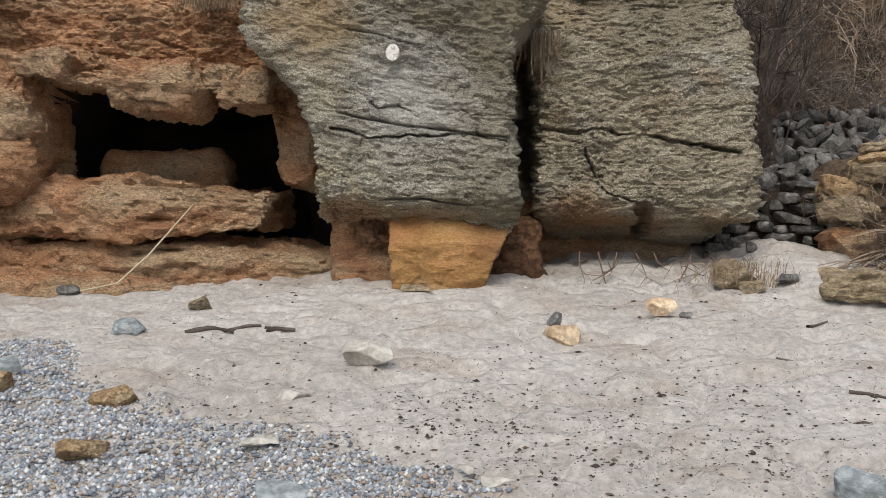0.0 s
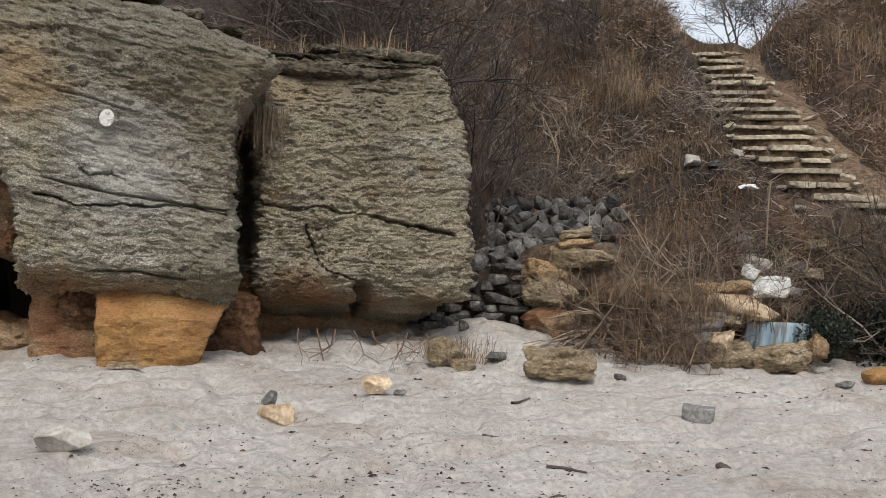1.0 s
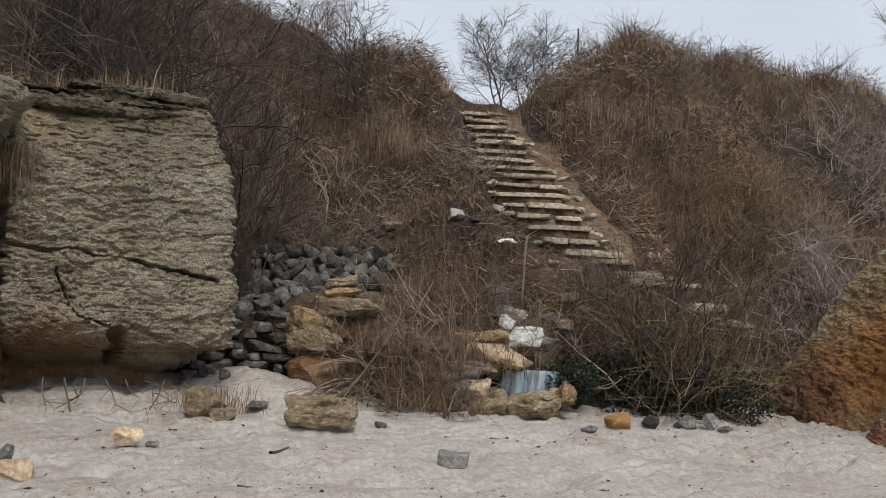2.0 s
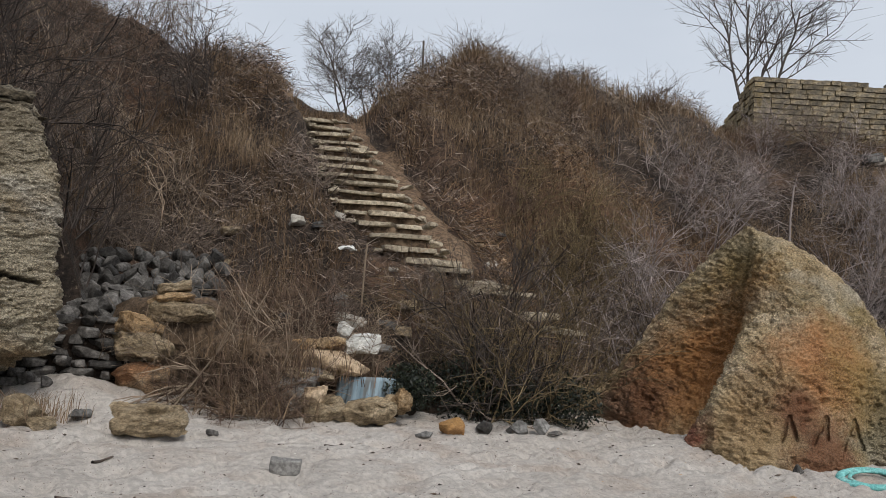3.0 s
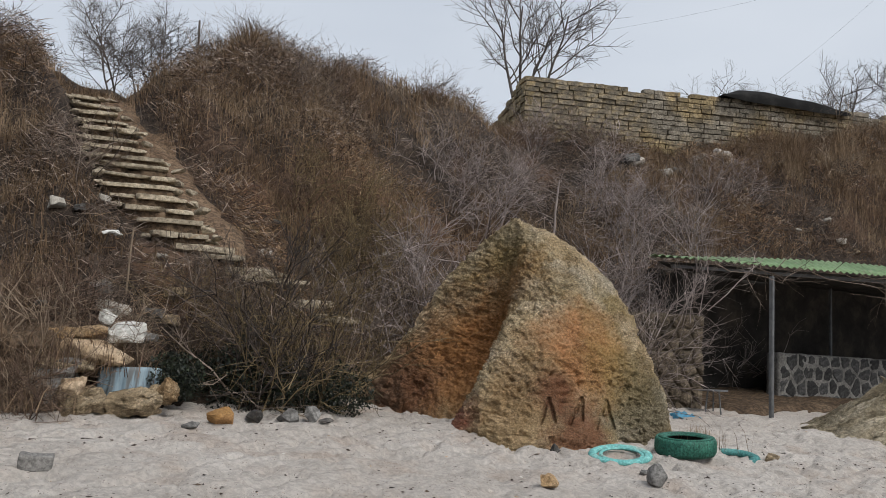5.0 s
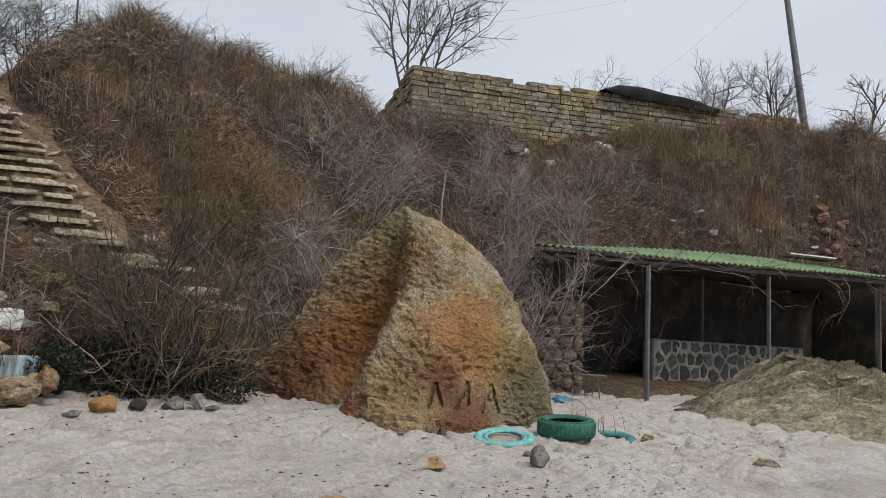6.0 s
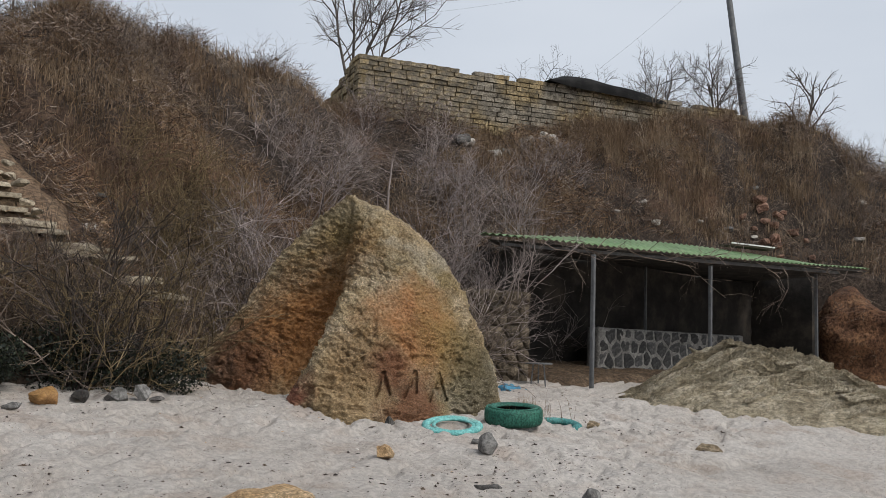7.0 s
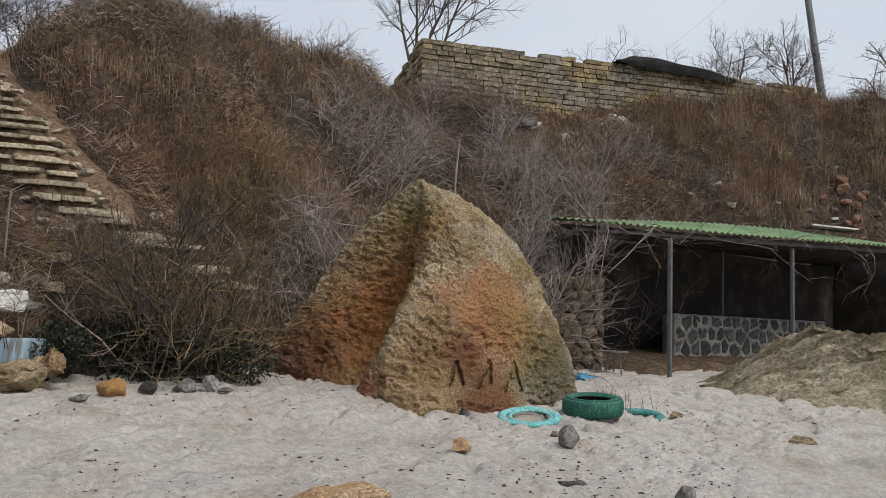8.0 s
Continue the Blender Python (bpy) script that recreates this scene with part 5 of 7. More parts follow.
def on_stairs(x, y, margin):
    d = STAIR_TOP - STAIR_LOW
    k = ((x - STAIR_LOW.x) * d.x + (y - STAIR_LOW.y) * d.y) / (d.x ** 2 + d.y ** 2)
    off = ((x - STAIR_LOW.x) * d.y - (y - STAIR_LOW.y) * d.x) / math.hypot(d.x, d.y)
    return -0.15 < k < 1.3 and -margin + 0.1 < off - 0.25 < margin + 0.25


def scrub():
    rng = random.Random(11)
    made = 0
    while made < 52:
        az = rng.uniform(2, 92)
        rb, rc = np.interp(az, HILL[:, 0], HILL[:, 1]), np.interp(az, HILL[:, 0], HILL[:, 3])
        s = rng.random() ** 0.8
        r = rb + 0.2 + s * (rc - rb + 0.8)
        x, y = polar(az, r)
        if on_stairs(x, y, 0.9) or (13.5 < az < 25 and r < 13.2):
            continue
        z = float(hill_z(np.array([x]), np.array([y]))[0])
        brown = rng.random() < 0.45
        me = rng.choice(SHRUBS_BROWN if brown else SHRUBS_GREY)
        plant_shrub(me, x, y, z, rng, rng.uniform(0.65, 1.15), "bare brown scrub on the slope" if brown else "bare grey scrub on the slope", "scrub on the slope")
        made += 1


scrub()


def thicket():
    rng = random.Random(5)
    for az0, az1, r0, r1, n, pool, lo, hi in (
            # the dark brush beside the cliff
            (3, 19, 11.4, 14.5, 26, SHRUBS_DARK, 0.8, 1.3), (8, 20, 12.0, 14.5, 7, SHRUBS_GREY, 0.9, 1.3), (8, 24, 14, 17.5, 7, SHRUBS_DARK, 0.6, 0.95), (10, 24, 13.5, 17.0, 7, SHRUBS_BROWN, 0.9, 1.3),
            (13, 25, 17.0, 19.5, 9, SHRUBS_GREY, 0.8, 1.2), (17, 24, 12.7, 13.8, 8, SHRUBS_GREY, 0.8, 1.1), (14, 24, 13.0, 15.5, 5, SHRUBS_PALE, 0.9, 1.3),
            # pale bushes over the stony bank
            (24.0, 29, 9.4, 10.4, 6, SHRUBS_BROWN, 0.5, 0.85), (24.5, 29.5, 9.5, 10.5, 5, SHRUBS_PALE, 0.4, 0.65), (26, 34, 9.9, 11.0, 6, SHRUBS_PALE, 0.6, 0.9), (22.5, 31, 10.0, 11.2, 7, SHRUBS_PALE, 0.7, 1.1), (23, 33, 10.0, 11.2, 9, SHRUBS_BROWN, 0.8, 1.2),
            (31, 37, 10.8, 12.0, 6, SHRUBS_GREY, 0.4, 0.6),
            # the thicket between the steps and the boulder
            (36, 44.5, 10.8, 11.9, 11, SHRUBS_TALL, 0.65, 0.95), (36, 44.0, 10.6, 11.8, 10, SHRUBS_OLIVE, 0.9, 1.35), (37, 45, 10.9, 12.3, 9, SHRUBS_DARK, 0.7, 0.95), (44.5, 50, 12.8, 13.8, 4, SHRUBS_TALL, 0.65, 0.9),
            (42.5, 50.5, 12.8, 15.5, 13, SHRUBS_OLIVE, 0.7, 1.1),
            # the pale grey brush above the boulder and the shelter
            (48, 64, 13.0, 14.5, 12, SHRUBS_TALL, 0.7, 1.0), (49, 64, 13.6, 16.5, 18, SHRUBS_LILAC, 0.8, 1.2), (49, 68, 16.5, 20.5, 14, SHRUBS_LILAC, 0.6, 0.95), (56, 69, 19.5, 23.5, 14, SHRUBS_LILAC, 0.6, 0.9),
            (55, 75, 22.0, 24.2, 12, SHRUBS_BROWN, 0.7, 1.1), (36, 60, 16.5, 20, 8, SHRUBS_PALE, 0.6, 0.9), (68, 90, 24.0, 28.5, 12, SHRUBS_PALE, 0.6, 1.0), (76, 92, 26.0, 30.0, 8, SHRUBS_GREY, 0.7, 1.1)):
        for _ in range(n):
            x, y = polar(rng.uniform(az0, az1), rng.uniform(r0, r1))
            if on_stairs(x, y, 0.6):
                continue
            z = max(float(hill_z(np.array([x]), np.array([y]))[0]), float(ground_z(x, y)))
            low = 0.5 if 6.2 < x < 7.7 and 8.6 < y < 10.4 else 1.0
            plant_shrub(rng.choice(pool), x, y, z, rng, low * rng.uniform(lo, hi), "leafless shrub of thin branching stems at the slope's foot", "thicket at the foot")


thicket()


def blades(name, spots, lo, hi, material, label, seed, width=0.006, lean=0.5, parent=None):
    """Grass blades, three-cornered and bent, joined as one mesh."""
    g = np.random.default_rng(seed)
    n = len(spots)
    P = np.asarray(spots)
    H = g.uniform(lo, hi, n)
    a = g.uniform(0, 2 * math.pi, n)
    D = np.stack([np.cos(a), np.sin(a)], 1) * (g.random(n) ** 1.2 * lean * H)[:, None]
    side = np.stack([-np.sin(a + g.normal(0, 1, n)), np.cos(a), 0 * a], 1) * width
    base, mid, tip = P.copy(), P.copy(), P.copy()
    base[:, 2] -= 0.03
    mid[:, :2] += D * 0.35
    mid[:, 2] += H * 0.55
    tip[:, :2] += D
    tip[:, 2] += H * 0.92
    V = np.stack([base - side, base + side, mid + side * 0.7, mid - side * 0.7, tip], 1).reshape(-1, 3)
    k = np.arange(n)[:, None] * 5
    F = np.concatenate([k + [[0, 1, 2]], k + [[0, 2, 3]], k + [[3, 2, 4]]])
    return tagged(part(name, raw_mesh(name, V, F, False), material, parent), label, "grass", kind="stuff")


def hill_grass():
    g = np.random.default_rng(3)
    n = 4200
    az = g.uniform(0, 93, n)
    rb, rc = np.interp(az, HILL[:, 0], HILL[:, 1]), np.interp(az, HILL[:, 0], HILL[:, 3])
    r = rb + 0.1 + g.random(n) ** 0.7 * (rc - rb + 1.0)
    x, y = r * np.sin(np.radians(az)), r * np.cos(np.radians(az))
    dens = vnoise(np.stack([x, y, 0 * x], 1) * 0.5, 5) + 0.5 * vnoise(np.stack([x, y, 0 * x], 1) * 1.7, 6)
    keep = (dens > -0.15) & ((az > 15) | (r > 16)) & ~((az > 13.5) & (az < 24.5) & (r < 12.6))
    d = STAIR_TOP - STAIR_LOW
    k = ((x - STAIR_LOW.x) * d.x + (y - STAIR_LOW.y) * d.y) / (d.x ** 2 + d.y ** 2)
    off = ((x - STAIR_LOW.x) * d.y - (y - STAIR_LOW.y) * d.x) / math.hypot(d.x, d.y)
    keep &= ~((k > -0.1) & (k < 1.08) & (off > -0.75) & (off < 1.2))
    x, y = x[keep], y[keep]
    m = 36
    sx = np.repeat(x, m) + g.normal(0, 0.13, len(x) * m)
    sy = np.repeat(y, m) + g.normal(0, 0.13, len(x) * m)
    crest = ((np.degrees(np.arctan2(sx, sy)) > 34.5) & (np.hypot(sx, sy) > 15.4)) & (vnoise(np.stack([sx, sy, 0 * sx], 1) * 0.8, 9) > -0.35)
    blades("tan_grass", np.stack([sx[crest], sy[crest], hill_z(sx[crest], sy[crest])], 1), 0.12, 0.46, TUFT, "tufts of tall tan winter grass near the crest", 8, 0.005, 1.6)
    sx, sy = sx[~crest], sy[~crest]
    blades("dry_grass", np.stack([sx, sy, hill_z(sx, sy)], 1), 0.1, 0.36, STRAW, "dry brown winter grass on the slope", 4, 0.005, 1.3)


hill_grass()


THATCH = island_material("tangled_twigs", [(0.2, 0.155, 0.13), (0.1, 0.075, 0.062), (0.42, 0.345, 0.29), (0.12, 0.09, 0.072), (0.035, 0.026, 0.021), (0.3, 0.23, 0.18)], 0.9)
THATCH_RED = island_material("rusty_stems", [(0.2, 0.125, 0.08), (0.1, 0.058, 0.036), (0.4, 0.28, 0.175), (0.16, 0.094, 0.05), (0.035, 0.022, 0.016), (0.3, 0.19, 0.105)], 0.9)


def tangled_scrub():
    """Fine dead stems lying every way over the slope, heaped into low domes."""
    g = np.random.default_rng(31)
    n = 260000
    az = g.uniform(3, 92, n)
    rb, rc = np.interp(az, HILL[:, 0], HILL[:, 1]), np.interp(az, HILL[:, 0], HILL[:, 3])
    r = rb + 0.05 + g.random(n) ** 0.85 * (rc - rb + 0.7)
    x, y = r * np.sin(np.radians(az)), r * np.cos(np.radians(az))
    Q = np.stack([x, y, 0 * x], 1)
    open_ground = (az > 13.5) & (az < 24.5) & (r < 12.6)
    heap = sstep(-0.25, 0.55, fbm(Q, 0.9, 2, 71))
    d = STAIR_TOP - STAIR_LOW
    k = ((x - STAIR_LOW.x) * d.x + (y - STAIR_LOW.y) * d.y) / (d.x ** 2 + d.y ** 2)
    off = ((x - STAIR_LOW.x) * d.y - (y - STAIR_LOW.y) * d.x) / math.hypot(d.x, d.y)
    keep = ~open_ground & (g.random(n) < (0.25 + 0.75 * heap) * np.where((az < 20) & (r < 17), 0.4, 1.0)) & ~((k > -0.1) & (k < 1.1) & (off > -0.62) & (off < 1.05))
    x, y, heap = x[keep][:80000], y[keep][:80000], heap[keep][:80000]
    n = len(x)
    up = g.random(n)
    P = np.stack([x, y, hill_z(x, y) + heap * 0.5 * up], 1)
    a = g.uniform(0, 2 * math.pi, n)
    lift = g.uniform(-0.15, 1.0, n)
    D = np.stack([np.cos(a), np.sin(a), lift], 1)
    D /= np.linalg.norm(D, axis=1, keepdims=True)
    L = g.uniform(0.08, 0.34, n)[:, None]
    S = np.cross(D, g.normal(0, 1, (n, 3)))
    S /= np.linalg.norm(S, axis=1, keepdims=True)
    wd = g.uniform(0.0025, 0.0055, n)[:, None]
    bend = S * L * g.uniform(-0.3, 0.3, n)[:, None]
    mid, tip = P + D * L * 0.5 + bend * 0.6, P + D * L + bend - np.array([0, 0, 0.12]) * L * up[:, None]
    side = np.cross(S, D) * wd
    V = np.stack([P - side, P + side, mid + side * 0.8, mid - side * 0.8, tip], 1).reshape(-1, 3)
    V = V.reshape(n, 5, 3)
    red = vnoise(np.stack([x, y, 0 * x], 1) * 0.4, 83) + 0.5 * g.normal(0, 0.5, n) > -0.05
    for sel, mat, label in ((red, THATCH_RED, "tangle of dead reddish-brown stems over the slope"), (~red, THATCH, "tangle of dead grey stems over the slope")):
        k = np.arange(int(sel.sum()))[:, None] * 5
        F = np.concatenate([k + [[0, 1, 2]], k + [[0, 2, 3]], k + [[3, 2, 4]]])
        tagged(part("tangled_scrub", raw_mesh("tangled_scrub", V[sel].reshape(-1, 3), F, False), mat), label, "scrub", kind="stuff")


tangled_scrub()


def limb(rng, p, d, length, r, depth, out, spread, kids, rise):
    n = 6 if depth > 1 else 4 if depth else 3
    pts, q, v = [p.copy()], p.copy(), d.copy()
    for k in range(n - 1):
        v = v + np.array([rng.gauss(0, 0.1), rng.gauss(0, 0.1), rng.gauss(0, 0.08) + rise])
        v /= np.linalg.norm(v)
        q = q + v * length / (n - 1)
        pts.append(q.copy())
    out.append((np.array(pts), np.linspace(r, r * 0.4, n)))
    if depth:
        for k in range(kids):
            f = 0.3 + 0.68 * (k + rng.random()) / kids
            i = min(int(f * (n - 1)), n - 2)
            s = pts[i] + (pts[i + 1] - pts[i]) * (f * (n - 1) - i)
            side = np.array([rng.gauss(0, 1), rng.gauss(0, 1), rng.gauss(0, 0.4)])
            side -= v * (side @ v)
            side /= np.linalg.norm(side)
            e = v + side * spread * rng.uniform(0.7, 1.3)
            limb(rng, s, e / np.linalg.norm(e), length * rng.uniform(0.45, 0.68) * (1.15 - 0.4 * f), r * 0.5, depth - 1, out, spread, kids, rise)


def tree(x, y, z, height, seed, label, spread=0.8, kids=5, stems=1, thick=0.09, lean=0.2):
    rng = random.Random(seed)
    root = thing("bare_tree", pose(x, y, z), label, "tree", "bare trees on the crest")
    trunk, crown = [], []
    for s in range(stems):
        a = 6.283 * s / stems + rng.random()
        d = np.array([lean * math.cos(a) * (stems > 1), lean * math.sin(a) * (stems > 1), 1.0])
        out = []
        limb(rng, np.array([0.05 * math.cos(a), 0.05 * math.sin(a), -0.3]), d / np.linalg.norm(d), height * 0.8, thick / stems ** 0.5, 3, out, spread, kids, 0.05)
        trunk.append(out[0])
        crown += out[1:]
    part("trunk", raw_mesh("trunk", *tubes(trunk, 8)), BARK, root)
    part("crown", raw_mesh("crown", *tubes(crown, 3)), BARK, root, "leafless crown of fine twigs")


tree(21.45, 14.6, 8.25, 4.1, 3, "leafless tree standing behind the ruined wall", 0.9, 6, 4, 0.1, 0.45)
tree(10.2, 16.2, 6.1, 2.3, 4, "small leafless tree on the crest by the steps", 1.25, 9, 4, 0.05, 0.5)
tree(29.5, 6.9, 7.7, 3.2, 5, "small leafless tree on the crest", 1.2, 6, 2, 0.07)
tree(30.2, 4.5, 7.5, 3.0, 6, "small leafless tree on the crest", 1.1, 5, 1, 0.07)
tree(28.8, 8.6, 7.8, 3.2, 7, "small leafless tree behind the wall", 1.3, 6, 3, 0.06)
tree(27.0, 11.5, 7.8, 2.8, 8, "small leafless tree behind the wall", 1.3, 6, 3, 0.05)


# ---- stones on the sand ----
def surface_z(x, y):
    """The sand's height as built, found under a point."""
    hit, place, _, _ = bpy.data.objects["ground"].ray_cast((x, y, 5), (0, 0, -1))
    return place.z if hit else float(ground_z(x, y))


bpy.context.view_layer.update()


def beach_stone(x, y, size, material, label, seed, turn=0.0, tip=(0, 0), sink=0.14, rough=0.12, group="stones on the sand", flat=False):
    me = stone_mesh("beach_stone", size, seed, rough, max(size) / 14, 0.95, flat)
    ob = part("beach_stone", me, material)
    ob.matrix_world = pose(x, y, surface_z(x, y) + size[2] * (0.5 - sink), tip[0], tip[1], turn)
    return tagged(ob, label, "stone", group)


beach_stone(-0.57, 5.97, (0.31, 0.22, 0.15), PALE_STONE, "pale flat-topped stone on the sand", 19, 5, (0, 0), 0.05)
beach_stone(1.5, 7.45, (0.27, 0.2, 0.15), PINK_STONE, "yellowish rough stone on the sand", 2, 20)
beach_stone(1.69, 7.42, (0.1, 0.07, 0.05), GREY_STONE, "small grey stone on the sand", 302, 20)
beach_stone(0.7, 6.85, (0.26, 0.2, 0.15), PINK_STONE, "pinkish-tan stone half sunk in the sand", 3, 10)
beach_stone(0.68, 7.2, (0.12, 0.1, 0.16), GREY_STONE, "pointed brown stone standing in the sand", 4, 40, (0, 12))
beach_stone(-2.35, 7.0, (0.27, 0.2, 0.15), BLUE_STONE, "blue-grey rounded stone on the sand", 5, -10)
beach_stone(-2.06, 7.85, (0.2, 0.16, 0.13), TAN_STONE, "small tan bedded stone on the sand", 6, 30)
beach_stone(-1.88, 5.33, (0.25, 0.2, 0.12), ORANGE_STONE, "flat orange stone among pebbles", 7, 15)
beach_stone(-1.7, 4.35, (0.2, 0.17, 0.12), ORANGE_STONE, "rounded orange-tan stone among pebbles", 8, 35)
beach_stone(-2.75, 5.85, (0.3, 0.2, 0.14), BLUE_STONE, "blue-grey stone among pebbles", 9, 0)
beach_stone(-2.6, 5.5, (0.22, 0.16, 0.12), ORANGE_STONE, "orange stone among pebbles", 10, 0)
beach_stone(-0.97, 5.35, (0.24, 0.18, 0.1), PALE_STONE, "pale stone almost buried in sand", 11, -20, (0, 0), 0.6)
beach_stone(-0.78, 4.02, (0.32, 0.22, 0.1), BLUE_STONE, "flat blue-grey stone at the pebbles' edge", 12, 15, (0, 0), 0.45)
beach_stone(-0.05, 4.25, (0.1, 0.09, 0.05), PALE_STONE, "small pale stone on the sand", 313, 15)
beach_stone(0.1, 4.18, (0.15, 0.1, 0.06), PALE_STONE, "small pale stone on the sand", 314, 15)
beach_stone(-0.99, 4.62, (0.2, 0.13, 0.06), PALE_STONE, "small pale flat stone on the sand", 315, 15)
beach_stone(2.2, 4.28, (0.78, 0.5, 0.33), BLUE_STONE, "large blue-grey angular rock on the beach", 13, -18, (8, 10), 0.55, 0.1)
beach_stone(1.56, 3.92, (0.38, 0.3, 0.26), BLUE_STONE, "blue-grey rock on the beach", 14, 30, (0, 8), 0.5, 0.16)
beach_stone(2.42, 8.72, (0.44, 0.3, 0.3), TAN_STONE, "rounded brown stone at the cliff's foot", 15, 0)
beach_stone(2.48, 8.36, (0.24, 0.18, 0.14), TAN_STONE, "tan stone at the cliff's foot", 16, 15)
beach_stone(2.9, 8.7, (0.2, 0.14, 0.1), GREY_STONE, "grey stone at the cliff's foot", 17, 15)
beach_stone(3.02, 8.0, (0.17, 0.12, 0.09), GREY_STONE, "small grey stone on the sand", 18, 25)
beach_stone(3.72, 7.8, (0.13, 0.1, 0.08), RUBBLE, "small dark stone beside the slab", 20, 0)
beach_stone(6.02, 7.42, (0.34, 0.24, 0.21), YELLOW_ROCK, "rounded rust-orange stone on the sand", 21, 10)
beach_stone(6.61, 7.62, (0.23, 0.17, 0.16), RUBBLE, "dark grey stone on the sand", 22, 30)
beach_stone(6.93, 7.46, (0.28, 0.2, 0.19), GREY_STONE, "grey stone on the sand", 23, -15)
beach_stone(7.1, 7.3, (0.2, 0.16, 0.19), GREY_STONE, "grey upright stone on the sand", 24, 15)
beach_stone(7.12, 7.12, (0.2, 0.14, 0.07), RUBBLE, "flat dark stone on the sand", 25, 15)
beach_stone(5.5, 7.13, (0.22, 0.13, 0.08), GREY_STONE, "flat grey stone on the sand", 26, 15)
beach_stone(5.35, 7.2, (0.15, 0.1, 0.05), RUBBLE, "small flat dark stone on the sand", 27, 30)
beach_stone(8.13, 5.03, (0.14, 0.1, 0.11), RUBBLE, "small dark stone before the boulder", 28, 15)
beach_stone(7.57, 3.68, (0.25, 0.16, 0.2), GREY_STONE, "pointed grey stone on the sand", 29, 40, (0, 15))
beach_stone(7.85, 3.95, (0.14, 0.1, 0.07), GREY_STONE, "small grey stone on the sand", 30, 10)
beach_stone(6.5, 3.15, (0.26, 0.18, 0.08), RUBBLE, "flat dark stone in the sand", 31, 10, (0, 0), 0.4)
beach_stone(10.06, 2.4, (0.42, 0.22, 0.11), TAN_STONE, "flat tan stone in the sand", 32, -70)
beach_stone(6.73, 4.2, (0.2, 0.17, 0.11), ORANGE_STONE, "dusty reddish stone in the sand", 33, 0)
beach_stone(4.5, 3.72, (0.6, 0.4, 0.2), ORANGE_STONE, "broad orange rock in the sand", 34, -20, (0, 0), 0.5)
beach_stone(3.9, 4.34, (0.3, 0.22, 0.14), ORANGE_STONE, "small orange rock in the sand", 35, -20, (0, 0), 0.45)
beach_stone(6.42, 2.34, (0.18, 0.14, 0.13), GREY_STONE, "small grey stone on the sand", 36, 0)
beach_stone(10.35, 3.75, (0.2, 0.16, 0.1), TAN_STONE, "tan lump of stone beside the tyres", 37, 0)
beach_stone(-0.35, 8.28, (0.26, 0.14, 0.06), TAN_STONE, "flat tan stone at the footing", 38, 0)
beach_stone(-3.35, 8.55, (0.2, 0.14, 0.1), GREY_STONE, "grey stone at the ledge", 39, 0)

CONCRETE = node_material("concrete", [(0.13, 0.125, 0.118), (0.21, 0.203, 0.193), (0.3, 0.29, 0.275)], 8, bump=0.6, bump_scale=40, grain=0.3)


def broken_block(x, y, turn):
    V, N, F = rounded_box((0.11, 0.07, 0.055), 0.008, 0.016)
    V = V + N * (0.008 * fbm(V, 14, 3, 4))[:, None]
    V[:, 2] += 0.018 * sstep(0, 0.12, V[:, 0])
    ob = part("broken_block", raw_mesh("broken_block", V, F), CONCRETE)
    ob.matrix_world = pose(x, y, surface_z(x, y) + 0.035, 4, 7, turn)
    tagged(ob, "broken grey concrete block lying on the sand", "block")


broken_block(3.6, 6.33, -32)

# ---- pebbles, wrack and bits ----
ICO = bmesh.new()
bmesh.ops.create_icosphere(ICO, subdivisions=1, radius=1.0)
ICO_VERTS = np.array([v.co[:] for v in ICO.verts])
ICO_FACES = np.array([[v.index for v in f.verts] for f in ICO.faces])
ICO.free()
OCT_V = np.array([(1, 0, 0), (0, 1, 0), (-1, 0, 0), (0, -1, 0), (0, 0, 1), (0, 0, -1)], float)
OCT_F = np.array([(0, 1, 4), (1, 2, 4), (2, 3, 4), (3, 0, 4), (1, 0, 5), (2, 1, 5), (3, 2, 5), (0, 3, 5)])


def scatter(name, xy, lo, hi, material, label, category, seed, squash=(0.45, 0.8), lift=0.25, gain=2.0, rough=0.0, form=None):
    ICO_V, ICO_F = form or (ICO_VERTS, ICO_FACES)
    g = np.random.default_rng(seed)
    n = len(xy)
    z = np.array([surface_z(*p) for p in xy])
    s = lo + (hi - lo) * g.random(n) ** gain
    a = g.uniform(0, 2 * math.pi, n)
    sx, sy, sz = s, s * g.uniform(0.5, 0.9, n), s * g.uniform(*squash, n)
    B = ICO_V[None] * (1 + rough * g.normal(0, 1, (n, len(ICO_V), 1)))
    X, Y = B[..., 0] * sx[:, None], B[..., 1] * sy[:, None]
    V = np.stack([X * np.cos(a)[:, None] - Y * np.sin(a)[:, None] + xy[:, :1], X * np.sin(a)[:, None] + Y * np.cos(a)[:, None] + xy[:, 1:],
                  B[..., 2] * sz[:, None] + (z + sz * lift)[:, None]], 2)
    F = ICO_F[None] + (np.arange(n) * len(ICO_V))[:, None, None]
    ob = part(name, raw_mesh(name, V.reshape(-1, 3), F.reshape(-1, 3), rough == 0), material)
    return tagged(ob, label, category, kind="stuff")


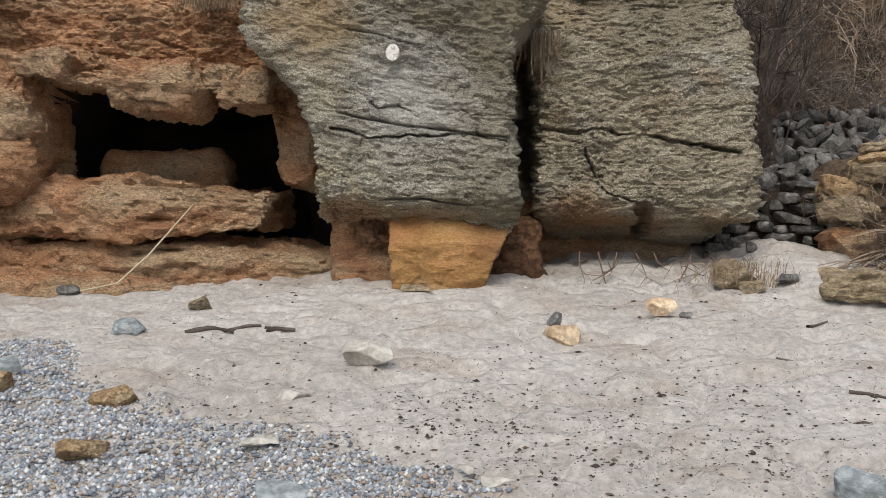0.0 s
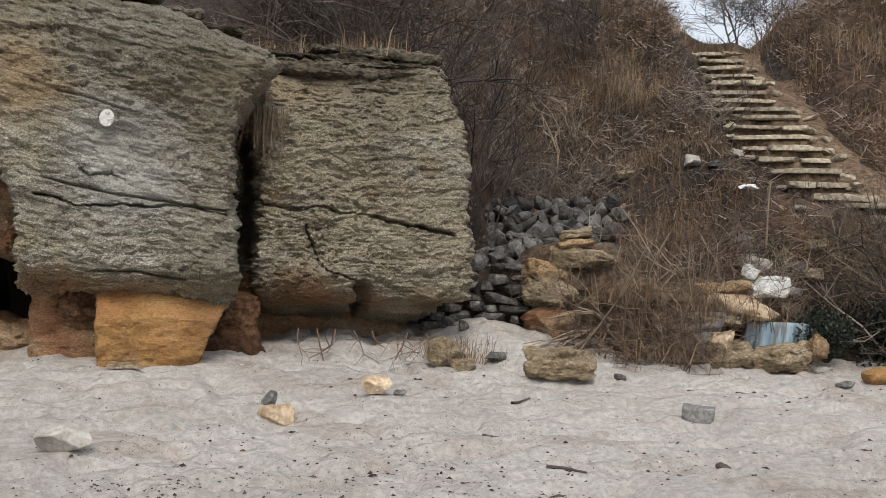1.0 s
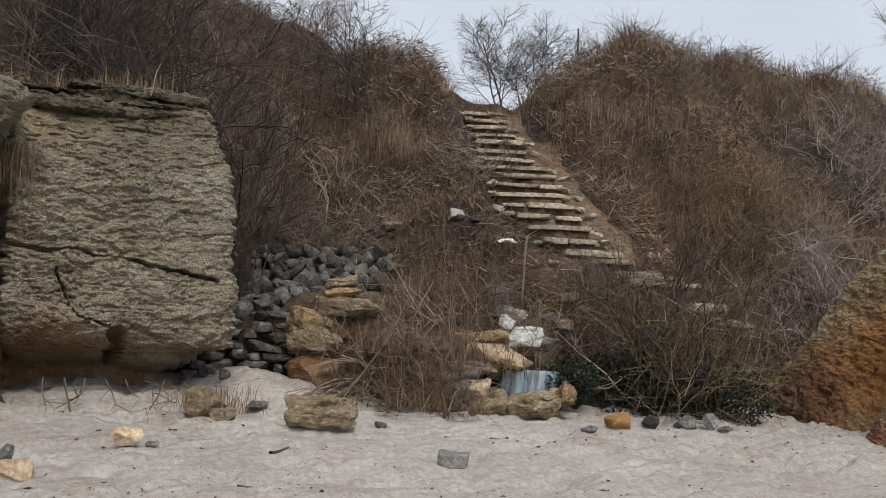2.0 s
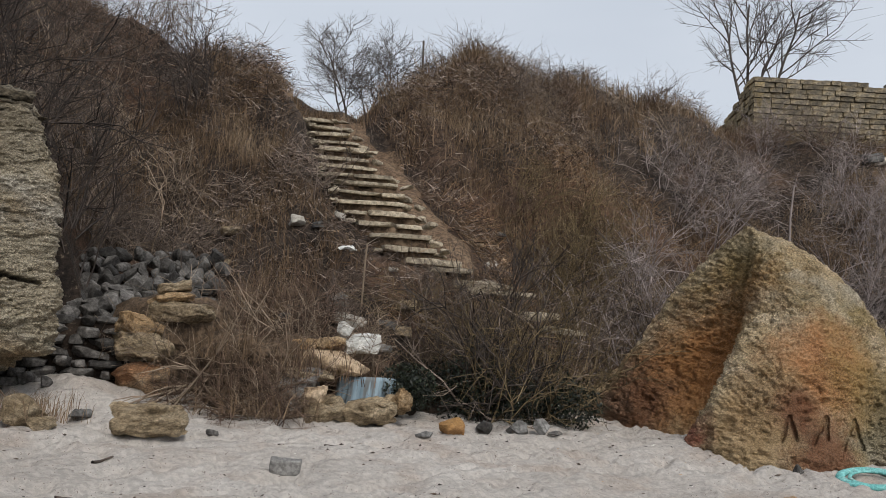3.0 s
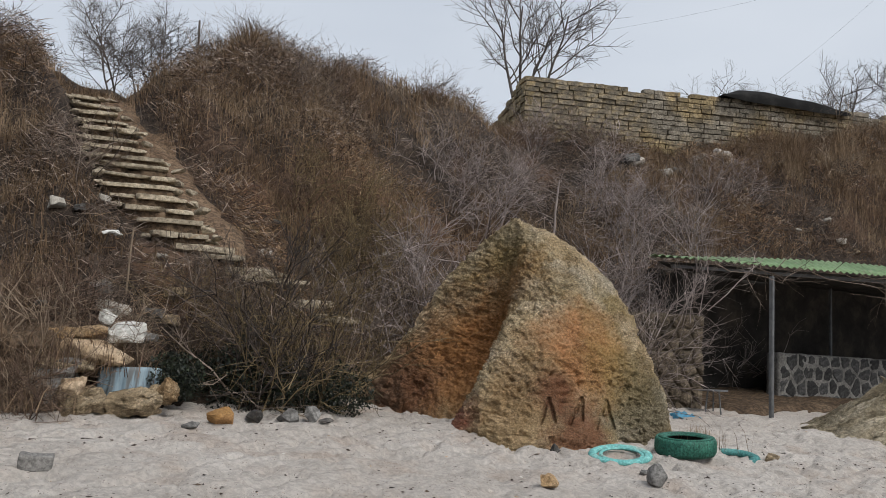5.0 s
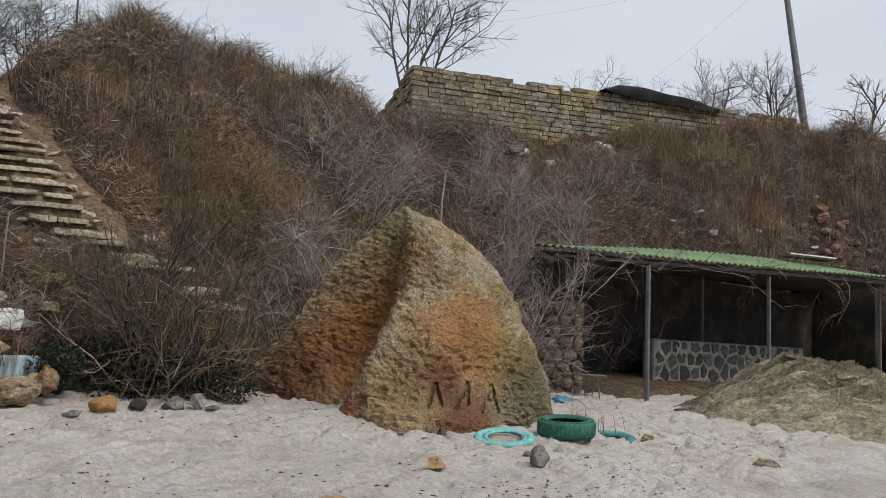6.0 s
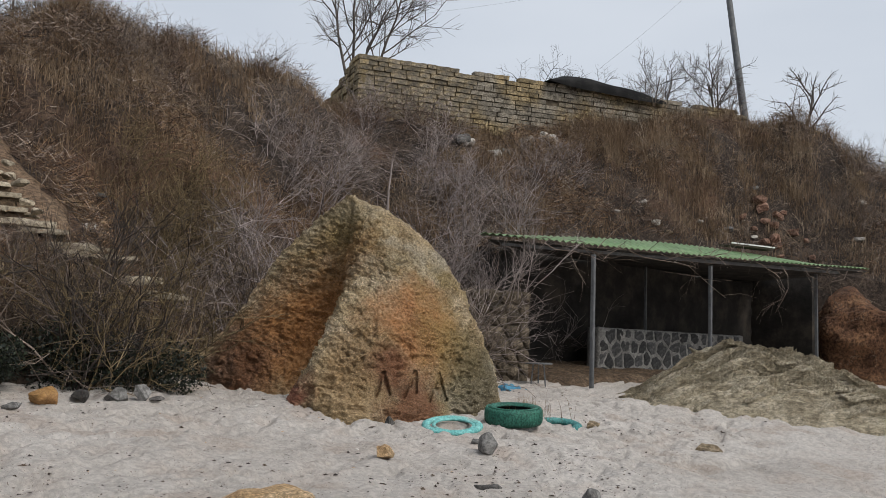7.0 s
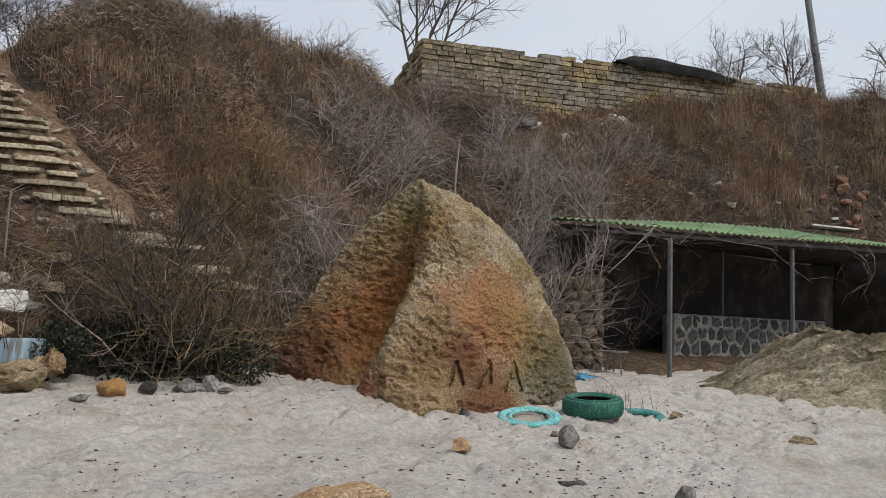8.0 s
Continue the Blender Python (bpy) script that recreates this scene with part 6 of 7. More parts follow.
PEBBLE = island_material("pebbles", [(0.19, 0.21, 0.24), (0.28, 0.305, 0.34), (0.38, 0.395, 0.42), (0.12, 0.122, 0.14), (0.23, 0.245, 0.27), (0.52, 0.52, 0.51), (0.32, 0.305, 0.285), (0.16, 0.178, 0.205), (0.26, 0.2, 0.15)], 0.6)
WRACK = island_material("wrack", [(0.03, 0.022, 0.018), (0.06, 0.042, 0.032), (0.1, 0.07, 0.05), (0.045, 0.03, 0.026)], 0.8)
SHELL = island_material("shell_bits", [(0.7, 0.68, 0.63), (0.6, 0.55, 0.48), (0.5, 0.36, 0.24), (0.4, 0.37, 0.33)], 0.5)


def pebble_edge(x, y):
    """Above zero inside the shingle, which ends along a slanting line."""
    return (-1.3 - x) * 0.72 + (4.6 - y) * 0.69 + 0.25


def shingle():
    g = np.random.default_rng(2)
    P = np.stack([g.uniform(-3.4, 0.9, 260000), g.uniform(3.5, 6.9, 260000)], 1)
    e = pebble_edge(P[:, 0], P[:, 1]) + 0.35 * vnoise(np.c_[P * 1.4, 0 * P[:, 0]], 8)
    P = P[(g.random(len(P)) < sstep(-0.28, 0.22, e)) & (np.abs(np.degrees(np.arctan2(P[:, 0], P[:, 1])) + 12) < 17)][:40000]
    scatter("shingle", P, 0.007, 0.023, PEBBLE, "grey and white beach pebbles", "pebbles", 5, form=(OCT_V, OCT_F))


shingle()


def near_wrack():
    g = np.random.default_rng(44)
    az, r = np.radians(g.uniform(-27, 80, 60000)), 3.5 + 3.6 * g.random(60000) ** 0.8
    P = np.stack([r * np.sin(az), r * np.cos(az)], 1)
    q = np.c_[P, 0 * r]
    dens = sstep(-0.2, 0.6, vnoise(q * 1.3, 71)) * 0.5 * sstep(-0.3, 0.5, vnoise(q * 5.0, 72)) + 0.1
    dens = dens * np.interp(np.degrees(az), [-27, 10, 25, 40, 80], [1.0, 0.9, 0.45, 0.2, 0.2]) * sstep(7.2, 4.6, r)
    P = P[g.random(len(P)) < dens * 1.3][:11000]
    scatter("wrack", P, 0.003, 0.016, WRACK, "small dark scraps of dried seaweed strewn on the sand", "seaweed", 16, (0.2, 0.6), 0.2, 2.5, 0.3, (OCT_V, OCT_F))


near_wrack()


def bits():
    g = np.random.default_rng(12)
    P = np.stack([g.uniform(-4.5, 14, 26000), g.uniform(2.2, 9.5, 26000)], 1)
    q = np.c_[P, 0 * P[:, 0]]
    dens = sstep(0.1, 0.7, vnoise(q * 0.9, 61)) * 0.4 + sstep(0.2, 0.7, vnoise(q * 3.0, 62)) * 0.3 + 0.08
    dens = dens * (0.25 + 0.9 * sstep(7.4, 4.2, P[:, 1] + 0.3 * np.abs(P[:, 0] - 1)) )
    inside = np.hypot(P[:, 0], P[:, 1]) > 3.4
    W = P[(g.random(len(P)) < dens * 2.0) & inside][:8000]
    scatter("wrack", W, 0.004, 0.026, WRACK, "dark scraps of dried seaweed on the sand", "seaweed", 6, (0.15, 0.5), 0.2, 3.0, 0.3, (OCT_V, OCT_F))
    S = P[::-1][(g.random(len(P)) < dens * 0.3) & inside[::-1]][:900]
    scatter("shell_bits", S, 0.005, 0.022, SHELL, "pale shell fragments and small stones on the sand", "shells", 7, (0.2, 0.6), 0.2, 2.5, 0.15)


bits()
DRIFT = node_material("dark_wood", [(0.045, 0.034, 0.028), (0.09, 0.07, 0.058), (0.15, 0.12, 0.1)], 8, (1, 1, 1), bump=0.7, bump_scale=30)
PALE_WOOD = node_material("pale_wood", [(0.3, 0.24, 0.15), (0.45, 0.37, 0.25), (0.56, 0.48, 0.35)], 6, bump=0.3, bump_scale=30)


def stick(name, pts, r, material, label, category="stick", sides=6, taper=0.5, group=""):
    P = np.array(pts, float)
    fine = np.stack([np.interp(np.linspace(0, len(P) - 1, 4 * len(P)), np.arange(len(P)), P[:, k]) for k in range(3)], 1)
    fine += 0.35 * r * np.stack([vnoise(fine * 14, s) for s in (1, 2, 3)], 1)
    V, F = tubes([(fine, np.linspace(r, r * taper, len(fine)))], sides)
    return tagged(part(name, raw_mesh(name, V, F), material), label, category, group)


def ground_stick(x0, y0, x1, y1, r, material, label, arch=0.0):
    mx, my = (x0 + x1) / 2, (y0 + y1) / 2 + 0.04
    return stick("driftwood", [(x0, y0, surface_z(x0, y0) + r * 0.6), (mx, my, surface_z(mx, my) + r * 0.7 + arch), (x1, y1, surface_z(x1, y1) + r * 0.6)], r, material, label, "driftwood",
                 group="driftwood on the sand")


ground_stick(-1.93, 6.9, -1.62, 6.99, 0.026, DRIFT, "dark rotten driftwood log half sunk in sand")
ground_stick(-1.66, 7.03, -1.44, 7.1, 0.018, DRIFT, "dark rotten driftwood half sunk in sand")
ground_stick(-1.4, 7.05, -1.2, 7.1, 0.025, DRIFT, "short dark driftwood piece on the sand")
ground_stick(2.05, 5.35, 2.24, 5.22, 0.012, DRIFT, "thin dark stick on the sand")
ground_stick(2.42, 6.95, 2.6, 7.05, 0.014, DRIFT, "thin dark stick on the sand")
ground_stick(4.05, 7.25, 4.4, 7.22, 0.016, DRIFT, "dark stick on the sand")
ground_stick(4.4, 7.1, 4.62, 7.0, 0.012, DRIFT, "dark stick on the sand")
ground_stick(1.95, 6.2, 2.4, 6.25, 0.012, DRIFT, "thin dark stick on the sand")
ground_stick(7.72, 5.12, 8.0, 4.9, 0.011, DRIFT, "thin twig before the boulder")
ground_stick(8.85, 7.8, 9.0, 7.75, 0.02, DRIFT, "short dark stick by the boulder")
ground_stick(-0.15, 5.85, 0.02, 5.82, 0.006, PALE_WOOD, "thin pale stick on the sand")
beach_stone(3.05, 5.13, (0.1, 0.08, 0.08), DRIFT, "black lump of charred wood on the sand", 40, 0)
beach_stone(1.95, 4.95, (0.075, 0.06, 0.045), DRIFT, "dark lump of wood on the sand", 41, 0)
stick("reed", [(-2.95, 8.55, 0.75), (-2.7, 8.62, 1.0), (-2.42, 8.7, 1.35), (-2.35, 8.72, 1.44)], 0.009, PALE_WOOD, "pale dry reed leaning on the ledge", "reed", 5)
stick("reed", [(-3.25, 8.5, 0.68), (-2.95, 8.52, 0.75)], 0.008, PALE_WOOD, "pale dry reed on the sand", "reed", 5)

# ---- white plate on the cliff ----
WHITE_PAINT = node_material("white_paint", [(0.4, 0.38, 0.34), (0.55, 0.535, 0.5), (0.68, 0.67, 0.63)], 22, bump=0.6, bump_scale=40, speck=((0.25, 0.22, 0.18), 30.0, 0.56, 0.64, 0.8))


def plate():
    bm = cylinder_bm(0.056, -0.012, 0.012, 24)
    for v in bm.verts:
        v.co.y *= 1.25
    ob = part("plate", bm, WHITE_PAINT)
    ob.matrix_world = pose(-0.6, 8.225, 2.735, 80, 0, -6)
    tagged(ob, "weathered white oval plate fixed to the grey rock", "plate")


plate()


# ---- the gully: rubble and dry-stone courses ----
def rubble_heap():
    root = thing("rubble_heap", Matrix.Identity(4), "heap of dark grey tumbled stones in the gully", "rubble")
    rng = random.Random(8)
    shapes = [stone_mesh("stone", (rng.uniform(0.2, 0.32), rng.uniform(0.18, 0.26), rng.uniform(0.14, 0.22)), 600 + k, 0.13, 0.045, 0.5) for k in range(9)]
    for row in range(11):
        for k in range(13):
            u, w = (k + 0.5 * (row % 2) + rng.uniform(-0.25, 0.25)) / 12, row / 10
            r = 10.75 + 1.55 * w + rng.uniform(-0.05, 0.05)
            az = 14.6 + 8.8 * u + 1.6 * w
            x, y = polar(az, r)
            z = 1.55 + 0.98 * w + 0.12 * u * w + rng.uniform(-0.04, 0.04) - 0.25 * max(0, 0.3 - w)
            ob = part("stone", rng.choice(shapes), ORANGE_STONE if (row, k) in ((8, 6), (9, 6), (5, 11)) else RUBBLE, root)
            ob.matrix_world = pose(x, y, z, rng.uniform(0, 360), rng.uniform(-40, 40), rng.uniform(0, 360)) @ Matrix.Scale(rng.uniform(0.75, 1.15), 4)
    # a bank of earth under the stones
    n, m = 20, 14
    U, W = np.meshgrid(np.linspace(-0.06, 1.06, n), np.linspace(-0.15, 1.2, m), indexing="ij")
    az, r = np.radians(14.6 + 8.8 * U + 1.6 * W), 10.75 + 1.55 * W
    V = np.stack([r * np.sin(az), r * np.cos(az), 1.42 + 0.98 * W - 0.8 * (W < -0.1)], -1).reshape(-1, 3)
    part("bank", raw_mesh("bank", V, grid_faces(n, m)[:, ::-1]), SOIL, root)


rubble_heap()
coursed_wall("dry_stone_courses", (2.55, 9.98, 0.98), (3.82, 9.5, 1.0), 8, "dark dry-stone courses below the rubble", 41, RUBBLE, SOIL)
for k, (x, y, s) in enumerate(((2.95, 10.25, 0.17), (3.15, 10.2, 0.15), (3.32, 10.15, 0.18), (3.52, 10.1, 0.14), (3.7, 9.95, 0.16), (2.75, 9.9, 0.2), (2.85, 9.6, 0.15))):
    beach_stone(x, y, (s, s * 0.8, s * 0.75), RUBBLE, "dark grey stone at the foot of the courses", 650 + k, 37 * k, group="stones in the gully")


# ---- stacked slabs and the stony bank ----
def rng_sign(seed):
    return random.Random(seed).uniform(-1, 1)


def slope_z(x, y):
    return float(hill_z(np.array([x]), np.array([y]))[0]) + 0.03


def slab(x, y, z, size, material, label, seed, turn=0.0, tip=(0, 0), name="slab", group="slabs on the bank", rough=0.1):
    half = np.array(size) / 2
    V, N, F = rounded_box(half, 0.16 * min(half), max(size) / (9 if name == "slope_stone" else 34 if max(size) > 0.3 else 12))
    s = float(np.mean(size))
    V = facet(V, half, seed, 12, 0.86, 1.2, 0.5)
    V = V * (1 + np.array([0.2, 0.2, 0.12]) * vnoise(V * (1.8 / s), seed + 3)[:, None])
    V[:, 2] += 0.18 * rng_sign(seed) * V[:, 0] * size[2] / size[0]
    V = V + N * (fbm(V, 3.0 / s, 4, seed) * rough * s * 0.55 + 0.1 * min(size) * vnoise(V * (6, 6, 22), seed + 2) - 0.1 * min(size) * sstep(0.3, 0.6, vnoise(V * (9, 9, 16), seed + 4)))[:, None]
    if name == "slab":
        V = V + N * (0.2 * bedding(V * (1.5, 1.5, 1.8) + seed, seed + 1))[:, None]
    ob = part(name, raw_mesh(name, V, F, True, 26), material)
    ob.matrix_world = pose(x, y, z, tip[0], tip[1], turn)
    return tagged(ob, label, "stone", group)


rock_mass("earth_bank", (5.3, 9.15, 1.25), (0.95, 0.42, 0.5), 0.3, 0.06, 141, DARK_EARTH, "dark earth bank behind the stones", None, 0.0, 0.2, 0.8)
rock_mass("earth_bank", (4.2, 9.95, 1.4), (0.55, 0.35, 0.6), 0.3, 0.06, 142, DARK_EARTH, "dark earth bank behind the stacked stones", None, 0.0, 0.2, 0.8)
slab(3.2, 7.85, surface_z(3.2, 7.85) + 0.1, (0.58, 0.32, 0.26), TAN_STONE, "yellow-brown rough slab lying on the sand", 735, -12, (0, -5), group="stones on the sand", rough=0.06)
slab(3.76, 9.6, 1.2, (0.48, 0.5, 0.34), RED_ROCK, "reddish slab at the bottom of the stacked stones", 701, 10, (-7, -3))
slab(3.74, 9.6, 1.5, (0.5, 0.5, 0.26), TAN_STONE, "brown slab in the stacked stones", 702, -8, (-11, 11))
slab(3.78, 9.6, 1.74, (0.5, 0.45, 0.2), ORANGE_STONE, "ochre slab in the stacked stones", 703, 14, (-2, 3))
slab(4.08, 9.5, 1.9, (0.62, 0.4, 0.19), TAN_STONE, "long orange-tan slab across the stacked stones", 704, -6, (0, 4))
slab(4.0, 9.55, 2.04, (0.42, 0.36, 0.11), ORANGE_STONE, "pale thin slab atop the stacked stones", 705, 5, (-10, -10))
slab(4.02, 9.6, 2.14, (0.34, 0.3, 0.1), TAN_STONE, "small slab atop the stacked stones", 706, -15, (-12, -12))
slab(4.15, 9.75, 1.4, (0.5, 0.5, 0.70), TAN_STONE, "brown block behind the stacked stones", 707, 20, (-2, 5))
slab(4.55, 9.3, 1.62, (0.22, 0.2, 0.18), PALE_STONE, "pale stone on the bank", 708, 20, (-5, 12))
slab(4.95, 9.05, 1.5, (0.36, 0.3, 0.20), TAN_STONE, "flat brown stone on the bank", 709, 0, (0, -8))
slab(5.72, 8.66, 1.68, (0.4, 0.34, 0.15), WHITE_STONE, "broken white slab lying on the bank", 731, -36, (16, -4), rough=0.03)
slab(5.62, 8.8, 1.83, (0.15, 0.12, 0.15), WHITE_STONE, "small white lump atop the white slab", 711, 0, (0, 30))
slab(5.36, 8.6, 1.5, (0.72, 0.4, 0.17), PINK_STONE, "long yellow slab lying on the bank", 732, -36, (14, 10), rough=0.05)
slab(5.3, 8.8, 1.66, (0.55, 0.3, 0.13), ORANGE_STONE, "ochre slab on the bank", 713, -30, (-13, -5))
slab(5.1, 8.7, 1.36, (0.6, 0.3, 0.11), TAN_STONE, "thin brown slab on the bank", 714, -36, (2, 5))
slab(4.95, 8.75, 1.17, (0.7, 0.3, 0.42), CONCRETE, "grey-brown lump of old concrete in the bank", 715, -34, (-3, -4))
slab(5.2, 8.45, 1.02, (0.42, 0.3, 0.22), TAN_STONE, "rough yellow-brown slab at the bank's foot", 716, -36, (10, -7))
slab(5.58, 8.15, 1.03, (0.5, 0.3, 0.22), TAN_STONE, "rough yellow-brown slab at the bank's foot", 717, -36, (12, -9))
slab(5.08, 8.42, 1.16, (0.22, 0.18, 0.17), PINK_STONE, "pale rounded stone at the bank's foot", 718, 0, (-6, -6))
slab(5.85, 8.0, 1.14, (0.2, 0.18, 0.22), ORANGE_STONE, "rusty stone at the bank's foot", 719, 0, (-14, 8))
slab(5.85, 9.25, slope_z(5.85, 9.25), (0.45, 0.3, 0.28), TAN_STONE, "tan block higher on the bank", 720, -30, (11, -4))
slab(5.55, 9.3, slope_z(5.55, 9.3), (0.6, 0.3, 0.17), GREY_STONE, "grey slab higher on the bank", 721, -30, (11, -4))
slab(6.0, 9.15, slope_z(6.0, 9.15), (0.7, 0.3, 0.11), GREY_STONE, "thin grey slab higher on the bank", 722, -34, (-8, -7))
slab(5.3, 9.2, slope_z(5.3, 9.2), (0.5, 0.3, 0.17), TAN_STONE, "tan slab higher on the bank", 723, -30, (-5, -3))
slab(6.15, 9.5, slope_z(6.15, 9.5), (0.4, 0.25, 0.14), PALE_STONE, "pale slab higher on the bank", 724, -25, (6, 11))
slab(5.0, 9.5, slope_z(5.0, 9.5), (0.5, 0.3, 0.14), GREY_STONE, "grey slab higher on the bank", 725, -25, (13, -1))
for k in range(46):
    rng = random.Random(900 + k)
    az = rng.choice((rng.uniform(23, 37), rng.uniform(36, 50), rng.uniform(62, 85)))
    rb, rc = np.interp(az, HILL[:, 0], HILL[:, 1]), np.interp(az, HILL[:, 0], HILL[:, 3])
    x, y = polar(az, rb + (rc - rb) * rng.uniform(0.08, 0.75 if az > 60 else 0.4))
    if on_stairs(x, y, 0.5):
        continue
    s = rng.uniform(0.12, 0.3)
    slab(x, y, float(hill_z(np.array([x]), np.array([y]))[0]) + 0.08, (s, s * 0.7, s * 0.4), rng.choice((PALE_STONE, GREY_STONE, TAN_STONE)), "stone lying on the scrub slope", 800 + k,
         rng.uniform(0, 360), (rng.uniform(-20, 20), rng.uniform(-20, 20)), "slope_stone", "stones on the slope")

BLUE_TIN = node_material("pale_blue_tin", [(0.15, 0.22, 0.27), (0.25, 0.34, 0.4), (0.36, 0.45, 0.5)], 3, (4, 4, 0.5), rough=0.5, bump=0.2, second=((0.1, 0.085, 0.07), 4.0, 0.52, 0.64, 0.75))


def tin_bin():
    """A dented tub of ribbed blue tin, half buried."""
    n, m = 96, 10
    a, h = np.meshgrid(np.linspace(0, 2 * math.pi, n, endpoint=False), np.linspace(0, 1, m), indexing="ij")
    a, h = a.ravel(), h.ravel()
    r = (0.27 + 0.012 * np.sign(np.sin(a * 11)) + 0.02 * np.sin(2 * a + 1)) * (1 - 0.05 * h)
    V = np.stack([r * 1.05 * np.cos(a), r * 0.8 * np.sin(a), -0.12 + 0.37 * h + 0.03 * np.cos(a) * h], 1)
    inner = V * (0.96, 0.96, 1)
    F = grid_faces(n, m, True)
    rim = np.stack([np.arange(n) * m + m - 1, (np.arange(n) + 1) % n * m + m - 1, (np.arange(n) + 1) % n * m + m - 1 + n * m, np.arange(n) * m + m - 1 + n * m], 1)
    ob = part("tin_tub", raw_mesh("tin_tub", np.concatenate([V, inner]), np.concatenate([F, F[:, ::-1] + n * m, rim])), BLUE_TIN)
    ob.matrix_world = pose(5.7, 8.48, 1.1, -4, 5, -34)
    tagged(ob, "pale blue ribbed tin tub, dented and half buried", "tub")


tin_bin()

# ---- tyres ----
GREEN_RUBBER = node_material("green_painted_rubber", [(0.012, 0.065, 0.047), (0.024, 0.115, 0.082), (0.05, 0.175, 0.13)], 6, rough=0.55, bump=0.3, bump_scale=50, grain=0.4)
TEAL_RUBBER = node_material("turquoise_painted_rubber", [(0.1, 0.34, 0.33), (0.16, 0.45, 0.43), (0.3, 0.56, 0.53)], 6, rough=0.6, bump=0.3, bump_scale=40, grain=0.3,
                            second=((0.4, 0.37, 0.33), 5.0, 0.58, 0.7, 0.6))
DULL_TEAL = node_material("dull_turquoise_rubber", [(0.03, 0.12, 0.12), (0.06, 0.22, 0.21), (0.12, 0.32, 0.3)], 6, rough=0.7, bump=0.3, bump_scale=40, grain=0.4)
DARK_RUBBER = node_material("black_rubber", [(0.012, 0.014, 0.014), (0.025, 0.028, 0.027), (0.04, 0.04, 0.04)], 6, rough=0.7, bump=0.2)


def ring_mesh(name, profile, seg=96, wob=0.0, treads=0):
    """Turns a closed outline of (radius, height) about the axis."""
    P = np.array(profile, float)
    a = np.linspace(0, 2 * math.pi, seg, endpoint=False)
    A, K = np.meshgrid(a, np.arange(len(P)), indexing="ij")
    r, z = P[K.ravel(), 0], P[K.ravel(), 1]
    A = A.ravel()
    if treads:
        r = r - 0.008 * (np.sin(A * treads + 14 * z) > 0.3) * (r > 0.285)
    r = r * (1 + wob * np.sin(2 * A + 1))
    V = np.stack([r * np.cos(A), r * np.sin(A), z], 1)
    n = len(P)
    i, j = np.meshgrid(np.arange(seg), np.arange(n), indexing="ij")
    i, j = i.ravel(), j.ravel()
    F = np.stack([i * n + j, (i + 1) % seg * n + j, (i + 1) % seg * n + (j + 1) % n, i * n + (j + 1) % n], 1)
    return raw_mesh(name, V, F)


def lying(x, y, z, lean, turn=0.0):
    """A pose on the sloping sand, its upper side leaning by some degrees towards the open beach."""
    az = math.atan2(x, y)
    return pose(x, y, z) @ Matrix.Rotation(radians(lean), 4, Vector((math.cos(az), -math.sin(az), 0))) @ pose(0, 0, 0, 0, 0, turn)


def tyre(x, y, turn, tip, label, scale=1.0, sink=0.0, rubber=GREEN_RUBBER):
    root = thing("tyre", lying(x, y, surface_z(x, y) - sink, tip, turn), label, "tyre", "painted tyres by the boulder")
    w = 0.1
    part("tread", ring_mesh("tread", [(0.262, w + w * 0.78), (0.285, w + w * 0.86), (0.302, w + w * 0.55), (0.306, w), (0.302, w * 0.45), (0.285, w * 0.14), (0.262, w * 0.22), (0.285, w)], 160, 0, 60), rubber, root)
    for s in (1, -1):
        part("sidewall", ring_mesh("sidewall", [(0.27, w + s * w * 0.82), (0.25, w + s * w * 0.96), (0.215, w + s * w * 0.9), (0.193, w + s * w * 0.7), (0.19, w + s * w * 0.6), (0.2, w + s * w * 0.62),
                                                (0.235, w + s * w * 0.72)][::s], 96), rubber, root)
    part("liner", ring_mesh("liner", [(0.2, w * 1.6), (0.26, w * 1.5), (0.283, w), (0.26, w * 0.5), (0.2, w * 0.4), (0.262, w * 0.46), (0.288, w), (0.262, w * 1.54)], 72), DARK_RUBBER, root, "black inside of the tyre")
    return root


tyre(9.33, 4.25, 20, 6, "dark green painted car tyre lying on the sand")


def sunk_ring(x, y, r, thick, label, turn, tip, rubber=TEAL_RUBBER, up=0.065):
    prof = [(r + thick * 0.5 * math.cos(t), thick * 0.32 * math.sin(t)) for t in np.linspace(0, 2 * math.pi, 10, endpoint=False)]
    ob = part("sunken_tyre", ring_mesh("sunken_tyre", prof, 96, 0.03), rubber)
    ob.matrix_world = lying(x, y, surface_z(x, y) + up, tip, turn)
    tagged(ob, label, "tyre", "painted tyres by the boulder")


sunk_ring(8.5, 4.53, 0.27, 0.085, "turquoise painted tyre sunk to its rim in sand", 0, 11)
sunk_ring(8.47, 4.5, 0.2, 0.035, "inner turquoise bead of a tyre sunk in sand", 0, 12)
sunk_ring(9.93, 4.02, 0.24, 0.11, "dirty turquoise tyre half hidden behind another", 40, 9, DULL_TEAL, 0.02)

# ---- round the shelter ----
def stool():
    root = thing("stool", pose(13.74, 5.85, 0.96), "small round metal stool before the shelter", "stool")
    part("top", cylinder_bm(0.21, 0.36, 0.385, 28), STEEL, root)
    for k in range(3):
        a = k * 2.094 + 0.4
        ob = part("leg", cylinder_bm(0.012, -0.05, 0.36, 8), STEEL, root)
        ob.matrix_local = pose(0.13 * math.cos(a), 0.13 * math.sin(a), 0, 6 * math.sin(a), -6 * math.cos(a), 0)


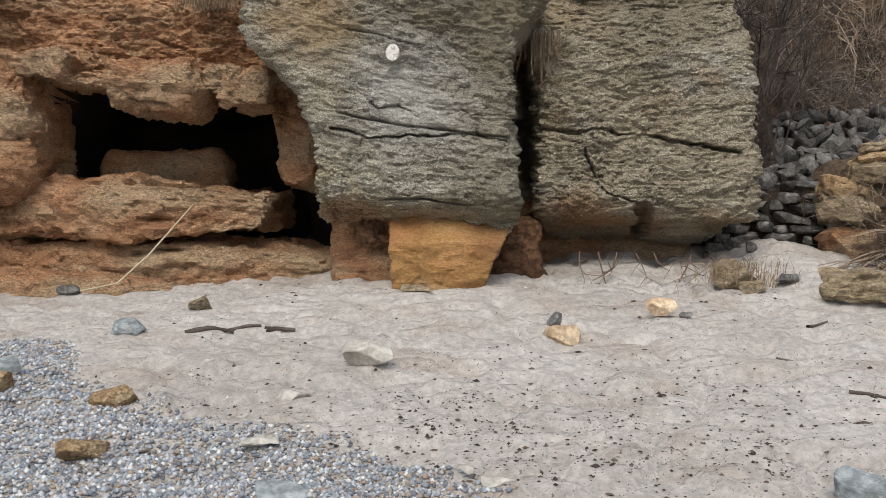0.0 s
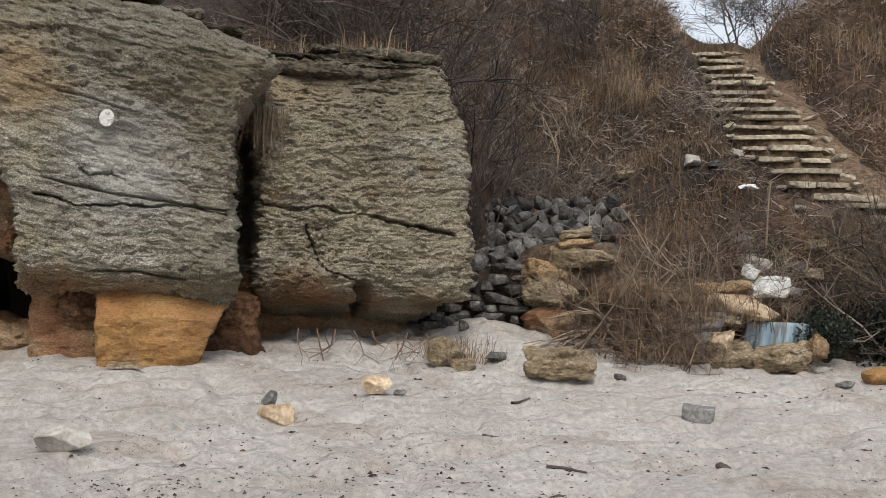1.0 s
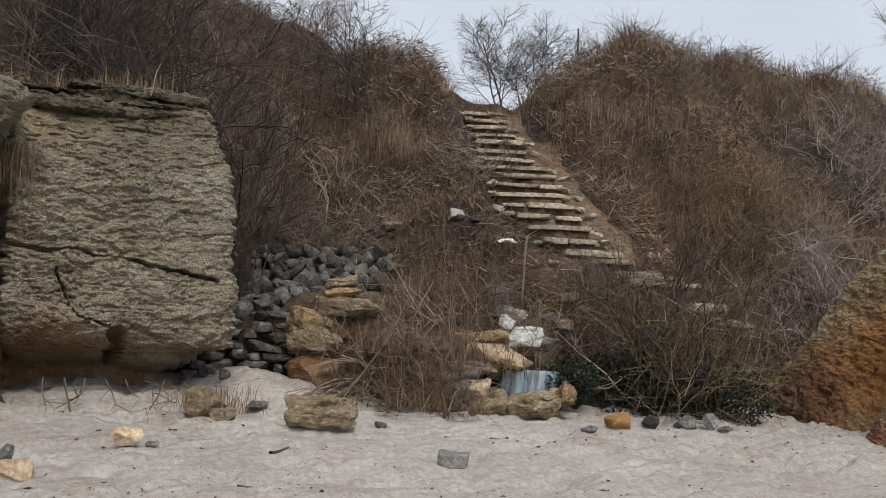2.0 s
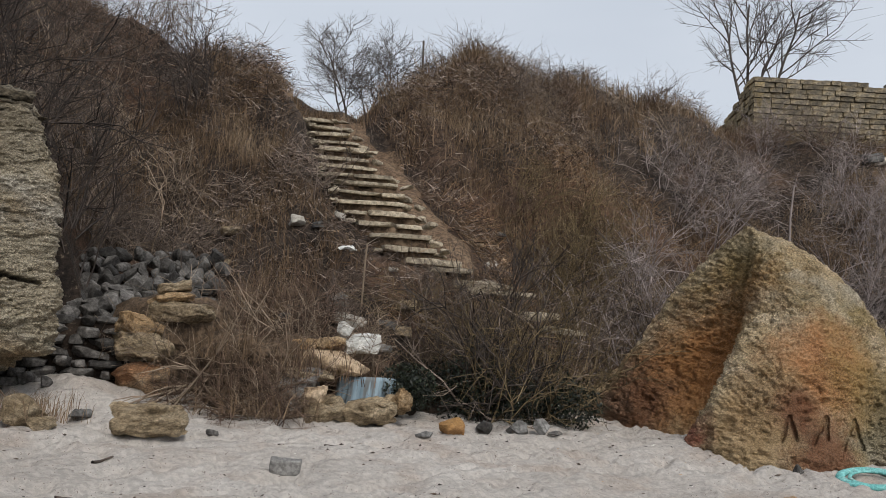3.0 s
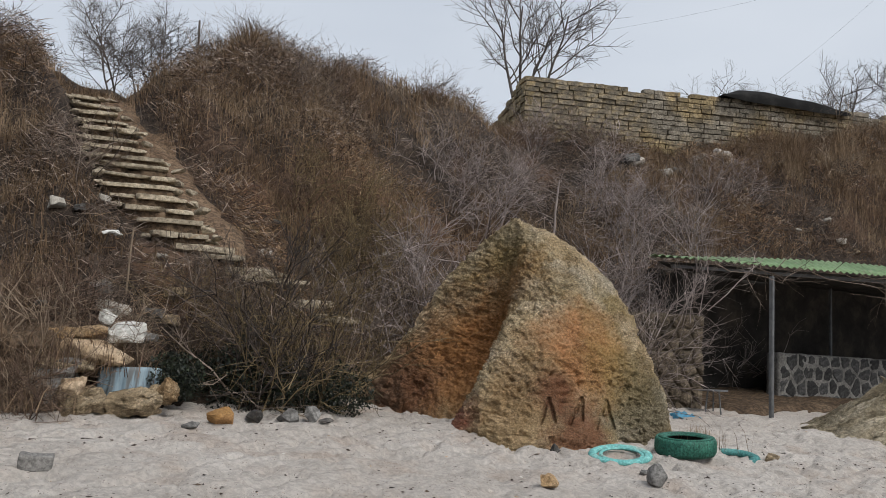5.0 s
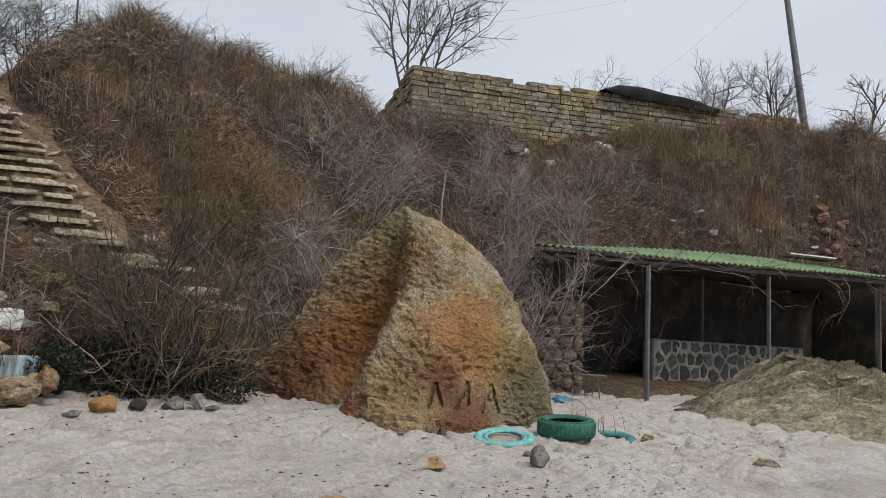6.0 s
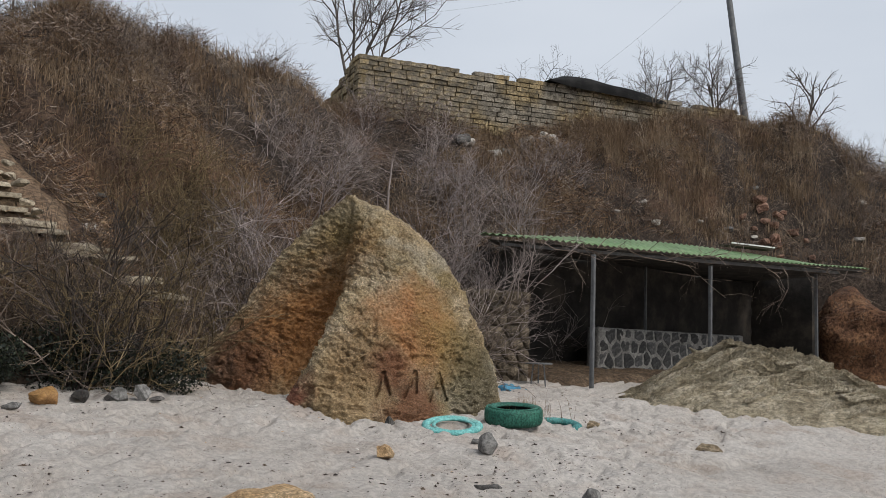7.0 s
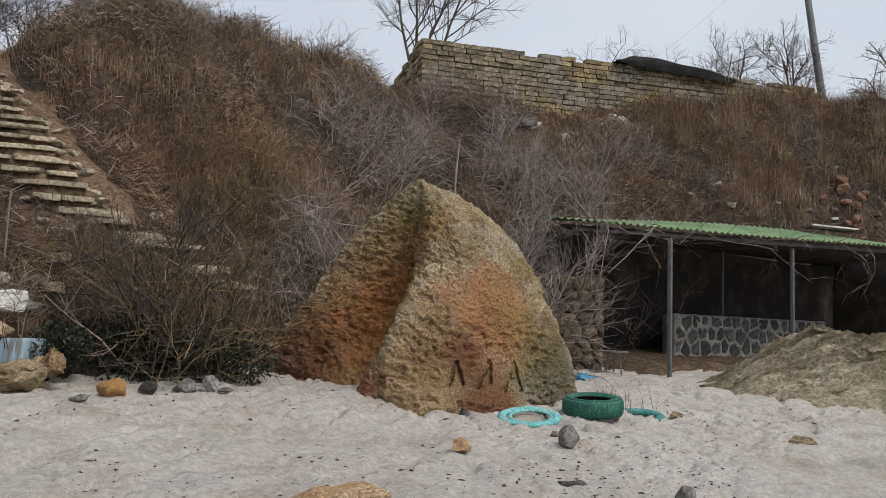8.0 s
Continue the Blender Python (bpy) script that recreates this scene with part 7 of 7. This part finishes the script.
stool()
BLUE_CLOTH = node_material("blue_tarpaulin", [(0.04, 0.16, 0.27), (0.07, 0.25, 0.38), (0.13, 0.34, 0.46)], 5, rough=0.5, bump=0.6, bump_scale=9)
WHITE_CLOTH = node_material("white_sheeting", [(0.5, 0.5, 0.48), (0.66, 0.66, 0.63), (0.75, 0.75, 0.73)], 5, rough=0.6, bump=0.5, bump_scale=9)
BLACK_SHEET = node_material("black_roofing", [(0.008, 0.008, 0.008), (0.015, 0.015, 0.015), (0.035, 0.034, 0.033)], 2, rough=0.95, spec=0.1, bump=0.5, bump_scale=9)


def crumpled(name, x, y, z, size, material, label, seed, turn=0.0, category="rubbish"):
    n, m = 34, 22
    U, W = np.meshgrid(np.linspace(-1, 1, n), np.linspace(-1, 1, m), indexing="ij")
    u, w = U.ravel(), W.ravel()
    P = np.stack([u, w, 0 * u], 1)
    edge = 1 + 0.25 * vnoise(P * 2.3, seed)
    z0 = size[2] * (0.45 + 0.5 * fbm(P, 1.6, 3, seed + 1)) * np.clip(1.3 - u ** 2 * 0.7 - w ** 2 * 0.7, 0, 1)
    V = np.stack([u * size[0] / 2 * edge, w * size[1] / 2 * edge, z0], 1)
    F = grid_faces(n, m)
    rim = V - (0, 0, 0.006)
    ob = part(name, raw_mesh(name, np.concatenate([V, rim]), np.concatenate([F, F[:, ::-1] + len(V)])), material)
    ob.matrix_world = pose(x, y, z, 0, 0, turn)
    return tagged(ob, label, category)


crumpled("tarpaulin", 12.6, 5.75, 0.93, (0.4, 0.25, 0.16), BLUE_CLOTH, "crumpled scrap of blue tarpaulin on the sand", 3, -60, "tarpaulin")
crumpled("plastic_sheet", 8.1, 8.75, 1.06, (0.42, 0.22, 0.12), WHITE_CLOTH, "crumpled white plastic sheet under the scrub", 5, -40)
crumpled("plastic_sheet", 6.35, 10.0, 2.85, (0.2, 0.07, 0.07), WHITE_CLOTH, "torn white plastic strip caught in the scrub", 6, -30)


def roof_board():
    root = thing("roof_board", pose(20.9, 4.2, 3.86, 0, -1.5, -22), "weathered board lying on the roof sheet", "board")
    part("plank", box_bm((1.6, 0.3, 0.04), (0, 0, 0), 0.006), DRIFT, root)
    part("edging", box_bm((1.6, 0.02, 0.03), (0, -0.165, 0.03), 0.004), WHITE_CLOTH, root)


roof_board()
rock_mass("red_bank", (25.6, 1.6, 1.55), (1.5, 1.5, 1.1), 0.5, 0.05, 95, SHADED_RED_EARTH, "reddish-brown earth bank cut beside the shelter", None, 0.25, 0.55, 0.7)


def black_cover():
    """An arched sheet of black roofing on the ruined wall."""
    n, m = 70, 24
    U, W = np.meshgrid(np.linspace(0, 1, n), np.linspace(-1, 1, m), indexing="ij")
    u, w = U.ravel(), W.ravel()
    arch = np.interp(u, [0, 0.06, 0.16, 0.35, 0.65, 0.85, 0.95, 1.0], [0.03, 0.14, 0.32, 0.4, 0.33, 0.24, 0.14, 0.02])
    P = np.stack([u * 3, w, 0 * u], 1)
    a = np.radians(100 * w)
    V = np.stack([u * 3.75, 0.15 + 0.55 * np.sin(a), arch * np.cos(a) - 0.12 * np.clip(-w - 0.7, 0, 1) + 0.03 * fbm(P, 1.8, 2, 7)], 1)
    F = grid_faces(n, m)
    ob = part("roofing_sheet", raw_mesh("roofing_sheet", np.concatenate([V, V - (0, 0, 0.03)]), np.concatenate([F, F[:, ::-1] + len(V)])), BLACK_SHEET)
    d = WALL_B - WALL_A
    ob.matrix_world = pose(24.1, 10.3, 8.88, -5, 2.2, math.degrees(math.atan2(d.y, d.x)))
    tagged(ob, "arched black roofing sheet lying on the ruined wall", "roofing")


black_cover()


def utility_pole():
    root = thing("utility_pole", pose(30.4, 6.05, 8.0), "leaning grey utility pole on the crest", "pole")
    ob = part("shaft", cylinder_bm(0.13, -0.5, 6.5, 16, 0.08), STEEL, root)
    ob.matrix_local = pose(0, 0, 0, -6.5, -3.0, 0)


utility_pole()


def wire(a, b, sag, r=0.0025):
    pts = []
    for k in range(25):
        f = k / 24
        p = Vector(a).lerp(Vector(b), f)
        pts.append((p.x, p.y, p.z - sag * 4 * f * (1 - f)))
    V, F = tubes([(np.array(pts), np.full(25, r))], 4)
    tagged(part("wire", raw_mesh("wire", V, F), DARK_RUBBER), "thin dark overhead wire above the crest", "wire", "overhead wires")


wire((30.1, 6.8, 14.2), (21.5, 16.5, 10.6), 0.35)
wire((30.1, 6.8, 14.0), (28.0, 10.0, 10.4), 0.1)
for x, y, z, h, tilt in ((10.85, 15.2, 6.6, 0.85, 4), (11.3, 15.4, 7.0, 1.35, -1), (19.3, 15.4, 7.2, 1.2, 2), (18.6, 15.9, 7.2, 1.0, -3)):
    ob = part("fence_post", cylinder_bm(0.024, -0.3, h * 0.75, 8, 0.018), BARK)
    ob.matrix_world = pose(x, y, z, tilt, tilt, 0)
    tagged(ob, "thin weathered fence post on the crest", "post", "fence posts on the crest")
stick("stake", [(14.55, 9.2, 3.0), (14.62, 9.22, 3.9), (14.6, 9.2, 4.3), (14.7, 9.2, 4.9)], 0.022, TWIG_LILAC, "pale upright stake in the scrub", "stake", 8, 0.7)
stick("stake", [(6.3, 9.55, 1.9), (6.31, 9.55, 2.5), (6.33, 9.55, 2.9)], 0.013, TWIG_PALE, "thin pale stake in the scrub", "stake", 6, 0.8)


# ---- vines, roots and dead branches ----
def tangle(name, starts, label, seed, material, r=0.012, length=1.0, droop=0.1, direction=(0, 0, 1), depth=2, kids=3, spread=0.5, bend=0.3, category="branches"):
    rng = random.Random(seed)
    out = []
    for s in starts:
        d = np.array(direction, float) + np.array([rng.gauss(0, 0.35), rng.gauss(0, 0.2), rng.gauss(0, 0.35)])
        branch(rng, np.array(s, float), d / np.linalg.norm(d), length * rng.uniform(0.6, 1.2), r * rng.uniform(0.6, 1.2), depth, out, spread, droop, kids, bend)
    return tagged(part(name, raw_mesh(name, *tubes(out)), material), label, category)


ea, eb = Vector((12.9, 6.1, 3.12)), Vector((21.9, 2.0, 3.36))
tangle("vine", [tuple(ea.lerp(eb, f / 26) + Vector((0.0, -0.05, 0.02))) for f in range(26)], "bare vine hanging along the shelter's eave", 3, TWIG, 0.009, 1.0, 0.06, (0.8, -0.3, -0.1), 2, 3, 0.5, 0.35, "vine")
tangle("vine", [(12.2 + 0.12 * k, 7.0 - 0.08 * k, 1.2 + 0.1 * k) for k in range(14)], "grey bare branches reaching before the shelter", 4, TWIG_LILAC, 0.01, 1.5, -0.02, (0.55, -0.35, 0.75), 2, 5, 0.55, 0.22, "vine")
for k in range(9):
    tangle("dead_branch", [(3.95 + 0.05 * k, 9.15, 1.15 + 0.02 * k)], "pale dead branch in a fan at the bank's foot", 50 + k, TWIG_PALE, 0.016, 0.62, 0.05, (-1.0, -0.5, -0.25), 1, 2, 0.25, 0.12)
for k in range(9):
    tangle("dead_branch", [(3.7 + 0.14 * k, 8.95 - 0.03 * k, 1.0)], "pale dead branch lying on the sand", 70 + k, TWIG_PALE, 0.014, 0.75, 0.06, (1.0, -0.35, 0.05), 1, 2, 0.3, 0.15)
for k in range(8):
    tangle("root", [(1.1 + 0.17 * k, 9.0, 1.1)], "brown root hanging under the block", 90 + k, TWIG_BROWN, 0.01, 0.42, 0.12, (0.1, -0.6, -0.4), 1, 3, 0.5, 0.35, "root")
for k in range(7):
    tangle("root", [(2.05 + 0.09 * k, 8.75, 1.05)], "dry pale root at the block's corner", 110 + k, TWIG_PALE, 0.008, 0.38, 0.1, (0.0, -0.5, -0.5), 1, 4, 0.5, 0.3, "root")


def clump(name, x, y, z, n, rad, lo, hi, material, label, seed, width=0.005, lean=0.6, hang=False):
    g = np.random.default_rng(seed)
    P = np.stack([x + g.normal(0, rad, n), y + g.normal(0, rad, n), np.full(n, z)], 1)
    ob = blades(name, P, lo, hi, material, label, seed, width, lean)
    if hang:
        co = np.empty(len(ob.data.vertices) * 3, np.float32)
        ob.data.vertices.foreach_get("co", co)
        co = co.reshape(-1, 3)
        co[:, 2] = 2 * z - co[:, 2]
        ob.data.vertices.foreach_set("co", co.ravel())
    return ob


clump("grass_tuft", 0.68, 8.75, 3.0, 70, 0.09, 0.25, 0.6, TUFT, "dry grass hanging in the cleft", 21, 0.0025, 0.6, True)
clump("grass_tuft", 1.72, 9.85, 3.75, 300, 0.2, 0.12, 0.4, STRAW, "tall dry grass atop the block", 22)
clump("grass_tuft", 1.2, 10.2, 3.75, 240, 0.3, 0.1, 0.3, STRAW, "dry grass atop the block", 23)
clump("grass_tuft", 4.6, 8.6, 0.98, 260, 0.28, 0.1, 0.3, TUFT, "flattened dry grass at the bank's foot", 24, 0.004, 1.6)
for k in range(9):
    g = random.Random(40 + k)
    x, y = 4.35 + 0.2 * k, 8.95 - 0.03 * k + g.uniform(-0.15, 0.1)
    clump("grass_tuft", x, y, 1.25 + g.uniform(-0.15, 0.3), 150, 0.2, 0.15, 0.5, (STRAW, TWIG_BROWN, TUFT)[k % 3], "dead grass and stems matted over the bank", 140 + k, 0.0035, 1.3)
clump("grass_tuft", -2.3, 9.1, 3.25, 300, 0.15, 0.12, 0.3, STRAW, "grey dry plant on the red cliff", 25, 0.004, 0.8)
clump("grass_tuft", 9.85, 4.35, 0.78, 90, 0.16, 0.12, 0.32, TUFT, "wiry dry weed by the tyres", 26, 0.003, 0.9)
clump("grass_tuft", 2.55, 8.8, 0.9, 160, 0.2, 0.1, 0.28, TUFT, "dry grass at the block's foot", 27, 0.004, 0.9)

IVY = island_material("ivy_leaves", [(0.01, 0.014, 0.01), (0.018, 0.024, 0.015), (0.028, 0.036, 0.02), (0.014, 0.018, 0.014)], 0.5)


def ivy(name, cx, cy, cz, rx, ry, rz, n, label, seed):
    """A mat of dark evergreen leaves, each a small bent blade, over a mound."""
    g = np.random.default_rng(seed)
    d = g.normal(0, 1, (n, 3))
    d /= np.linalg.norm(d, axis=1, keepdims=True)
    C = d * (g.random(n) ** 0.4)[:, None] * (rx, ry, rz) + (cx, cy, cz)
    a, b = g.normal(0, 1, (n, 3)), g.normal(0, 1, (n, 3))
    a /= np.linalg.norm(a, axis=1, keepdims=True)
    b = np.cross(a, b)
    b /= np.linalg.norm(b, axis=1, keepdims=True)
    s = g.uniform(0.012, 0.026, n)[:, None]
    V = np.stack([C - a * s, C + b * s * 0.6, C + a * s, C - b * s * 0.6], 1).reshape(-1, 3)
    V[1::4, 2] += 0.006
    tagged(part(name, raw_mesh(name, V, np.arange(4 * n).reshape(-1, 4), False), IVY), label, "ivy", kind="stuff")


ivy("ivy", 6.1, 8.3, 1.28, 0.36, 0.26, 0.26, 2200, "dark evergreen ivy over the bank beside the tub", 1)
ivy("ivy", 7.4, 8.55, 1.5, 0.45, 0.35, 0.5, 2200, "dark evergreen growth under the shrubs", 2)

# ---- growth before the ruined wall and on the crest ----
def hill_tuft(az, r, n, rad, lo, hi, material, seed):
    g = np.random.default_rng(seed)
    cx, cy = polar(az, r)
    x, y = [], []
    for _ in range(9):
        a, b = cx + g.normal(0, rad * 0.7), cy + g.normal(0, rad * 0.7)
        x.append(a + g.normal(0, 0.1, n // 9))
        y.append(b + g.normal(0, 0.1, n // 9))
    x, y = np.concatenate(x), np.concatenate(y)
    blades("grass_tuft", np.stack([x, y, hill_z(x, y)], 1), lo, hi, material, "clump of tall tan winter grass on the crest", seed, 0.004, 1.5)


for k, (az, r, n, rad, lo, hi, mat) in enumerate(((70.9, 25.0, 2200, 0.5, 0.6, 1.25, TUFT), (69.3, 25.4, 900, 0.3, 0.4, 0.9, TUFT), (62.3, 24.4, 1300, 0.35, 0.4, 0.95, STRAW), (73.5, 26.0, 1000, 0.4, 0.4, 0.9, TUFT),
                                                  (57.5, 23.6, 700, 0.5, 0.3, 0.7, STRAW), (65.5, 24.8, 700, 0.5, 0.3, 0.6, TUFT), (79, 27.0, 1100, 0.7, 0.3, 0.8, TUFT), (39.5, 17.9, 1400, 0.55, 0.4, 0.95, TUFT), (38, 17.5, 900, 0.4, 0.3, 0.8, TUFT),
                                                  (42, 18.4, 1100, 0.6, 0.3, 0.8, TUFT), (44.5, 18.6, 800, 0.5, 0.3, 0.7, TUFT), (76, 24.5, 900, 0.5, 0.3, 0.7, TUFT), (80, 29.0, 1000, 0.7, 0.3, 0.8, TUFT), (82.5, 29.6, 1000, 0.7, 0.3, 0.9, TUFT),
                                                  (85, 30.4, 1200, 0.8, 0.3, 0.9, TUFT), (88, 30.8, 1000, 0.8, 0.3, 0.8, TUFT), (77, 26.5, 1100, 0.8, 0.3, 0.7, TUFT), (81, 27.6, 1100, 0.8, 0.3, 0.7, TUFT), (84, 28.6, 1000, 0.8, 0.3, 0.7, TUFT), (72.5, 24.8, 800, 0.6, 0.3, 0.6, TUFT))):
    hill_tuft(az, r, n // 2, rad * 1.3, lo * 0.7, hi * 0.85, mat, 60 + k)
# near-black leaf mats, also added as the shade between the stems
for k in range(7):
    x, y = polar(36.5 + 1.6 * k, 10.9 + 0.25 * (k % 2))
    ivy("ivy", x, y, float(ground_z(x, y)) + 0.22, 0.34, 0.3, 0.3 + 0.08 * (k % 3), 1500, "dark evergreen undergrowth, also standing in for shade beneath the shrubs", 10 + k)

# ---- stones under the ruined wall and in the red scar of the slope ----
RED_STONE = node_material("red_scree", [(0.11, 0.06, 0.042), (0.2, 0.115, 0.08), (0.31, 0.2, 0.15)], 5, bump=0.8, bump_scale=20, per_object=0.3, grain=0.4)
for k in range(34):
    rng = random.Random(1500 + k)
    if k < 18:
        x, y, mat, label, s = 25.9 + rng.gauss(0, 0.6), 4.4 + rng.gauss(0, 0.5), RED_STONE, "reddish stone in the bare scar of the slope", rng.uniform(0.15, 0.4)
    elif k < 23:
        x, y, mat, label, s = 21.6 + rng.gauss(0, 0.35), 8.55 + rng.gauss(0, 0.12), PALE_STONE, "pale stone tumbled down the slope", rng.uniform(0.15, 0.35)
    else:
        f = rng.random()
        x, y, mat, label, s = 20.6 + 2.9 * f + rng.gauss(0, 0.15), 10.6 - 1.2 * f + rng.gauss(0, 0.2), rng.choice((PALE_STONE, GREY_STONE)), "pale stone below the ruined wall", rng.uniform(0.25, 0.6)
    slab(x, y, slope_z(x, y) + 0.08, (s, s * 0.7, s * 0.5), mat, label, 1600 + k, rng.uniform(0, 360), (rng.uniform(-20, 20), rng.uniform(-20, 20)), "slope_stone", "stones on the slope")
